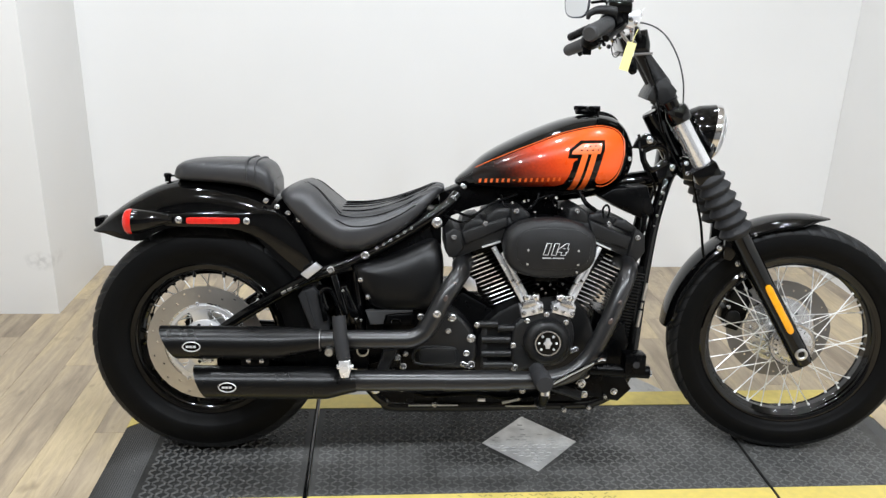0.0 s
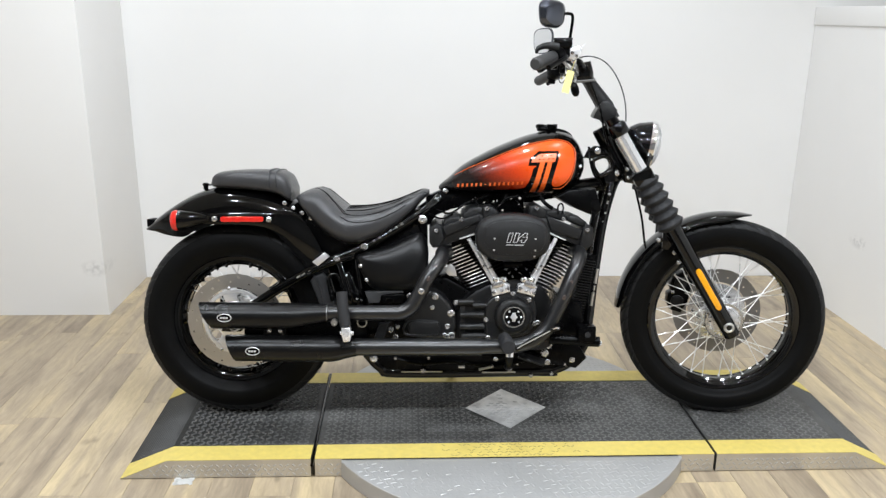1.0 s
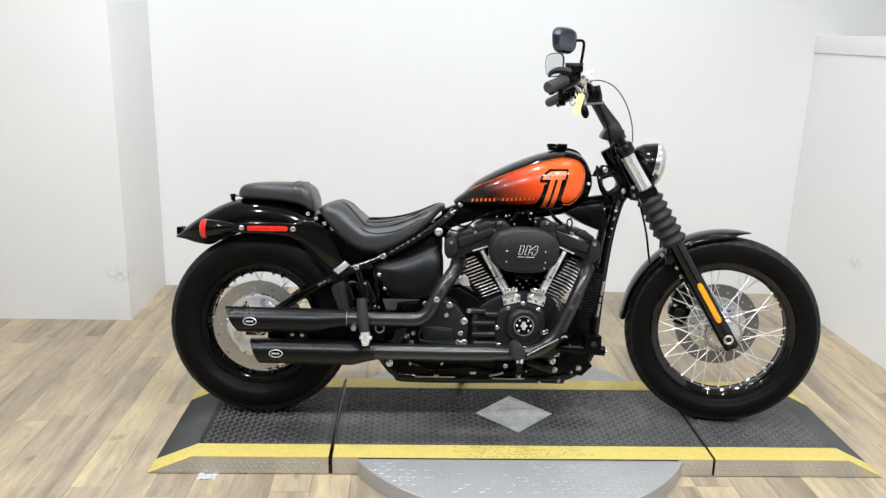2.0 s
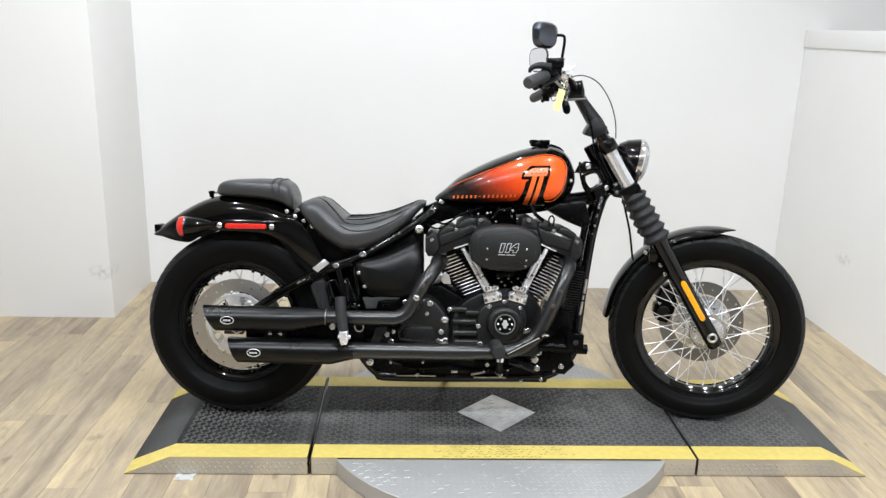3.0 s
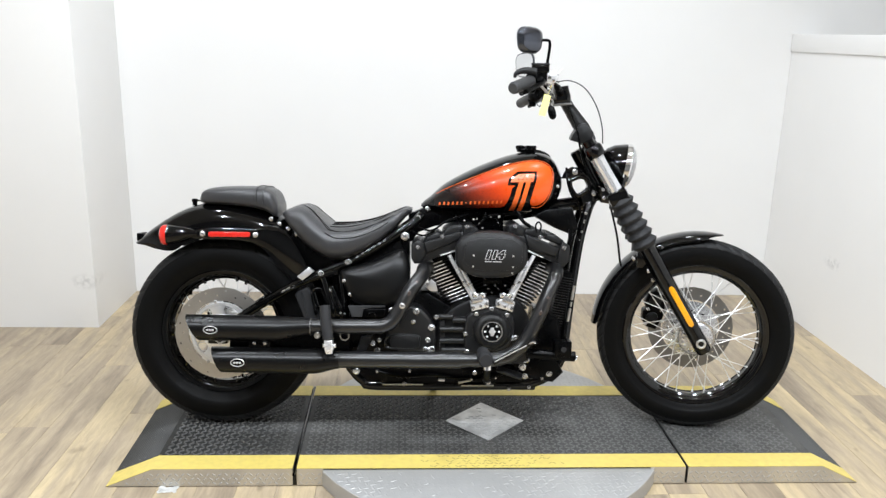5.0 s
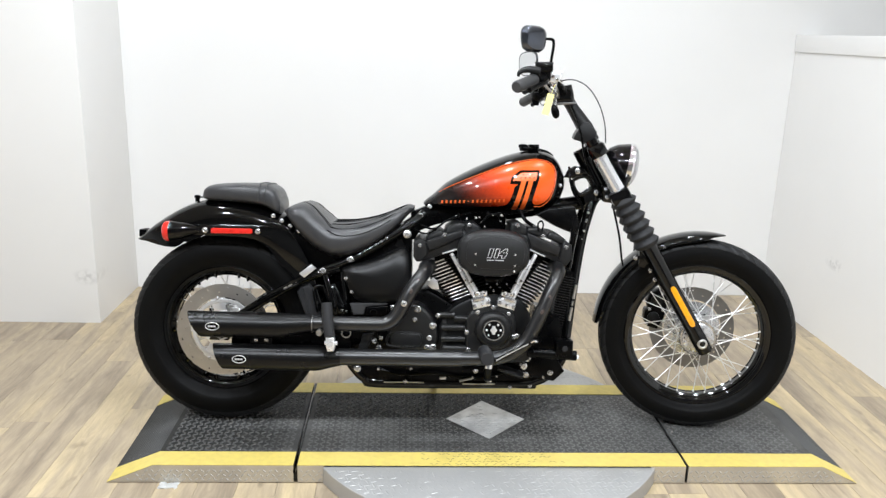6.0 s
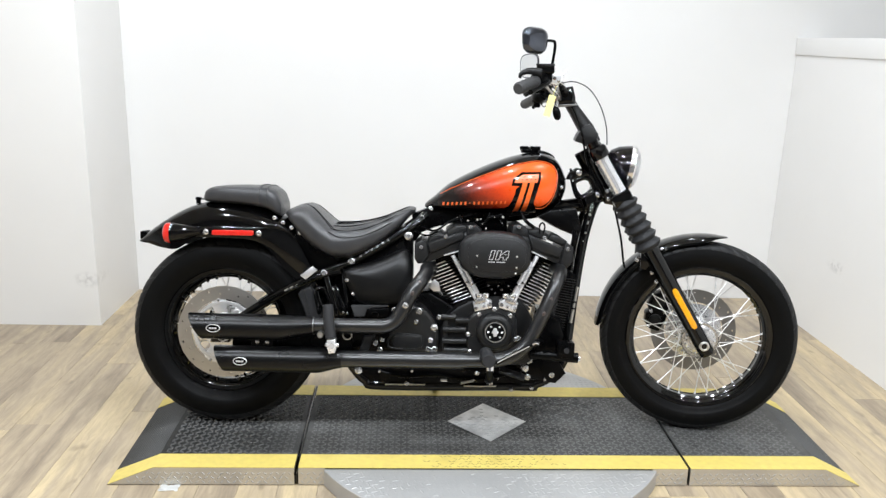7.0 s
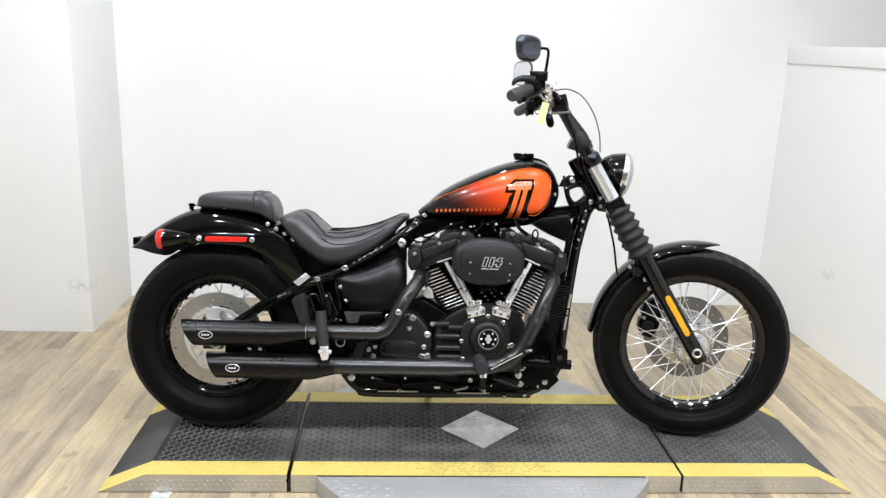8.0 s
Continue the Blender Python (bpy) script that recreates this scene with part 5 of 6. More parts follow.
    part("head_edge", slab(edge, -0.1525, -0.12, 0.0005), FINEDGE, rock, "bright machined edge under the rocker cover")
for a, b in (((-0.061, -0.158, 0.613), (0.027, -0.182, 0.461)), ((-0.036, -0.16, 0.60), (0.042, -0.182, 0.461)), ((0.218, -0.158, 0.617), (0.138, -0.182, 0.458)), ((0.195, -0.16, 0.60), (0.125, -0.182, 0.458))):
    a, b = Vector(a), Vector(b)
    rod = part("pushrod_tube", tube([a, b], 0.0068, 14), FINEDGE, engine, "chrome pushrod tube")
    part("collar", tube([b + (a - b) * 0.0, b + (a - b) * 0.08], 0.0105, 14), CHROME, rod)
    part("collar", tube([b + (a - b) * 0.42, b + (a - b) * 0.46], 0.0085, 14), CHROME, rod)
for side, x in ((1, 0.042), (-1, 0.124)):
    tip = lambda pts: [(x + side * dx, z + 0.003) for dx, z in pts]
    block = part("lifter_block", slab(tip([(-0.033, 0.462), (-0.026, 0.43), (0.0, 0.437), (0.03, 0.445), (0.028, 0.468), (0.012, 0.474), (-0.012, 0.464)]), -0.196, -0.15, 0.005), FINEDGE, engine, "bright alloy lifter block")
    part("lifter_step", slab(tip([(-0.03, 0.456), (-0.026, 0.474), (0.004, 0.484), (0.012, 0.468), (-0.012, 0.458)]), -0.202, -0.172, 0.004), BOLT, block)
    for dx, z, r in ((-0.022, 0.447, 0.0065), (0.002, 0.453, 0.0055), (0.021, 0.46, 0.0065)):
        bolt(block, x + side * dx, -0.196, z, r, 0.009)
    for dx, z in ((-0.014, 0.487), (0.008, 0.488)):
        part("lifter_collar", disc_stack([(0.011, -0.008), (0.0125, -0.002), (0.0125, 0.004), (0.0095, 0.009)], (x + side * dx, -0.186, z), (-side * 0.4, 0, 0.92), 18), CHROME, block, "chrome pushrod collar")

# air cleaner with its figures
oval = []
for k in range(48):
    a = 2 * math.pi * k / 48
    oval.append((0.0715 + 0.115 * power(math.cos(a), 0.86), 0.633 + 0.075 * power(math.sin(a), 0.74)))
cleaner = part("air_cleaner", slab(oval, -0.272, -0.19, 0.022, segments=5), WRINKLE, bike, "oval black wrinkle-finish air cleaner", 50)
part("backing_plate", slab([(x * 0.94 + 0.004, z * 0.94 + 0.038) for x, z in oval], -0.192, -0.12, 0.004), SATIN, cleaner)
face = []
for k in range(56):
    a = 2 * math.pi * k / 56
    face.append((0.0755 + 0.092 * power(math.cos(a), 0.7), 0.636 + 0.052 * power(math.sin(a), 0.62)))
part("cleaner_face", slab(face, -0.2735, -0.268, 0.0016, segments=2), WRINKLE, cleaner, "flat raised face of the air cleaner", 50)
text = bpy.data.curves.new("figures", "FONT")
text.body, text.size, text.extrude, text.align_x, text.align_y = "114", 0.046, 0.0, "CENTER", "CENTER"
text.shear, text.fill_mode, text.bevel_depth, text.bevel_resolution, text.offset, text.space_character = 0.24, "NONE", 0.0011, 1, 0.0042, 1.0
holder = bpy.data.objects.new("figures", text)
scene.collection.objects.link(holder)
bpy.context.view_layer.update()
figures_me = bpy.data.meshes.new_from_object(holder.evaluated_get(bpy.context.evaluated_depsgraph_get()))
bpy.data.objects.remove(holder)
figures_me.transform(pose(0.0765, -0.2745, 0.634, 90) @ Matrix.Diagonal((0.86, 0.72, 1, 1)))
figures_me.materials.append(WHITE_INK)
figures = new("figures", figures_me)
figures.parent = cleaner
figures["label"] = "silver figures 114"
part("caption_bar", box(0.048, 0.070, -0.2748, -0.273, 0.612, 0.6145), WHITE_INK, cleaner)
part("caption_bar", box(0.074, 0.102, -0.2748, -0.273, 0.612, 0.6145), WHITE_INK, cleaner)
for x, z in ((0.013, 0.632), (0.138, 0.632), (0.136, 0.578), (0.012, 0.597), (0.138, 0.597)):
    bolt(cleaner, x, -0.2735, z, 0.003, 0.002, mat=STEEL)

# right-hand gear covers
gear = part("gear_cover", slab([(-0.262, 0.325), (-0.255, 0.40), (-0.225, 0.43), (-0.165, 0.447), (-0.115, 0.40), (-0.098, 0.34), (-0.115, 0.298), (-0.17, 0.292), (-0.235, 0.298)], -0.19, -0.07, 0.012, smooth=3, segments=3), CASE, engine, "black gearbox side cover")
part("cover_panel", slab([(-0.248, 0.318), (-0.24, 0.308), (-0.165, 0.308), (-0.152, 0.318), (-0.156, 0.343), (-0.166, 0.35), (-0.235, 0.35), (-0.248, 0.34)], -0.196, -0.189, 0.003, smooth=2), CASE, gear, "raised oval panel")
part("pocket_rim", tube(spline([(-0.262, -0.191, 0.309), (-0.265, -0.191, 0.333), (-0.24, -0.191, 0.351), (-0.165, -0.191, 0.35), (-0.152, -0.191, 0.335), (-0.157, -0.191, 0.313), (-0.18, -0.191, 0.305), (-0.235, -0.191, 0.304), (-0.262, -0.191, 0.309)], 4), 0.0035, 8), CASE, gear, "cast rim round the panel")
for x, z, r in ((-0.166, 0.43, 0.0105), (-0.175, 0.395, 0.0075), (-0.115, 0.376, 0.0115), (-0.126, 0.335, 0.0085), (-0.113, 0.305, 0.0105), (-0.126, 0.302, 0.0075), (-0.134, 0.306, 0.0075), (-0.307, 0.323, 0.009), (-0.285, 0.332, 0.007), (-0.291, 0.299, 0.009), (-0.247, 0.432, 0.009)):
    bolt(gear, x, -0.19, z, r, 0.009)
for z, x0, x1 in ((0.41, -0.094, -0.045), (0.40, -0.045, 0.0), (0.369, -0.086, -0.01), (0.331, -0.086, -0.008), (0.3, -0.08, 0.0)):
    part("case_rib", tube([(x0, -0.175, z), (x1, -0.175, z + 0.001)], 0.0098, 12), CASE, engine, "black cast rib")
part("case_web", box(-0.086, -0.07, -0.17, -0.14, 0.29, 0.4, 0.003), CASE, engine)
for x, z in ((-0.1, 0.411), (-0.003, 0.356), (0.002, 0.294), (0.153, 0.344), (0.163, 0.348)):
    bolt(engine, x, -0.185, z, 0.0075, 0.008)
part("intake", tube([(-0.02, -0.09, 0.60), (0.16, -0.09, 0.60)], 0.03, 20), SATIN, engine)
part("bright_bracket", slab([(-0.137, 0.503), (-0.119, 0.529), (-0.103, 0.517), (-0.096, 0.488), (-0.121, 0.488)], -0.132, -0.12, 0.003), ALLOY, engine, "bright casting behind the rear cylinder")
part("spring_cover", tube([(0.055, -0.13, 0.53), (0.115, -0.13, 0.53)], 0.02, 14), SATIN, engine)
for k in range(9):
    bolt(engine, 0.05 + 0.011 * k, -0.14, 0.49 + 0.012 * ((k * 5) % 3), 0.004, 0.01)

# -- oil cooler between the down tubes
cooler = part("oil_cooler", moved(box(-0.022, 0.02, -0.085, 0.085, -0.11, 0.125, 0.004), Matrix.Translation((0.323, 0, 0.43)) @ Matrix.Rotation(radians(9), 4, "Y")), SATIN, bike, "finned black oil cooler")
for k in range(24):
    part("cooler_fin", moved(box(-0.027, 0.024, -0.092, 0.089, -0.1 + k * 0.0088, -0.0975 + k * 0.0088), Matrix.Translation((0.323, 0, 0.43)) @ Matrix.Rotation(radians(9), 4, "Y")), CASE, cooler)
# Broken highlights on the down tube, modelled as three short bright pieces.
for z0, z1, w in ((0.385, 0.43, 0.0055), (0.437, 0.452, 0.004), (0.46, 0.508, 0.0055)):
    part("down_tube_highlight", tube([(0.336 + (z0 - 0.3) * 0.145, -0.1, z0), (0.336 + (z1 - 0.3) * 0.145, -0.1, z1)], w, 10), DISC, bike, "bright piece standing in for a highlight on the down tube")

# -- electrical covers above the front cylinder
part("coil_cover", slab([(0.222, 0.742), (0.262, 0.765), (0.35, 0.772), (0.372, 0.705), (0.352, 0.68), (0.30, 0.70)], -0.11, 0.08, 0.006), SATIN, bike, "black plastic coil cover")
part("coil_bracket", slab([(0.338, 0.70), (0.352, 0.695), (0.35, 0.655), (0.342, 0.64), (0.334, 0.645), (0.338, 0.665)], -0.12, -0.105, 0.003), SATIN, bike, "black bracket below the coil cover")
for pts, r in (([(-0.165, -0.13, 0.70), (-0.12, -0.15, 0.69), (-0.07, -0.15, 0.722), (0.0, -0.12, 0.745)], 0.0035), ([(-0.20, -0.10, 0.69), (-0.15, -0.14, 0.672), (-0.11, -0.145, 0.688)], 0.003), ([(0.225, -0.15, 0.69), (0.222, -0.155, 0.715), (0.232, -0.155, 0.725), (0.24, -0.15, 0.712), (0.236, -0.15, 0.69)], 0.0028),
               ([(0.03, -0.1, 0.70), (0.06, -0.13, 0.735), (0.1, -0.12, 0.745)], 0.004), ([(0.165, -0.125, 0.755), (0.178, -0.15, 0.728), (0.205, -0.145, 0.708)], 0.006)):
    part("hose", tube(pts, r, 10, 6), SATIN, bike, "black hose")
for x, z, r in ((-0.049, 0.729, 0.005), (0.017, 0.725, 0.0055), (0.028, 0.727, 0.004), (0.036, 0.711, 0.005), (0.046, 0.697, 0.005), (0.101, 0.736, 0.007), (0.099, 0.716, 0.004), (0.117, 0.708, 0.0045), (-0.119, 0.68, 0.006), (0.237, 0.686, 0.005), (0.073, 0.735, 0.004), (-0.014, 0.721, 0.0045)):
    part("fitting", disc_stack([(r, 0.0), (r, 0.006), (r * 0.6, 0.011)], (x, -0.122, z), (0.15, -1, 0.3), 10), CHROME, bike, "small bright fitting under the tank")
for pts in ([(-0.04, -0.1, 0.74), (-0.03, -0.13, 0.715), (0.0, -0.125, 0.70)], [(0.085, -0.1, 0.745), (0.1, -0.13, 0.72), (0.115, -0.12, 0.70)], [(0.06, -0.12, 0.75), (0.045, -0.135, 0.72), (0.02, -0.13, 0.70)]):
    part("wire", tube(pts, 0.0025, 8, 5), SATIN, bike, "thin black wire under the tank")

# -- exhaust
MY = -0.258


def muffler(x_top, x_low, x_cone, x_front, z, r, r_front, z_front):
    """A slash-cut muffler with an open rear end."""
    n = 36
    rings = []
    for wall in (0, 1):
        stations = [(0, 0.0), (0, 0.3), (0, 0.97), (1, 0.0), (1, 0.012), (1, 0.025), (1, 0.04), (2, -0.012), (2, -0.004), (2, -0.001), (2, 0.0), (2, 0.006)] if wall == 0 else [(0, 0.0), (0, 0.1), (0, 0.3)]
        layer = []
        for leg, d in stations:
            ring = []
            for k in range(n):
                a = 2 * math.pi * k / n
                start = x_low + (x_top - x_low) * (0.5 + 0.5 * math.sin(a))
                x = start + (x_cone - start) * d if leg == 0 else x_cone + d if leg == 1 else x_front + d
                f = min(max((x - x_cone) / (x_front - x_cone), 0), 1)
                f = 0.45 * f + 0.55 * f * f * (3 - 2 * f)
                rr = r + (r_front - r) * f - (0.003 if wall else 0)
                if x > x_front + 0.001:
                    rr = 0.0235
                ring.append((x, MY + rr * math.cos(a), z + (z_front - z) * f + rr * math.sin(a)))
            layer.append(ring)
        rings = layer[::-1] + rings if wall else layer
    return loft(rings, cap=True)


def badge(parent, x, z, y):
    plate = part("badge", slab([(x + 0.0215 * math.cos(2 * math.pi * k / 24), z + 0.0122 * power(math.sin(2 * math.pi * k / 24), 1.06)) for k in range(24)], y - 0.003, y + 0.004, 0.001), SATIN, parent, "small oval silver-rimmed badge")
    part("badge_rim", tube([(x + 0.021 * math.cos(2 * math.pi * k / 24), y - 0.003, z + 0.0118 * power(math.sin(2 * math.pi * k / 24), 1.06)) for k in range(25)], 0.0014, 6), WHITE_INK, plate)
    for dx, dz, w in ((-0.0095, 0.0, 0.0032), (-0.0012, 0.0, 0.0034), (0.0075, 0.0, 0.0036)):
        part("badge_mark", box(x + dx - w, x + dx + w, y - 0.0042, y - 0.003, z + dz - 0.0012 - 0.0015 * (w < 0.004), z + dz + 0.0012 + 0.0015 * (w < 0.004), 0.0003), WHITE_INK, plate)


upper = part("upper_muffler", muffler(-0.893, -0.848, -0.612, -0.5, 0.3835, 0.041, 0.0275, 0.392), MUFFLER, bike, "matte black slash-cut upper muffler")
badge(upper, -0.806, 0.385, MY - 0.042)
lower = part("lower_muffler", muffler(-0.813, -0.778, -0.486, -0.41, 0.280, 0.041, 0.028, 0.2845), MUFFLER, bike, "matte black slash-cut lower muffler")
badge(lower, -0.722, 0.281, MY - 0.042)
part("rear_header", tube([(-0.55, MY, 0.3935), (-0.31, MY, 0.3955), (-0.268, MY, 0.3985), (-0.238, -0.256, 0.417), (-0.212, -0.252, 0.46), (-0.19, -0.245, 0.502), (-0.166, -0.232, 0.536), (-0.147, -0.2, 0.56), (-0.142, -0.14, 0.57), (-0.12, -0.08, 0.565)], 0.0235, 24, 6), MATTE, bike, "matte black rear exhaust header")
part("front_header", tube([(-0.5, MY, 0.2845), (-0.2, MY, 0.2865), (0.03, MY, 0.29), (0.08, -0.252, 0.29), (0.138, -0.245, 0.304), (0.178, -0.24, 0.336), (0.203, -0.238, 0.374), (0.235, -0.234, 0.445), (0.26, -0.224, 0.506), (0.281, -0.205, 0.55), (0.293, -0.172, 0.57), (0.291, -0.12, 0.578), (0.265, -0.07, 0.57)], [0.027, 0.0262] + [0.0225] * 11, 24, 6), MATTE, bike, "matte black front exhaust header")
part("header_sleeve", tube([(-0.185, MY, 0.2868), (-0.02, MY, 0.2895)], 0.0268, 24), MATTE, bike, "sleeve over the header")
for x, y, z in ((-0.188, -0.2675, 0.504), (-0.167, -0.2545, 0.536), (0.233, -0.2555, 0.447), (0.255, -0.248, 0.493), (0.273, -0.23, 0.536)):
    slot = disc_stack([(0.0075, -0.004), (0.0075, 0.001), (0.006, 0.002)], (0, 0, 0), (0, -1, 0), 16)
    lean_slot = radians(28)
    part("shield_slot", moved(slot, Matrix.Translation((x, y, z)) @ Matrix.Rotation(lean_slot, 4, "Y") @ Matrix.Diagonal((0.75, 1, 1.15, 1))), BRONZED, bike, "heat-tinted slot in the pipe shield")
bolt(bike, -0.209, -0.2745, 0.459, 0.0095, 0.006, label="bright clamp bolt on the pipe")
# Not a clamp: an added ring draws the thin bright line at the cone's end.
part("muffler_seam", lathe([(0.027, -0.002), (0.0283, -0.001), (0.0283, 0.001), (0.027, 0.002), (0.022, 0.002), (0.022, -0.002)], (-0.4985, MY, 0.392), (1, 0, 0), 32, closed=True), DISC_DARK, upper, "thin bright seam at the front of the muffler")
hanger = part("muffler_hanger", slab([(-0.694, 0.345), (-0.626, 0.345), (-0.626, 0.327), (-0.634, 0.311), (-0.69, 0.309), (-0.698, 0.325)], -0.26, -0.22, 0.004), SATIN, bike, "black bracket between the mufflers")
for x in (-0.678, -0.645):
    bolt(hanger, x, -0.26, 0.335, 0.006, 0.004)
part("hanger_lip", box(-0.688, -0.636, -0.264, -0.256, 0.311, 0.3145, 0.0015), DISC_DARK, hanger, "bright lower lip of the bracket")
part("hanger_bar", box(-0.765, -0.38, -0.225, -0.2, 0.298, 0.35, 0.004), SATIN, bike, "black rail behind the mufflers")
part("clip", tube([(-0.80, -0.255, 0.335), (-0.785, -0.27, 0.328), (-0.77, -0.255, 0.335)], 0.004, 8), STEEL, bike)

# -- pegs and pedals
peg = part("passenger_peg", tube([(-0.448, -0.315, 0.475), (-0.442, -0.33, 0.42), (-0.434, -0.338, 0.374)], [0.0165, 0.0175, 0.0165], 18), GAITER, bike, "folded-up rubber passenger peg")
part("peg_clevis", join(slab([(-0.446, 0.374), (-0.42, 0.374), (-0.417, 0.345), (-0.421, 0.33), (-0.44, 0.328), (-0.445, 0.345)], -0.35, -0.318, 0.005, segments=3), tube([(-0.4505, -0.334, 0.353), (-0.411, -0.334, 0.353)], 0.006, 10)), FINEDGE, peg, "chrome peg clevis")
part("peg_bracket", slab([(-0.46, 0.34), (-0.42, 0.345), (-0.33, 0.40), (-0.32, 0.33), (-0.43, 0.30)], -0.2, -0.17, 0.005), SATIN, peg)
part("peg_arm", tube([(-0.43, -0.33, 0.35), (-0.43, -0.21, 0.34)], 0.011, 12), SATIN, peg)
part("muffler_nut", disc_stack([(0.011, -0.03), (0.011, 0.0), (0.009, 0.004), (0.005, 0.004), (0.004, 0.001)], (-0.474, -0.29, 0.362), (0, -1, 0), 18), STEEL, bike, "steel nut under the upper pipe")
part("hose_clamp", lathe([(0.016, 0), (0.016, 0.008), (0.0125, 0.008), (0.0125, 0)], (-0.394, -0.232, 0.352), (0, -1, 0), 24, closed=True), STEEL, bike, "small steel clamp")
rider_peg = part("rider_peg", tube([(0.052, -0.24, 0.314), (0.055, -0.3, 0.314), (0.055, -0.345, 0.314), (0.055, -0.35, 0.314)], [0.021, 0.0225, 0.0225, 0.019], 18), GAITER, bike, "rubber-covered rider foot peg")
part("peg_bolt", tube([(0.061, -0.325, 0.296), (0.061, -0.326, 0.28)], 0.0135, 14), CHROME, rider_peg, "chrome wear bolt")
part("peg_stem", tube([(0.061, -0.315, 0.285), (0.063, -0.28, 0.24), (0.068, -0.2, 0.215)], 0.013, 14, 3), SATIN, rider_peg, "black curved peg arm")
pedal = part("brake_pedal", slab([(0.079, 0.296), (0.132, 0.327), (0.186, 0.356), (0.205, 0.367), (0.217, 0.366), (0.218, 0.354), (0.191, 0.348), (0.138, 0.318), (0.085, 0.286)], -0.3, -0.286, 0.003), GLOSS, bike, "black rear brake pedal arm")
part("pedal_edge", tube([(0.086, -0.3005, 0.297), (0.132, -0.3005, 0.323), (0.186, -0.3005, 0.352)], 0.0022, 8, 3), STEEL, pedal, "thin bright edge of the pedal arm")
part("pedal_stop", tube([(0.194, -0.301, 0.358), (0.203, -0.301, 0.363), (0.214, -0.301, 0.361)], 0.0035, 8), CHROME, pedal, "chrome nub of the pedal")
part("pedal_pivot", tube([(0.208, -0.29, 0.359), (0.235, -0.2, 0.345), (0.24, -0.12, 0.335)], 0.009, 12, 3), SATIN, pedal)
master = part("master_cylinder", join(box(0.289, 0.345, -0.215, -0.165, 0.29, 0.343, 0.005), tube([(0.20, -0.19, 0.296), (0.36, -0.19, 0.288)], 0.017, 16)), SATIN, bike, "black rear brake master cylinder with a square cap")
part("sight_glass", disc_stack([(0.009, 0), (0.009, 0.003)], (0.318, -0.2155, 0.316), (0, -1, 0), 16), GAITER, master)
part("union", tube([(0.352, -0.195, 0.286), (0.366, -0.195, 0.285)], 0.008, 10), CHROME, master)
for x, z, r in ((0.194, 0.232, 0.013), (0.207, 0.258, 0.011), (0.204, 0.201, 0.01), (0.196, 0.203, 0.007), (0.151, 0.156, 0.0065), (0.219, 0.163, 0.0065), (0.286, 0.21, 0.0095), (0.262, 0.196, 0.006), (-0.294, 0.211, 0.006), (-0.185, 0.214, 0.006), (-0.203, 0.169, 0.0075), (0.034, 0.21, 0.0075), (0.081, 0.176, 0.0075), (0.024, 0.188, 0.005), (-0.365, 0.21, 0.012), (0.105, 0.195, 0.005)):
    bolt(bike, x, -0.132, z, r, 0.009)
part("drain_plug", box(-0.088, -0.066, -0.136, -0.12, 0.179, 0.189, 0.003), STEEL, bike, "bright drain plug under the engine")
part("link_rod", tube([(-0.02, -0.13, 0.174), (0.022, -0.13, 0.184)], 0.0045, 10), STEEL, bike, "bright link rod end")
part("link_bar", tube([(0.022, -0.13, 0.184), (0.12, -0.13, 0.205), (0.2, -0.13, 0.235)], 0.006, 10, 4), SATIN, bike, "black brake linkage rod")
part("step_plate", moved(box(-0.045, 0.045, -0.014, 0.014, -0.004, 0.004, 0.002), Matrix.Translation((0.15, -0.15, 0.217)) @ Matrix.Rotation(radians(18), 4, "Y") @ Matrix.Rotation(radians(35), 4, "X")), WRINKLE, bike, "black angled bracket under the pedal")
part("controls_bracket", slab([(0.14, 0.26), (0.20, 0.29), (0.30, 0.275), (0.335, 0.215), (0.30, 0.18), (0.20, 0.195)], -0.13, -0.1, 0.006), SATIN, bike, "black forward bracket on the frame")
for z, x0, x1, y in ((0.164, -0.275, -0.14, -0.128), (0.164, -0.01, 0.1, -0.128), (0.19, -0.05, 0.02, -0.13), (0.20, -0.16, -0.10, -0.13)):
    part("under_rod", tube([(x0, y, z), (x1, y, z + 0.002)], 0.0025, 8), STEEL if z < 0.18 else SATIN, bike, "thin rod under the engine")
part("under_hose", tube([(-0.30, -0.12, 0.21), (-0.22, -0.135, 0.195), (-0.1, -0.13, 0.2), (0.0, -0.125, 0.185), (0.10, -0.125, 0.20)], 0.006, 8, 5), SATIN, bike, "black cable under the engine")
stand = part("side_stand", tube([(-0.16, 0.13, 0.14), (-0.12, 0.21, 0.08), (-0.09, 0.275, 0.034)], 0.011, 12, 4), GLOSS, bike, "black side stand under the bike")
part("stand_foot", box(-0.125, -0.06, 0.255, 0.295, 0.026, 0.036, 0.003), GLOSS, stand)

# -- fork
fork = part("fork_clamp", moved(moved(join(box(-0.018, 0.022, -0.11, 0.11, -0.013, 0.013, 0.006), *[disc_stack([(0.028, -0.02), (0.031, -0.014), (0.031, 0.012), (0.027, 0.02), (0.018, 0.024)], (0, y, 0), (0, 0, 1), 28) for y in (-0.112, 0.112)]), Matrix.Translation((0.429, 0, 0.969)) @ Matrix.Rotation(radians(-30), 4, "Y")), STEER), GLOSS, bike, "gloss black upper fork clamp")
part("fork_clamp", moved(moved(box(-0.034, 0.034, -0.145, 0.145, -0.022, 0.022, 0.01), Matrix.Translation((0.513, 0, 0.822)) @ Matrix.Rotation(radians(-30), 4, "Y")), STEER), GLOSS, bike, "gloss black lower fork clamp")
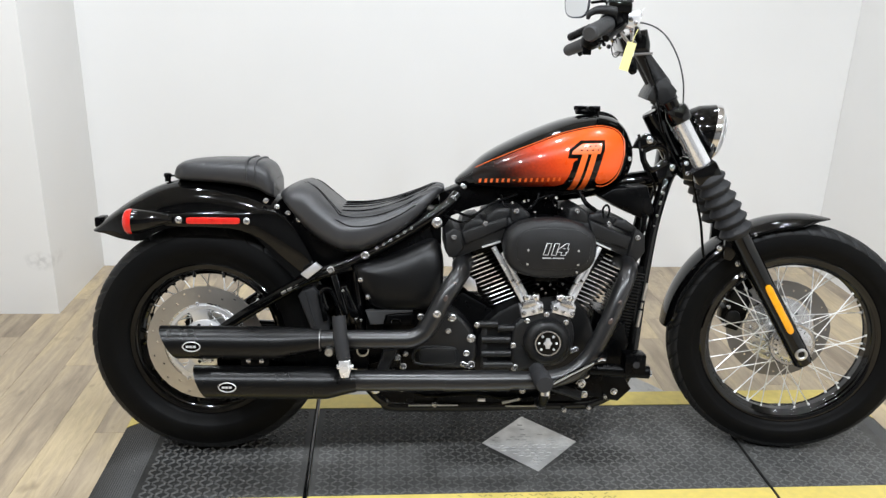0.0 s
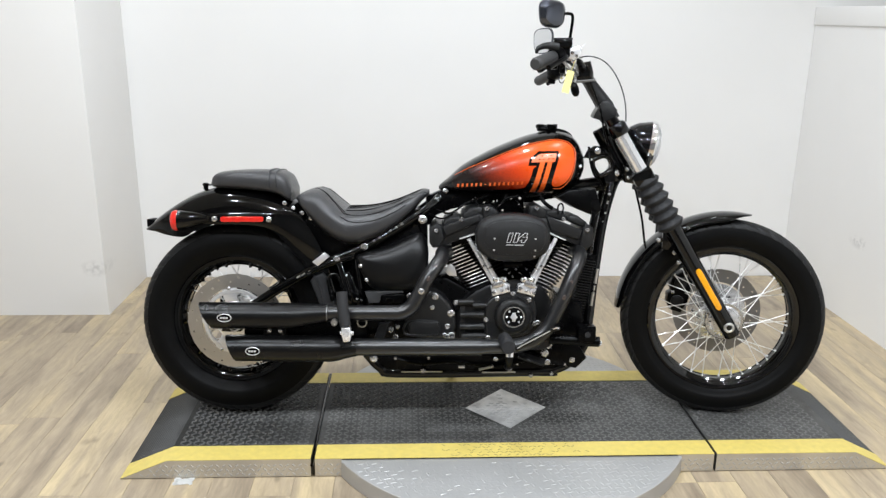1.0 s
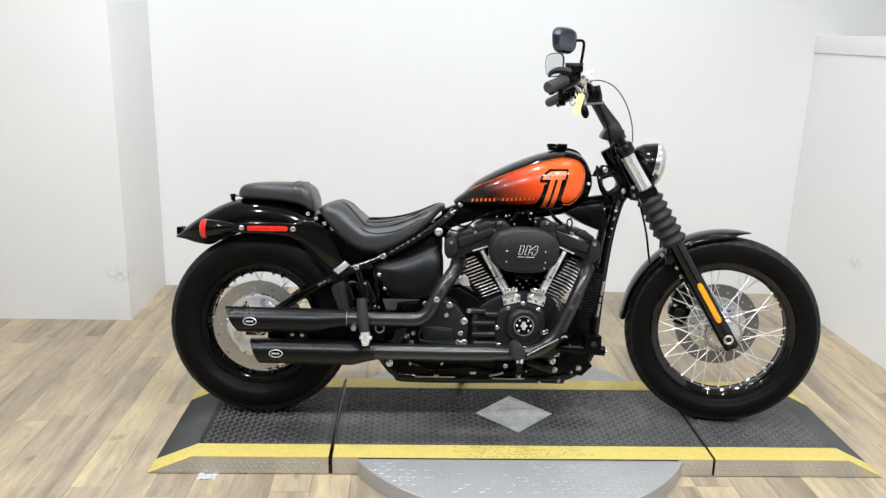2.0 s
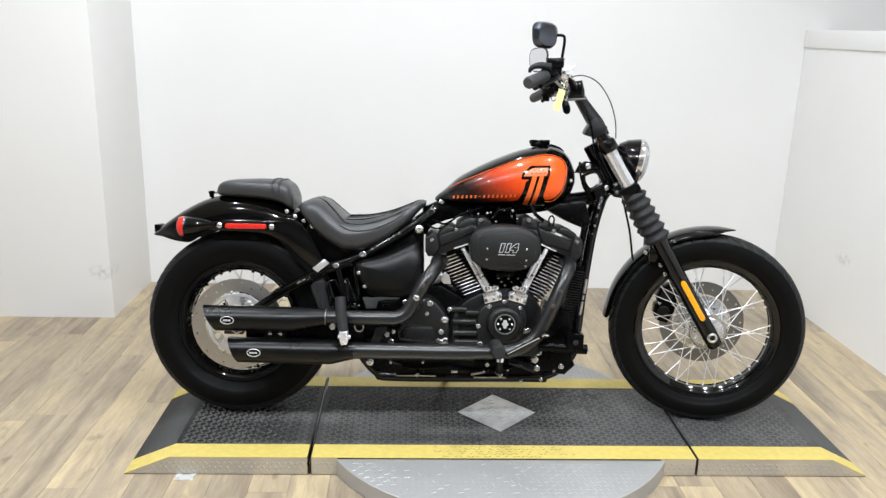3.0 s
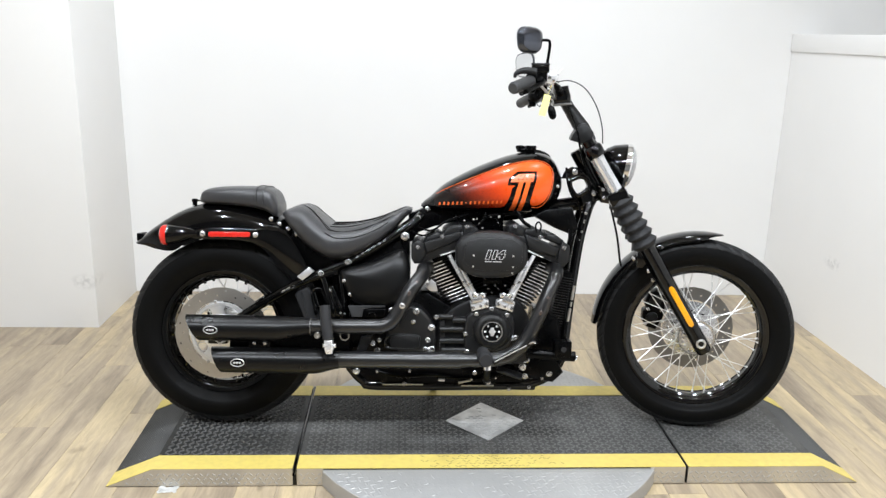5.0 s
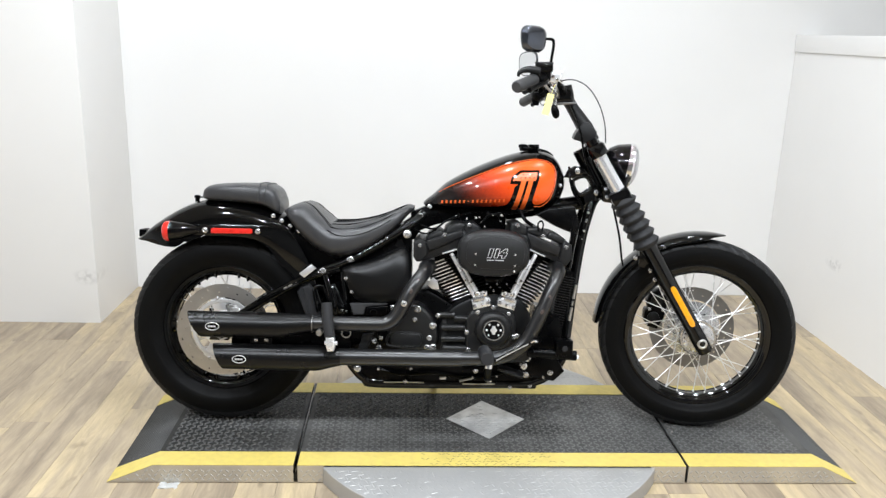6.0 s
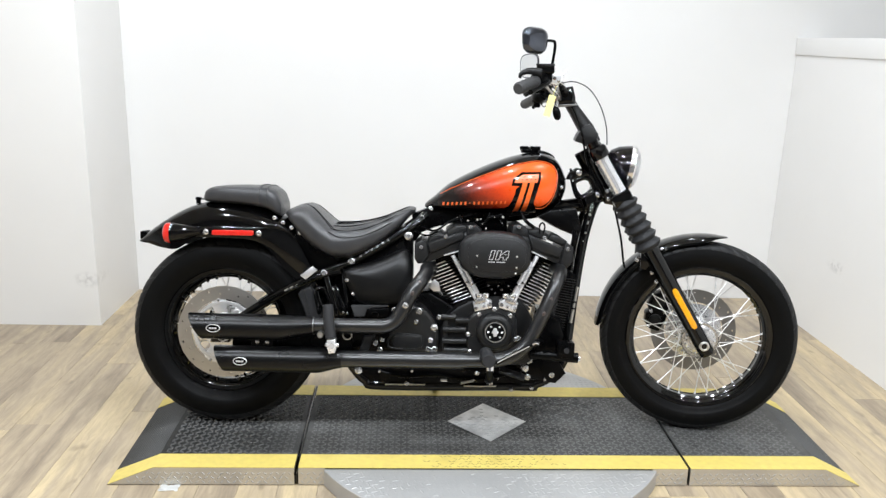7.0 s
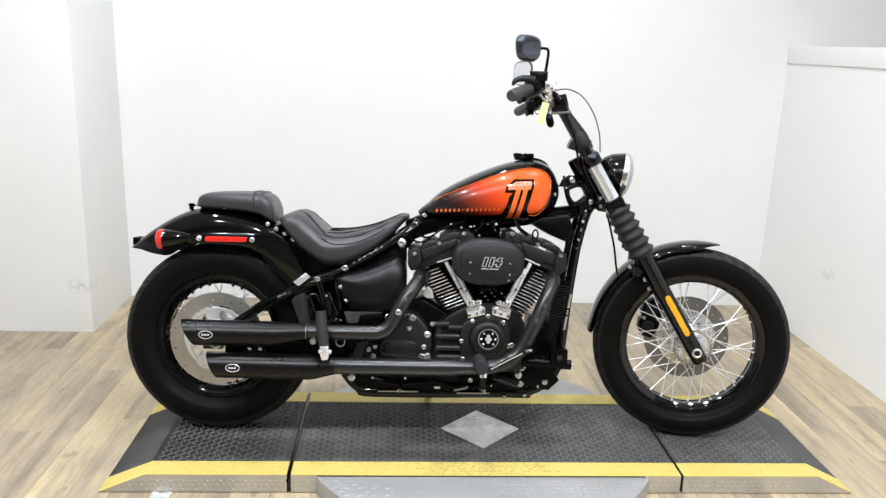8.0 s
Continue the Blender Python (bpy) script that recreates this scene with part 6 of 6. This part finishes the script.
part("lower_clamp_cover", moved(slab([(0.452, 0.855), (0.494, 0.845), (0.545, 0.832), (0.545, 0.803), (0.506, 0.792), (0.459, 0.798)], -0.102, 0.102, 0.008), STEER), GLOSS, bike, "black cover on the lower fork clamp")
for x, z, r in ((0.465, 0.842, 0.006), (0.47, 0.815, 0.006), (0.49, 0.83, 0.0055), (0.505, 0.805, 0.006), (0.53, 0.815, 0.005)):
    q = STEER @ Vector((x, -0.103, z))
    bolt(bike, q.x, q.y, q.z, r, 0.006)
# Small steel heads stand in for irregular white highlights on the frame column.
for x, z, r in ((0.402, 0.752, 0.0045), (0.398, 0.728, 0.0028), (0.396, 0.722, 0.003), (0.39, 0.69, 0.0038), (0.383, 0.662, 0.0025)):
    bolt(frame_part, x, -0.077, z, r, 0.004, mat=STEEL)
TOPF, LOWF = Vector((0.428, 0, 0.966)), Vector((FX - 0.002, 0, FZ))
for side in both(1):
    def on(t, y=0.112, s=side):
        p = TOPF.lerp(LOWF, t)
        return Vector((p.x, s * y, p.z))
    tube_part = part("fork_tube", moved(tube([on(-0.03), on(0.25)], 0.0235, 24), STEER), FORK, bike, "polished upper fork tube")
    part("fork_cap", moved(tube([on(-0.06), on(-0.02)], 0.019, 18), STEER), GLOSS, tube_part)
    pts, rs = [], []
    for k in range(6):
        for f, r in ((0.0, 0.0315), (0.46, 0.0425), (0.56, 0.0425), (0.98, 0.0315)):
            pts.append(on(0.238 + (k + f) * 0.0423))
            rs.append(r + 0.0006 * k)
    part("fork_gaiter", moved(tube(pts, rs, 28), STEER), GAITER, bike, "ribbed rubber fork gaiter", 20)
    leg = part("fork_leg", moved(tube([on(0.49), on(0.52), on(0.93), on(0.97), on(1.045), on(1.055)], [0.029, 0.0285, 0.0265, 0.027, 0.027, 0.022], 24), STEER), GLOSS, bike, "gloss black fork leg")
    yb = side * 0.139
    ref = []
    for t, w in ((0.695, 0.004), (0.70, 0.0075), (0.71, 0.0095), (0.89, 0.0095), (0.90, 0.0075), (0.905, 0.004)):
        p = TOPF.lerp(LOWF, t)
        ref.append((p, w))
    ahead = Vector((0.852, 0, 0.524))
    outline = [(p - ahead * w) for p, w in ref] + [(p + ahead * w) for p, w in ref[::-1]]
    part("fork_reflector", moved(slab([(v.x + 0.005, v.z) for v in outline], min(yb, yb + side * 0.006), max(yb, yb + side * 0.006), 0.002), STEER), AMBER, leg, "long amber fork reflector")
    axle_end = part("axle_nut", moved(lathe([(0.0165, -0.02), (0.0165, 0.009), (0.012, 0.011), (0.0095, 0.009), (0.0095, -0.003), (1e-6, -0.003)], (FX, side * 0.132, FZ), (0, side, 0), 28), STEER), STEEL, leg, "steel axle end with a hollow centre")
part("front_axle", moved(tube([(FX, -0.13, FZ), (FX, 0.13, FZ)], 0.011, 16), STEER), STEEL, bike, "steel front axle")
caliper = part("caliper", moved(slab([(0.655, 0.335), (0.638, 0.36), (0.64, 0.395), (0.652, 0.402), (0.645, 0.425), (0.655, 0.458), (0.69, 0.475), (0.725, 0.44), (0.718, 0.405), (0.712, 0.37), (0.69, 0.325)], 0.05, 0.105, 0.008), STEER), SATIN, bike, "black front brake caliper")
for x, z in ((0.673, 0.37), (0.682, 0.433)):
    part("piston_boss", moved(disc_stack([(0.022, 0.0), (0.021, 0.006), (0.015, 0.009)], (x, 0.051, z), (0, -1, 0), 24), STEER), COVER, caliper, "round black piston boss")
for x, z in ((0.65, 0.347), (0.705, 0.40), (0.658, 0.402), (0.70, 0.46)):
    q = STEER @ Vector((x, 0.05, z))
    bolt(caliper, q.x, q.y, q.z, 0.006, 0.006)
part("caliper_hose", moved(tube([(0.49, -0.075, 0.80), (0.52, -0.084, 0.686), (0.533, -0.088, 0.607), (0.54, -0.085, 0.58)], 0.0036, 8, 6), STEER), SATIN, bike, "black brake hose")
for x, z in ((0.644, 0.568), (0.66, 0.537), (0.592, 0.609)):
    p = STEER @ Vector((x - 0.01, -0.078, z))
    bolt(bike, p.x, p.y, p.z, 0.008, 0.006)

# -- headlamp
la = Vector((0.985, 0, -0.17)).normalized()
lamp = part("headlamp", moved(disc_stack([(0.028, -0.082), (0.05, -0.07), (0.066, -0.045), (0.075, -0.012), (0.078, 0.0)], (0.539, 0, 0.914), la, 44), STEER), GLOSS, bike, "gloss black headlamp bucket")
part("bezel", moved(lathe([(0.0785, -0.004), (0.08, 0.002), (0.0795, 0.012), (0.076, 0.016), (0.0715, 0.015), (0.0715, 0.0), (0.075, -0.004)], (0.539, 0, 0.914), la, 44, closed=True), STEER), CHROME, lamp, "chrome headlamp rim")
# White glare of the lens comes from a pale dome added just beneath it.
part("glare_dome", moved(disc_stack([(0.069, 0.004), (0.068, 0.01), (0.06, 0.017), (0.046, 0.023), (0.025, 0.027)], (0.539, 0, 0.914), la, 40), STEER), LENS_GLARE, lamp, "bright lamp reflector")
part("lens", moved(disc_stack([(0.071, 0.008), (0.0705, 0.014), (0.066, 0.022), (0.054, 0.03), (0.036, 0.036), (0.015, 0.038)], (0.539, 0, 0.914), la, 40), STEER), GLASS, lamp, "clear headlamp lens")
part("lamp_mount", moved(tube([(0.47, 0, 0.90), (0.52, 0, 0.908)], 0.02, 14), STEER), GLOSS, lamp)

# -- handlebar
riser = part("riser", moved(join(*[tube([(0.41, y, 0.997), (0.39, y, 1.042), (0.343, y, 1.108), (0.328, y, 1.132)], [0.03, 0.026, 0.0195, 0.0195], 20) for y in (-0.045, 0.045)], slab([(0.35, 1.003), (0.355, 1.018), (0.377, 1.056), (0.397, 1.061), (0.427, 1.03), (0.42, 0.995), (0.395, 0.99)], -0.085, 0.085, 0.004)), STEER), WRINKLE, bike, "black tall handlebar riser")
part("display_lip", moved(slab([(0.27, 1.121), (0.283, 1.113), (0.35, 1.12), (0.35, 1.126)], -0.128, 0.103, 0.002), STEER), DISC_DARK, riser, "thin bright lower edge of the clamp")
part("display_clamp", moved(slab([(0.262, 1.158), (0.28, 1.117), (0.345, 1.124), (0.344, 1.148), (0.334, 1.183), (0.308, 1.178)], -0.125, 0.1, 0.016, segments=4), STEER), GLOSS, riser, "black bar clamp with the display")
BARS = STEER @ Matrix.Translation((0.024, 0, 0.002))
bar = part("handlebar", moved(tube([(0.146, -0.40, 1.163), (0.192, -0.305, 1.187), (0.225, -0.26, 1.196), (0.258, -0.2, 1.19), (0.292, -0.09, 1.144), (0.295, 0, 1.142), (0.292, 0.09, 1.144), (0.258, 0.2, 1.19), (0.225, 0.26, 1.196), (0.192, 0.305, 1.187), (0.146, 0.40, 1.163)], 0.0125, 14, 6), BARS), SATIN, bike, "black mini-ape handlebar")


def squircle(bm):
    """Turns round rings into rounded rectangles, a little narrower below."""
    for v in bm.verts:
        a = math.atan2(v.co.y, v.co.x)
        f = (abs(math.cos(a)) ** 3.2 + abs(math.sin(a)) ** 3.2) ** (-1 / 3.2)
        v.co.x, v.co.y = v.co.x * f, v.co.y * f * (1 - 2.2 * v.co.x)
    return bm


for side in both(1):
    BARS = STEER @ Matrix.Translation((0.024, 0, 0.002 if side < 0 else -0.038))
    a, b = Vector((0.140, side * 0.417, 1.161)), Vector((0.190, side * 0.308, 1.186))
    grip = part("grip", moved(tube([a, a.lerp(b, 0.03), a.lerp(b, 0.06), a.lerp(b, 0.95), b], [0.0145, 0.0175, 0.0185, 0.0185, 0.0175], 20), BARS), GRIP, bar, "dark grey rubber grip")
    w = (b - a).normalized()
    pod = part("switch_pod", moved(join(tube([b, b + w * 0.012, b + w * 0.035, b + w * 0.05], [0.022, 0.0265, 0.0265, 0.02], 18), box(0.178, 0.205, side * 0.292 - 0.014, side * 0.292 + 0.014, 1.15, 1.185, 0.005)), BARS), SATIN, bar, "black switch housing")
    part("switch_button", moved(box(0.172, 0.18, side * 0.292 - 0.006, side * 0.292 + 0.006, 1.168, 1.178, 0.002), BARS), GAITER, pod)
    perch = part("lever_perch", moved(join(box(0.19, 0.246, side * 0.27 - 0.022, side * 0.27 + 0.022, 1.212, 1.236, 0.006), box(0.215, 0.24, side * 0.268 - 0.012, side * 0.268 + 0.012, 1.185, 1.22, 0.004)), BARS), GLOSS, bar, "black lever perch and fluid reservoir")
    part("reservoir_lid", moved(box(0.189, 0.247, side * 0.27 - 0.0235, side * 0.27 + 0.0235, 1.236, 1.241, 0.002), BARS), GAITER, perch)
    for x, z, q in ((0.248, 1.206, 0.009), (0.262, 1.196, 0.007), (0.238, 1.182, 0.006), (0.252, 1.176, 0.007), (0.226, 1.172, 0.005)):
        part("fitting", moved(disc_stack([(q, -0.008), (q, 0.004), (q * 0.6, 0.008)], (x, side * 0.25, z), (0, side, 0), 12), BARS), CHROME, perch, "bright chrome fitting")
    part("lever", moved(tube([(0.228, side * 0.275, 1.19), (0.224, side * 0.31, 1.18), (0.2, side * 0.36, 1.166), (0.178, side * 0.405, 1.152)], [0.008, 0.0075, 0.007, 0.008], 12, 4), BARS), SATIN, bar, "black hand lever")
    part("mirror_stem", moved(tube([(0.238, side * 0.285, 1.24), (0.243, side * 0.287, 1.28), (0.2435, side * 0.288, 1.3), (0.236, side * 0.292, 1.3085), (0.20, side * 0.325, 1.306)], 0.0045, 10, 4), BARS), SATIN, bar, "thin black mirror stem")
    # shell bulges away from the rider, glass faces back
    turn = Matrix.Translation((0.182 if side < 0 else 0.157, side * 0.335, 1.305 if side < 0 else 1.306)) @ Matrix.Rotation(radians(38 * side), 4, "Z") @ Matrix.Rotation(radians(90), 4, "Y") @ Matrix.Diagonal((0.98, 1.36, 1, 1) if side < 0 else (1.16, 1.42, 0.6, 1))
    shell_bm = squircle(disc_stack([(0.0395, -0.004), (0.0405, 0.002), (0.0365, 0.011), (0.029, 0.018), (0.015, 0.022)], (0, 0, 0), (0, 0, 1), 48))
    glass_bm = squircle(disc_stack([(0.0365, -0.0055), (0.0365, -0.0045)], (0, 0, 0), (0, 0, 1), 48))
    back = part("mirror_shell", moved(shell_bm, BARS @ turn), SMOKED, bar, "smoked dark mirror shell")
    part("mirror_glass", moved(glass_bm, BARS @ turn), MIRROR, back, "rounded rectangular mirror glass")
part("clutch_cable", moved(tube([(0.29, 0.12, 1.197), (0.343, 0.06, 1.203), (0.394, 0.02, 1.178), (0.435, 0.01, 1.12), (0.458, 0.01, 1.052), (0.464, 0.01, 0.99)], 0.0021, 8, 8), STEER), GRIP, bike, "thin dark cable arching ahead of the bars")
part("brake_hose", moved(tube([(0.315, -0.11, 1.15), (0.348, -0.087, 1.09), (0.372, -0.088, 1.03), (0.386, -0.09, 0.965), (0.408, -0.092, 0.90), (0.438, -0.09, 0.847), (0.465, -0.07, 0.81)], 0.0034, 8, 8), STEER), SATIN, bike, "black cable beside the riser")
for pts in ([(0.262, -0.255, 1.192), (0.284, -0.2, 1.168), (0.295, -0.12, 1.145)], [(0.242, -0.28, 1.178), (0.27, -0.22, 1.153), (0.30, -0.1, 1.135)]):
    part("bar_cable", moved(tube(pts, 0.004, 8, 5), STEER), STEEL, bike, "bright cable along the bar")
part("brake_cluster", slab([(0.205, 1.182), (0.215, 1.194), (0.239, 1.199), (0.257, 1.204), (0.265, 1.191), (0.258, 1.169), (0.239, 1.159), (0.225, 1.163), (0.220, 1.176)], -0.262, -0.236, 0.007, segments=3), FINEDGE, bike, "bright hose union on the bar")
for x, z, r in ((0.236, 1.18, 0.006), (0.222, 1.186, 0.0045), (0.248, 1.172, 0.005)):
    bolt(bike, x, -0.262, z, r, 0.006, mat=CHROME)
for pts in ([(0.252, -0.22, 1.185), (0.268, -0.222, 1.199), (0.28, -0.224, 1.213)], [(0.25, -0.22, 1.176), (0.262, -0.222, 1.171), (0.274, -0.222, 1.164)], [(0.243, -0.225, 1.2), (0.256, -0.226, 1.2), (0.27, -0.226, 1.188)]):
    part("tie_end", tube(pts, 0.0016, 6, 3), ALLOY, bike, "pale cable tie end")
part("lever_housing", tube([(0.122, -0.31, 1.172), (0.126, -0.31, 1.184), (0.14, -0.31, 1.192), (0.16, -0.31, 1.194), (0.186, -0.305, 1.19)], [0.004, 0.007, 0.009, 0.011, 0.013], 14, 4), WRINKLE, bike, "rounded black lever housing by the grip")
part("loop_wire", tube([(0.226, -0.24, 1.148), (0.206, -0.24, 1.136), (0.199, -0.24, 1.118), (0.203, -0.24, 1.098), (0.212, -0.24, 1.094), (0.22, -0.24, 1.104)], 0.0014, 6, 5), SATIN, bike, "thin black wire loop under the bar")

# small shifts in height that seat the parts
SETTLE = {"fuel_tank": 0.005, "seat": 0.009, "pillion_pad": 0.005, "rear_fender": 0.004, "front_fender": 0.002, "air_cleaner": -0.009, "upper_muffler": -0.008, "lower_muffler": -0.007, "rear_header": -0.008,
          "front_header": -0.006, "header_sleeve": -0.007, "shield_slot": -0.007, "muffler_hanger": -0.007, "passenger_peg": -0.013, "rider_peg": -0.01, "brake_pedal": -0.008, "master_cylinder": -0.003, "crankcase": -0.003}
for ob in bike.children:
    ob.location.z += SETTLE.get(ob.name.split(".")[0], 0)

# key tag and fob that hang from the bar
HANG = bike.matrix_world @ STEER
tag = tagged(part("price_tag", moved(join(moved(box(-0.0105, 0.0105, -0.0004, 0.0004, -0.064, 0.0), Matrix.Rotation(radians(14), 4, "Y")), tube([(0, 0, -0.002), (0.006, 0.0, 0.018), (0.012, 0.004, 0.03)], 0.0008, 6)), HANG @ Matrix.Translation((0.267, -0.35, 1.147))), TAG, None), "yellow card tag hanging from the handlebar", "tag")
RING = [(0.246 + 0.0085 * math.cos(a / 3), -0.25, 1.1245 + 0.0085 * math.sin(a / 3)) for a in range(20)]
fob = tagged(part("key_fob", moved(loft([[(0.249 + lean + w * math.cos(2 * math.pi * k / 16), -0.25 + 0.5 * w * math.sin(2 * math.pi * k / 16), z) for k in range(16)] for z, w, lean in ((1.097, 0.003, -0.006), (1.092, 0.009, -0.004), (1.08, 0.0125, -0.002), (1.066, 0.0125, 0.001), (1.057, 0.009, 0.002), (1.053, 0.003, 0.002))]), bike.matrix_world), SATIN, None), "black oval key fob on a chrome ring hanging from the handlebar", "key fob")
part("split_ring", moved(join(tube(RING, 0.0016, 6), tube([(0.246, -0.25, 1.134), (0.25, -0.24, 1.15), (0.256, -0.22, 1.175)], 0.0016, 6, 3)), bike.matrix_world), CHROME, fob, "chrome split ring")
part("fob_link", moved(tube([(0.247, -0.25, 1.116), (0.249, -0.252, 1.106), (0.246, -0.252, 1.094)], 0.003, 8), bike.matrix_world), CHROME, fob, "chrome link")


# ---- floor planks ----
PW, PL = 0.124, 1.2
plank_bm = box(0, PW - 0.0009, 0, PL - 0.0009, -0.006, 0, 0.0004)
plank_me = bpy.data.meshes.new("plank")
plank_bm.to_mesh(plank_me)
plank_bm.free()
plank_me.materials.append(WOOD)
rng = random.Random(11)
far = []
for i in range(-32, 26):
    start = -5.2 - rng.random() * PL
    for j in range(7):
        x0, y0 = i * PW, start + j * PL
        if x0 < -4 or x0 + PW > 3.2 or y0 > 1.58 or y0 + PL < -5.1:
            continue
        y1 = min(y0 + PL, 1.618)
        y0 = max(y0, -5.198)
        if -2.8 < x0 < 1.8 and y1 > -2.4:
            plank = new("plank", plank_me)
            plank.parent = floor
            plank.location = (x0, y0, 0)
            plank.scale = (1, (y1 - y0) / PL, 1)
        else:
            far.append((x0, x0 + PW - 0.0005, y0, y1 - 0.0005))
verts, faces = [], []
for x0, x1, y0, y1 in far:
    b = len(verts)
    verts += [(x0, y0, -0.006), (x1, y0, -0.006), (x1, y1, -0.006), (x0, y1, -0.006), (x0, y0, 0), (x1, y0, 0), (x1, y1, 0), (x0, y1, 0)]
    faces += [(b + 4, b + 5, b + 6, b + 7), (b, b + 1, b + 5, b + 4), (b + 1, b + 2, b + 6, b + 5), (b + 2, b + 3, b + 7, b + 6), (b + 3, b, b + 4, b + 7)]
tagged(part("far_planks", mesh_from_fast(verts, faces), plank_wood(True), floor), kind="stuff")
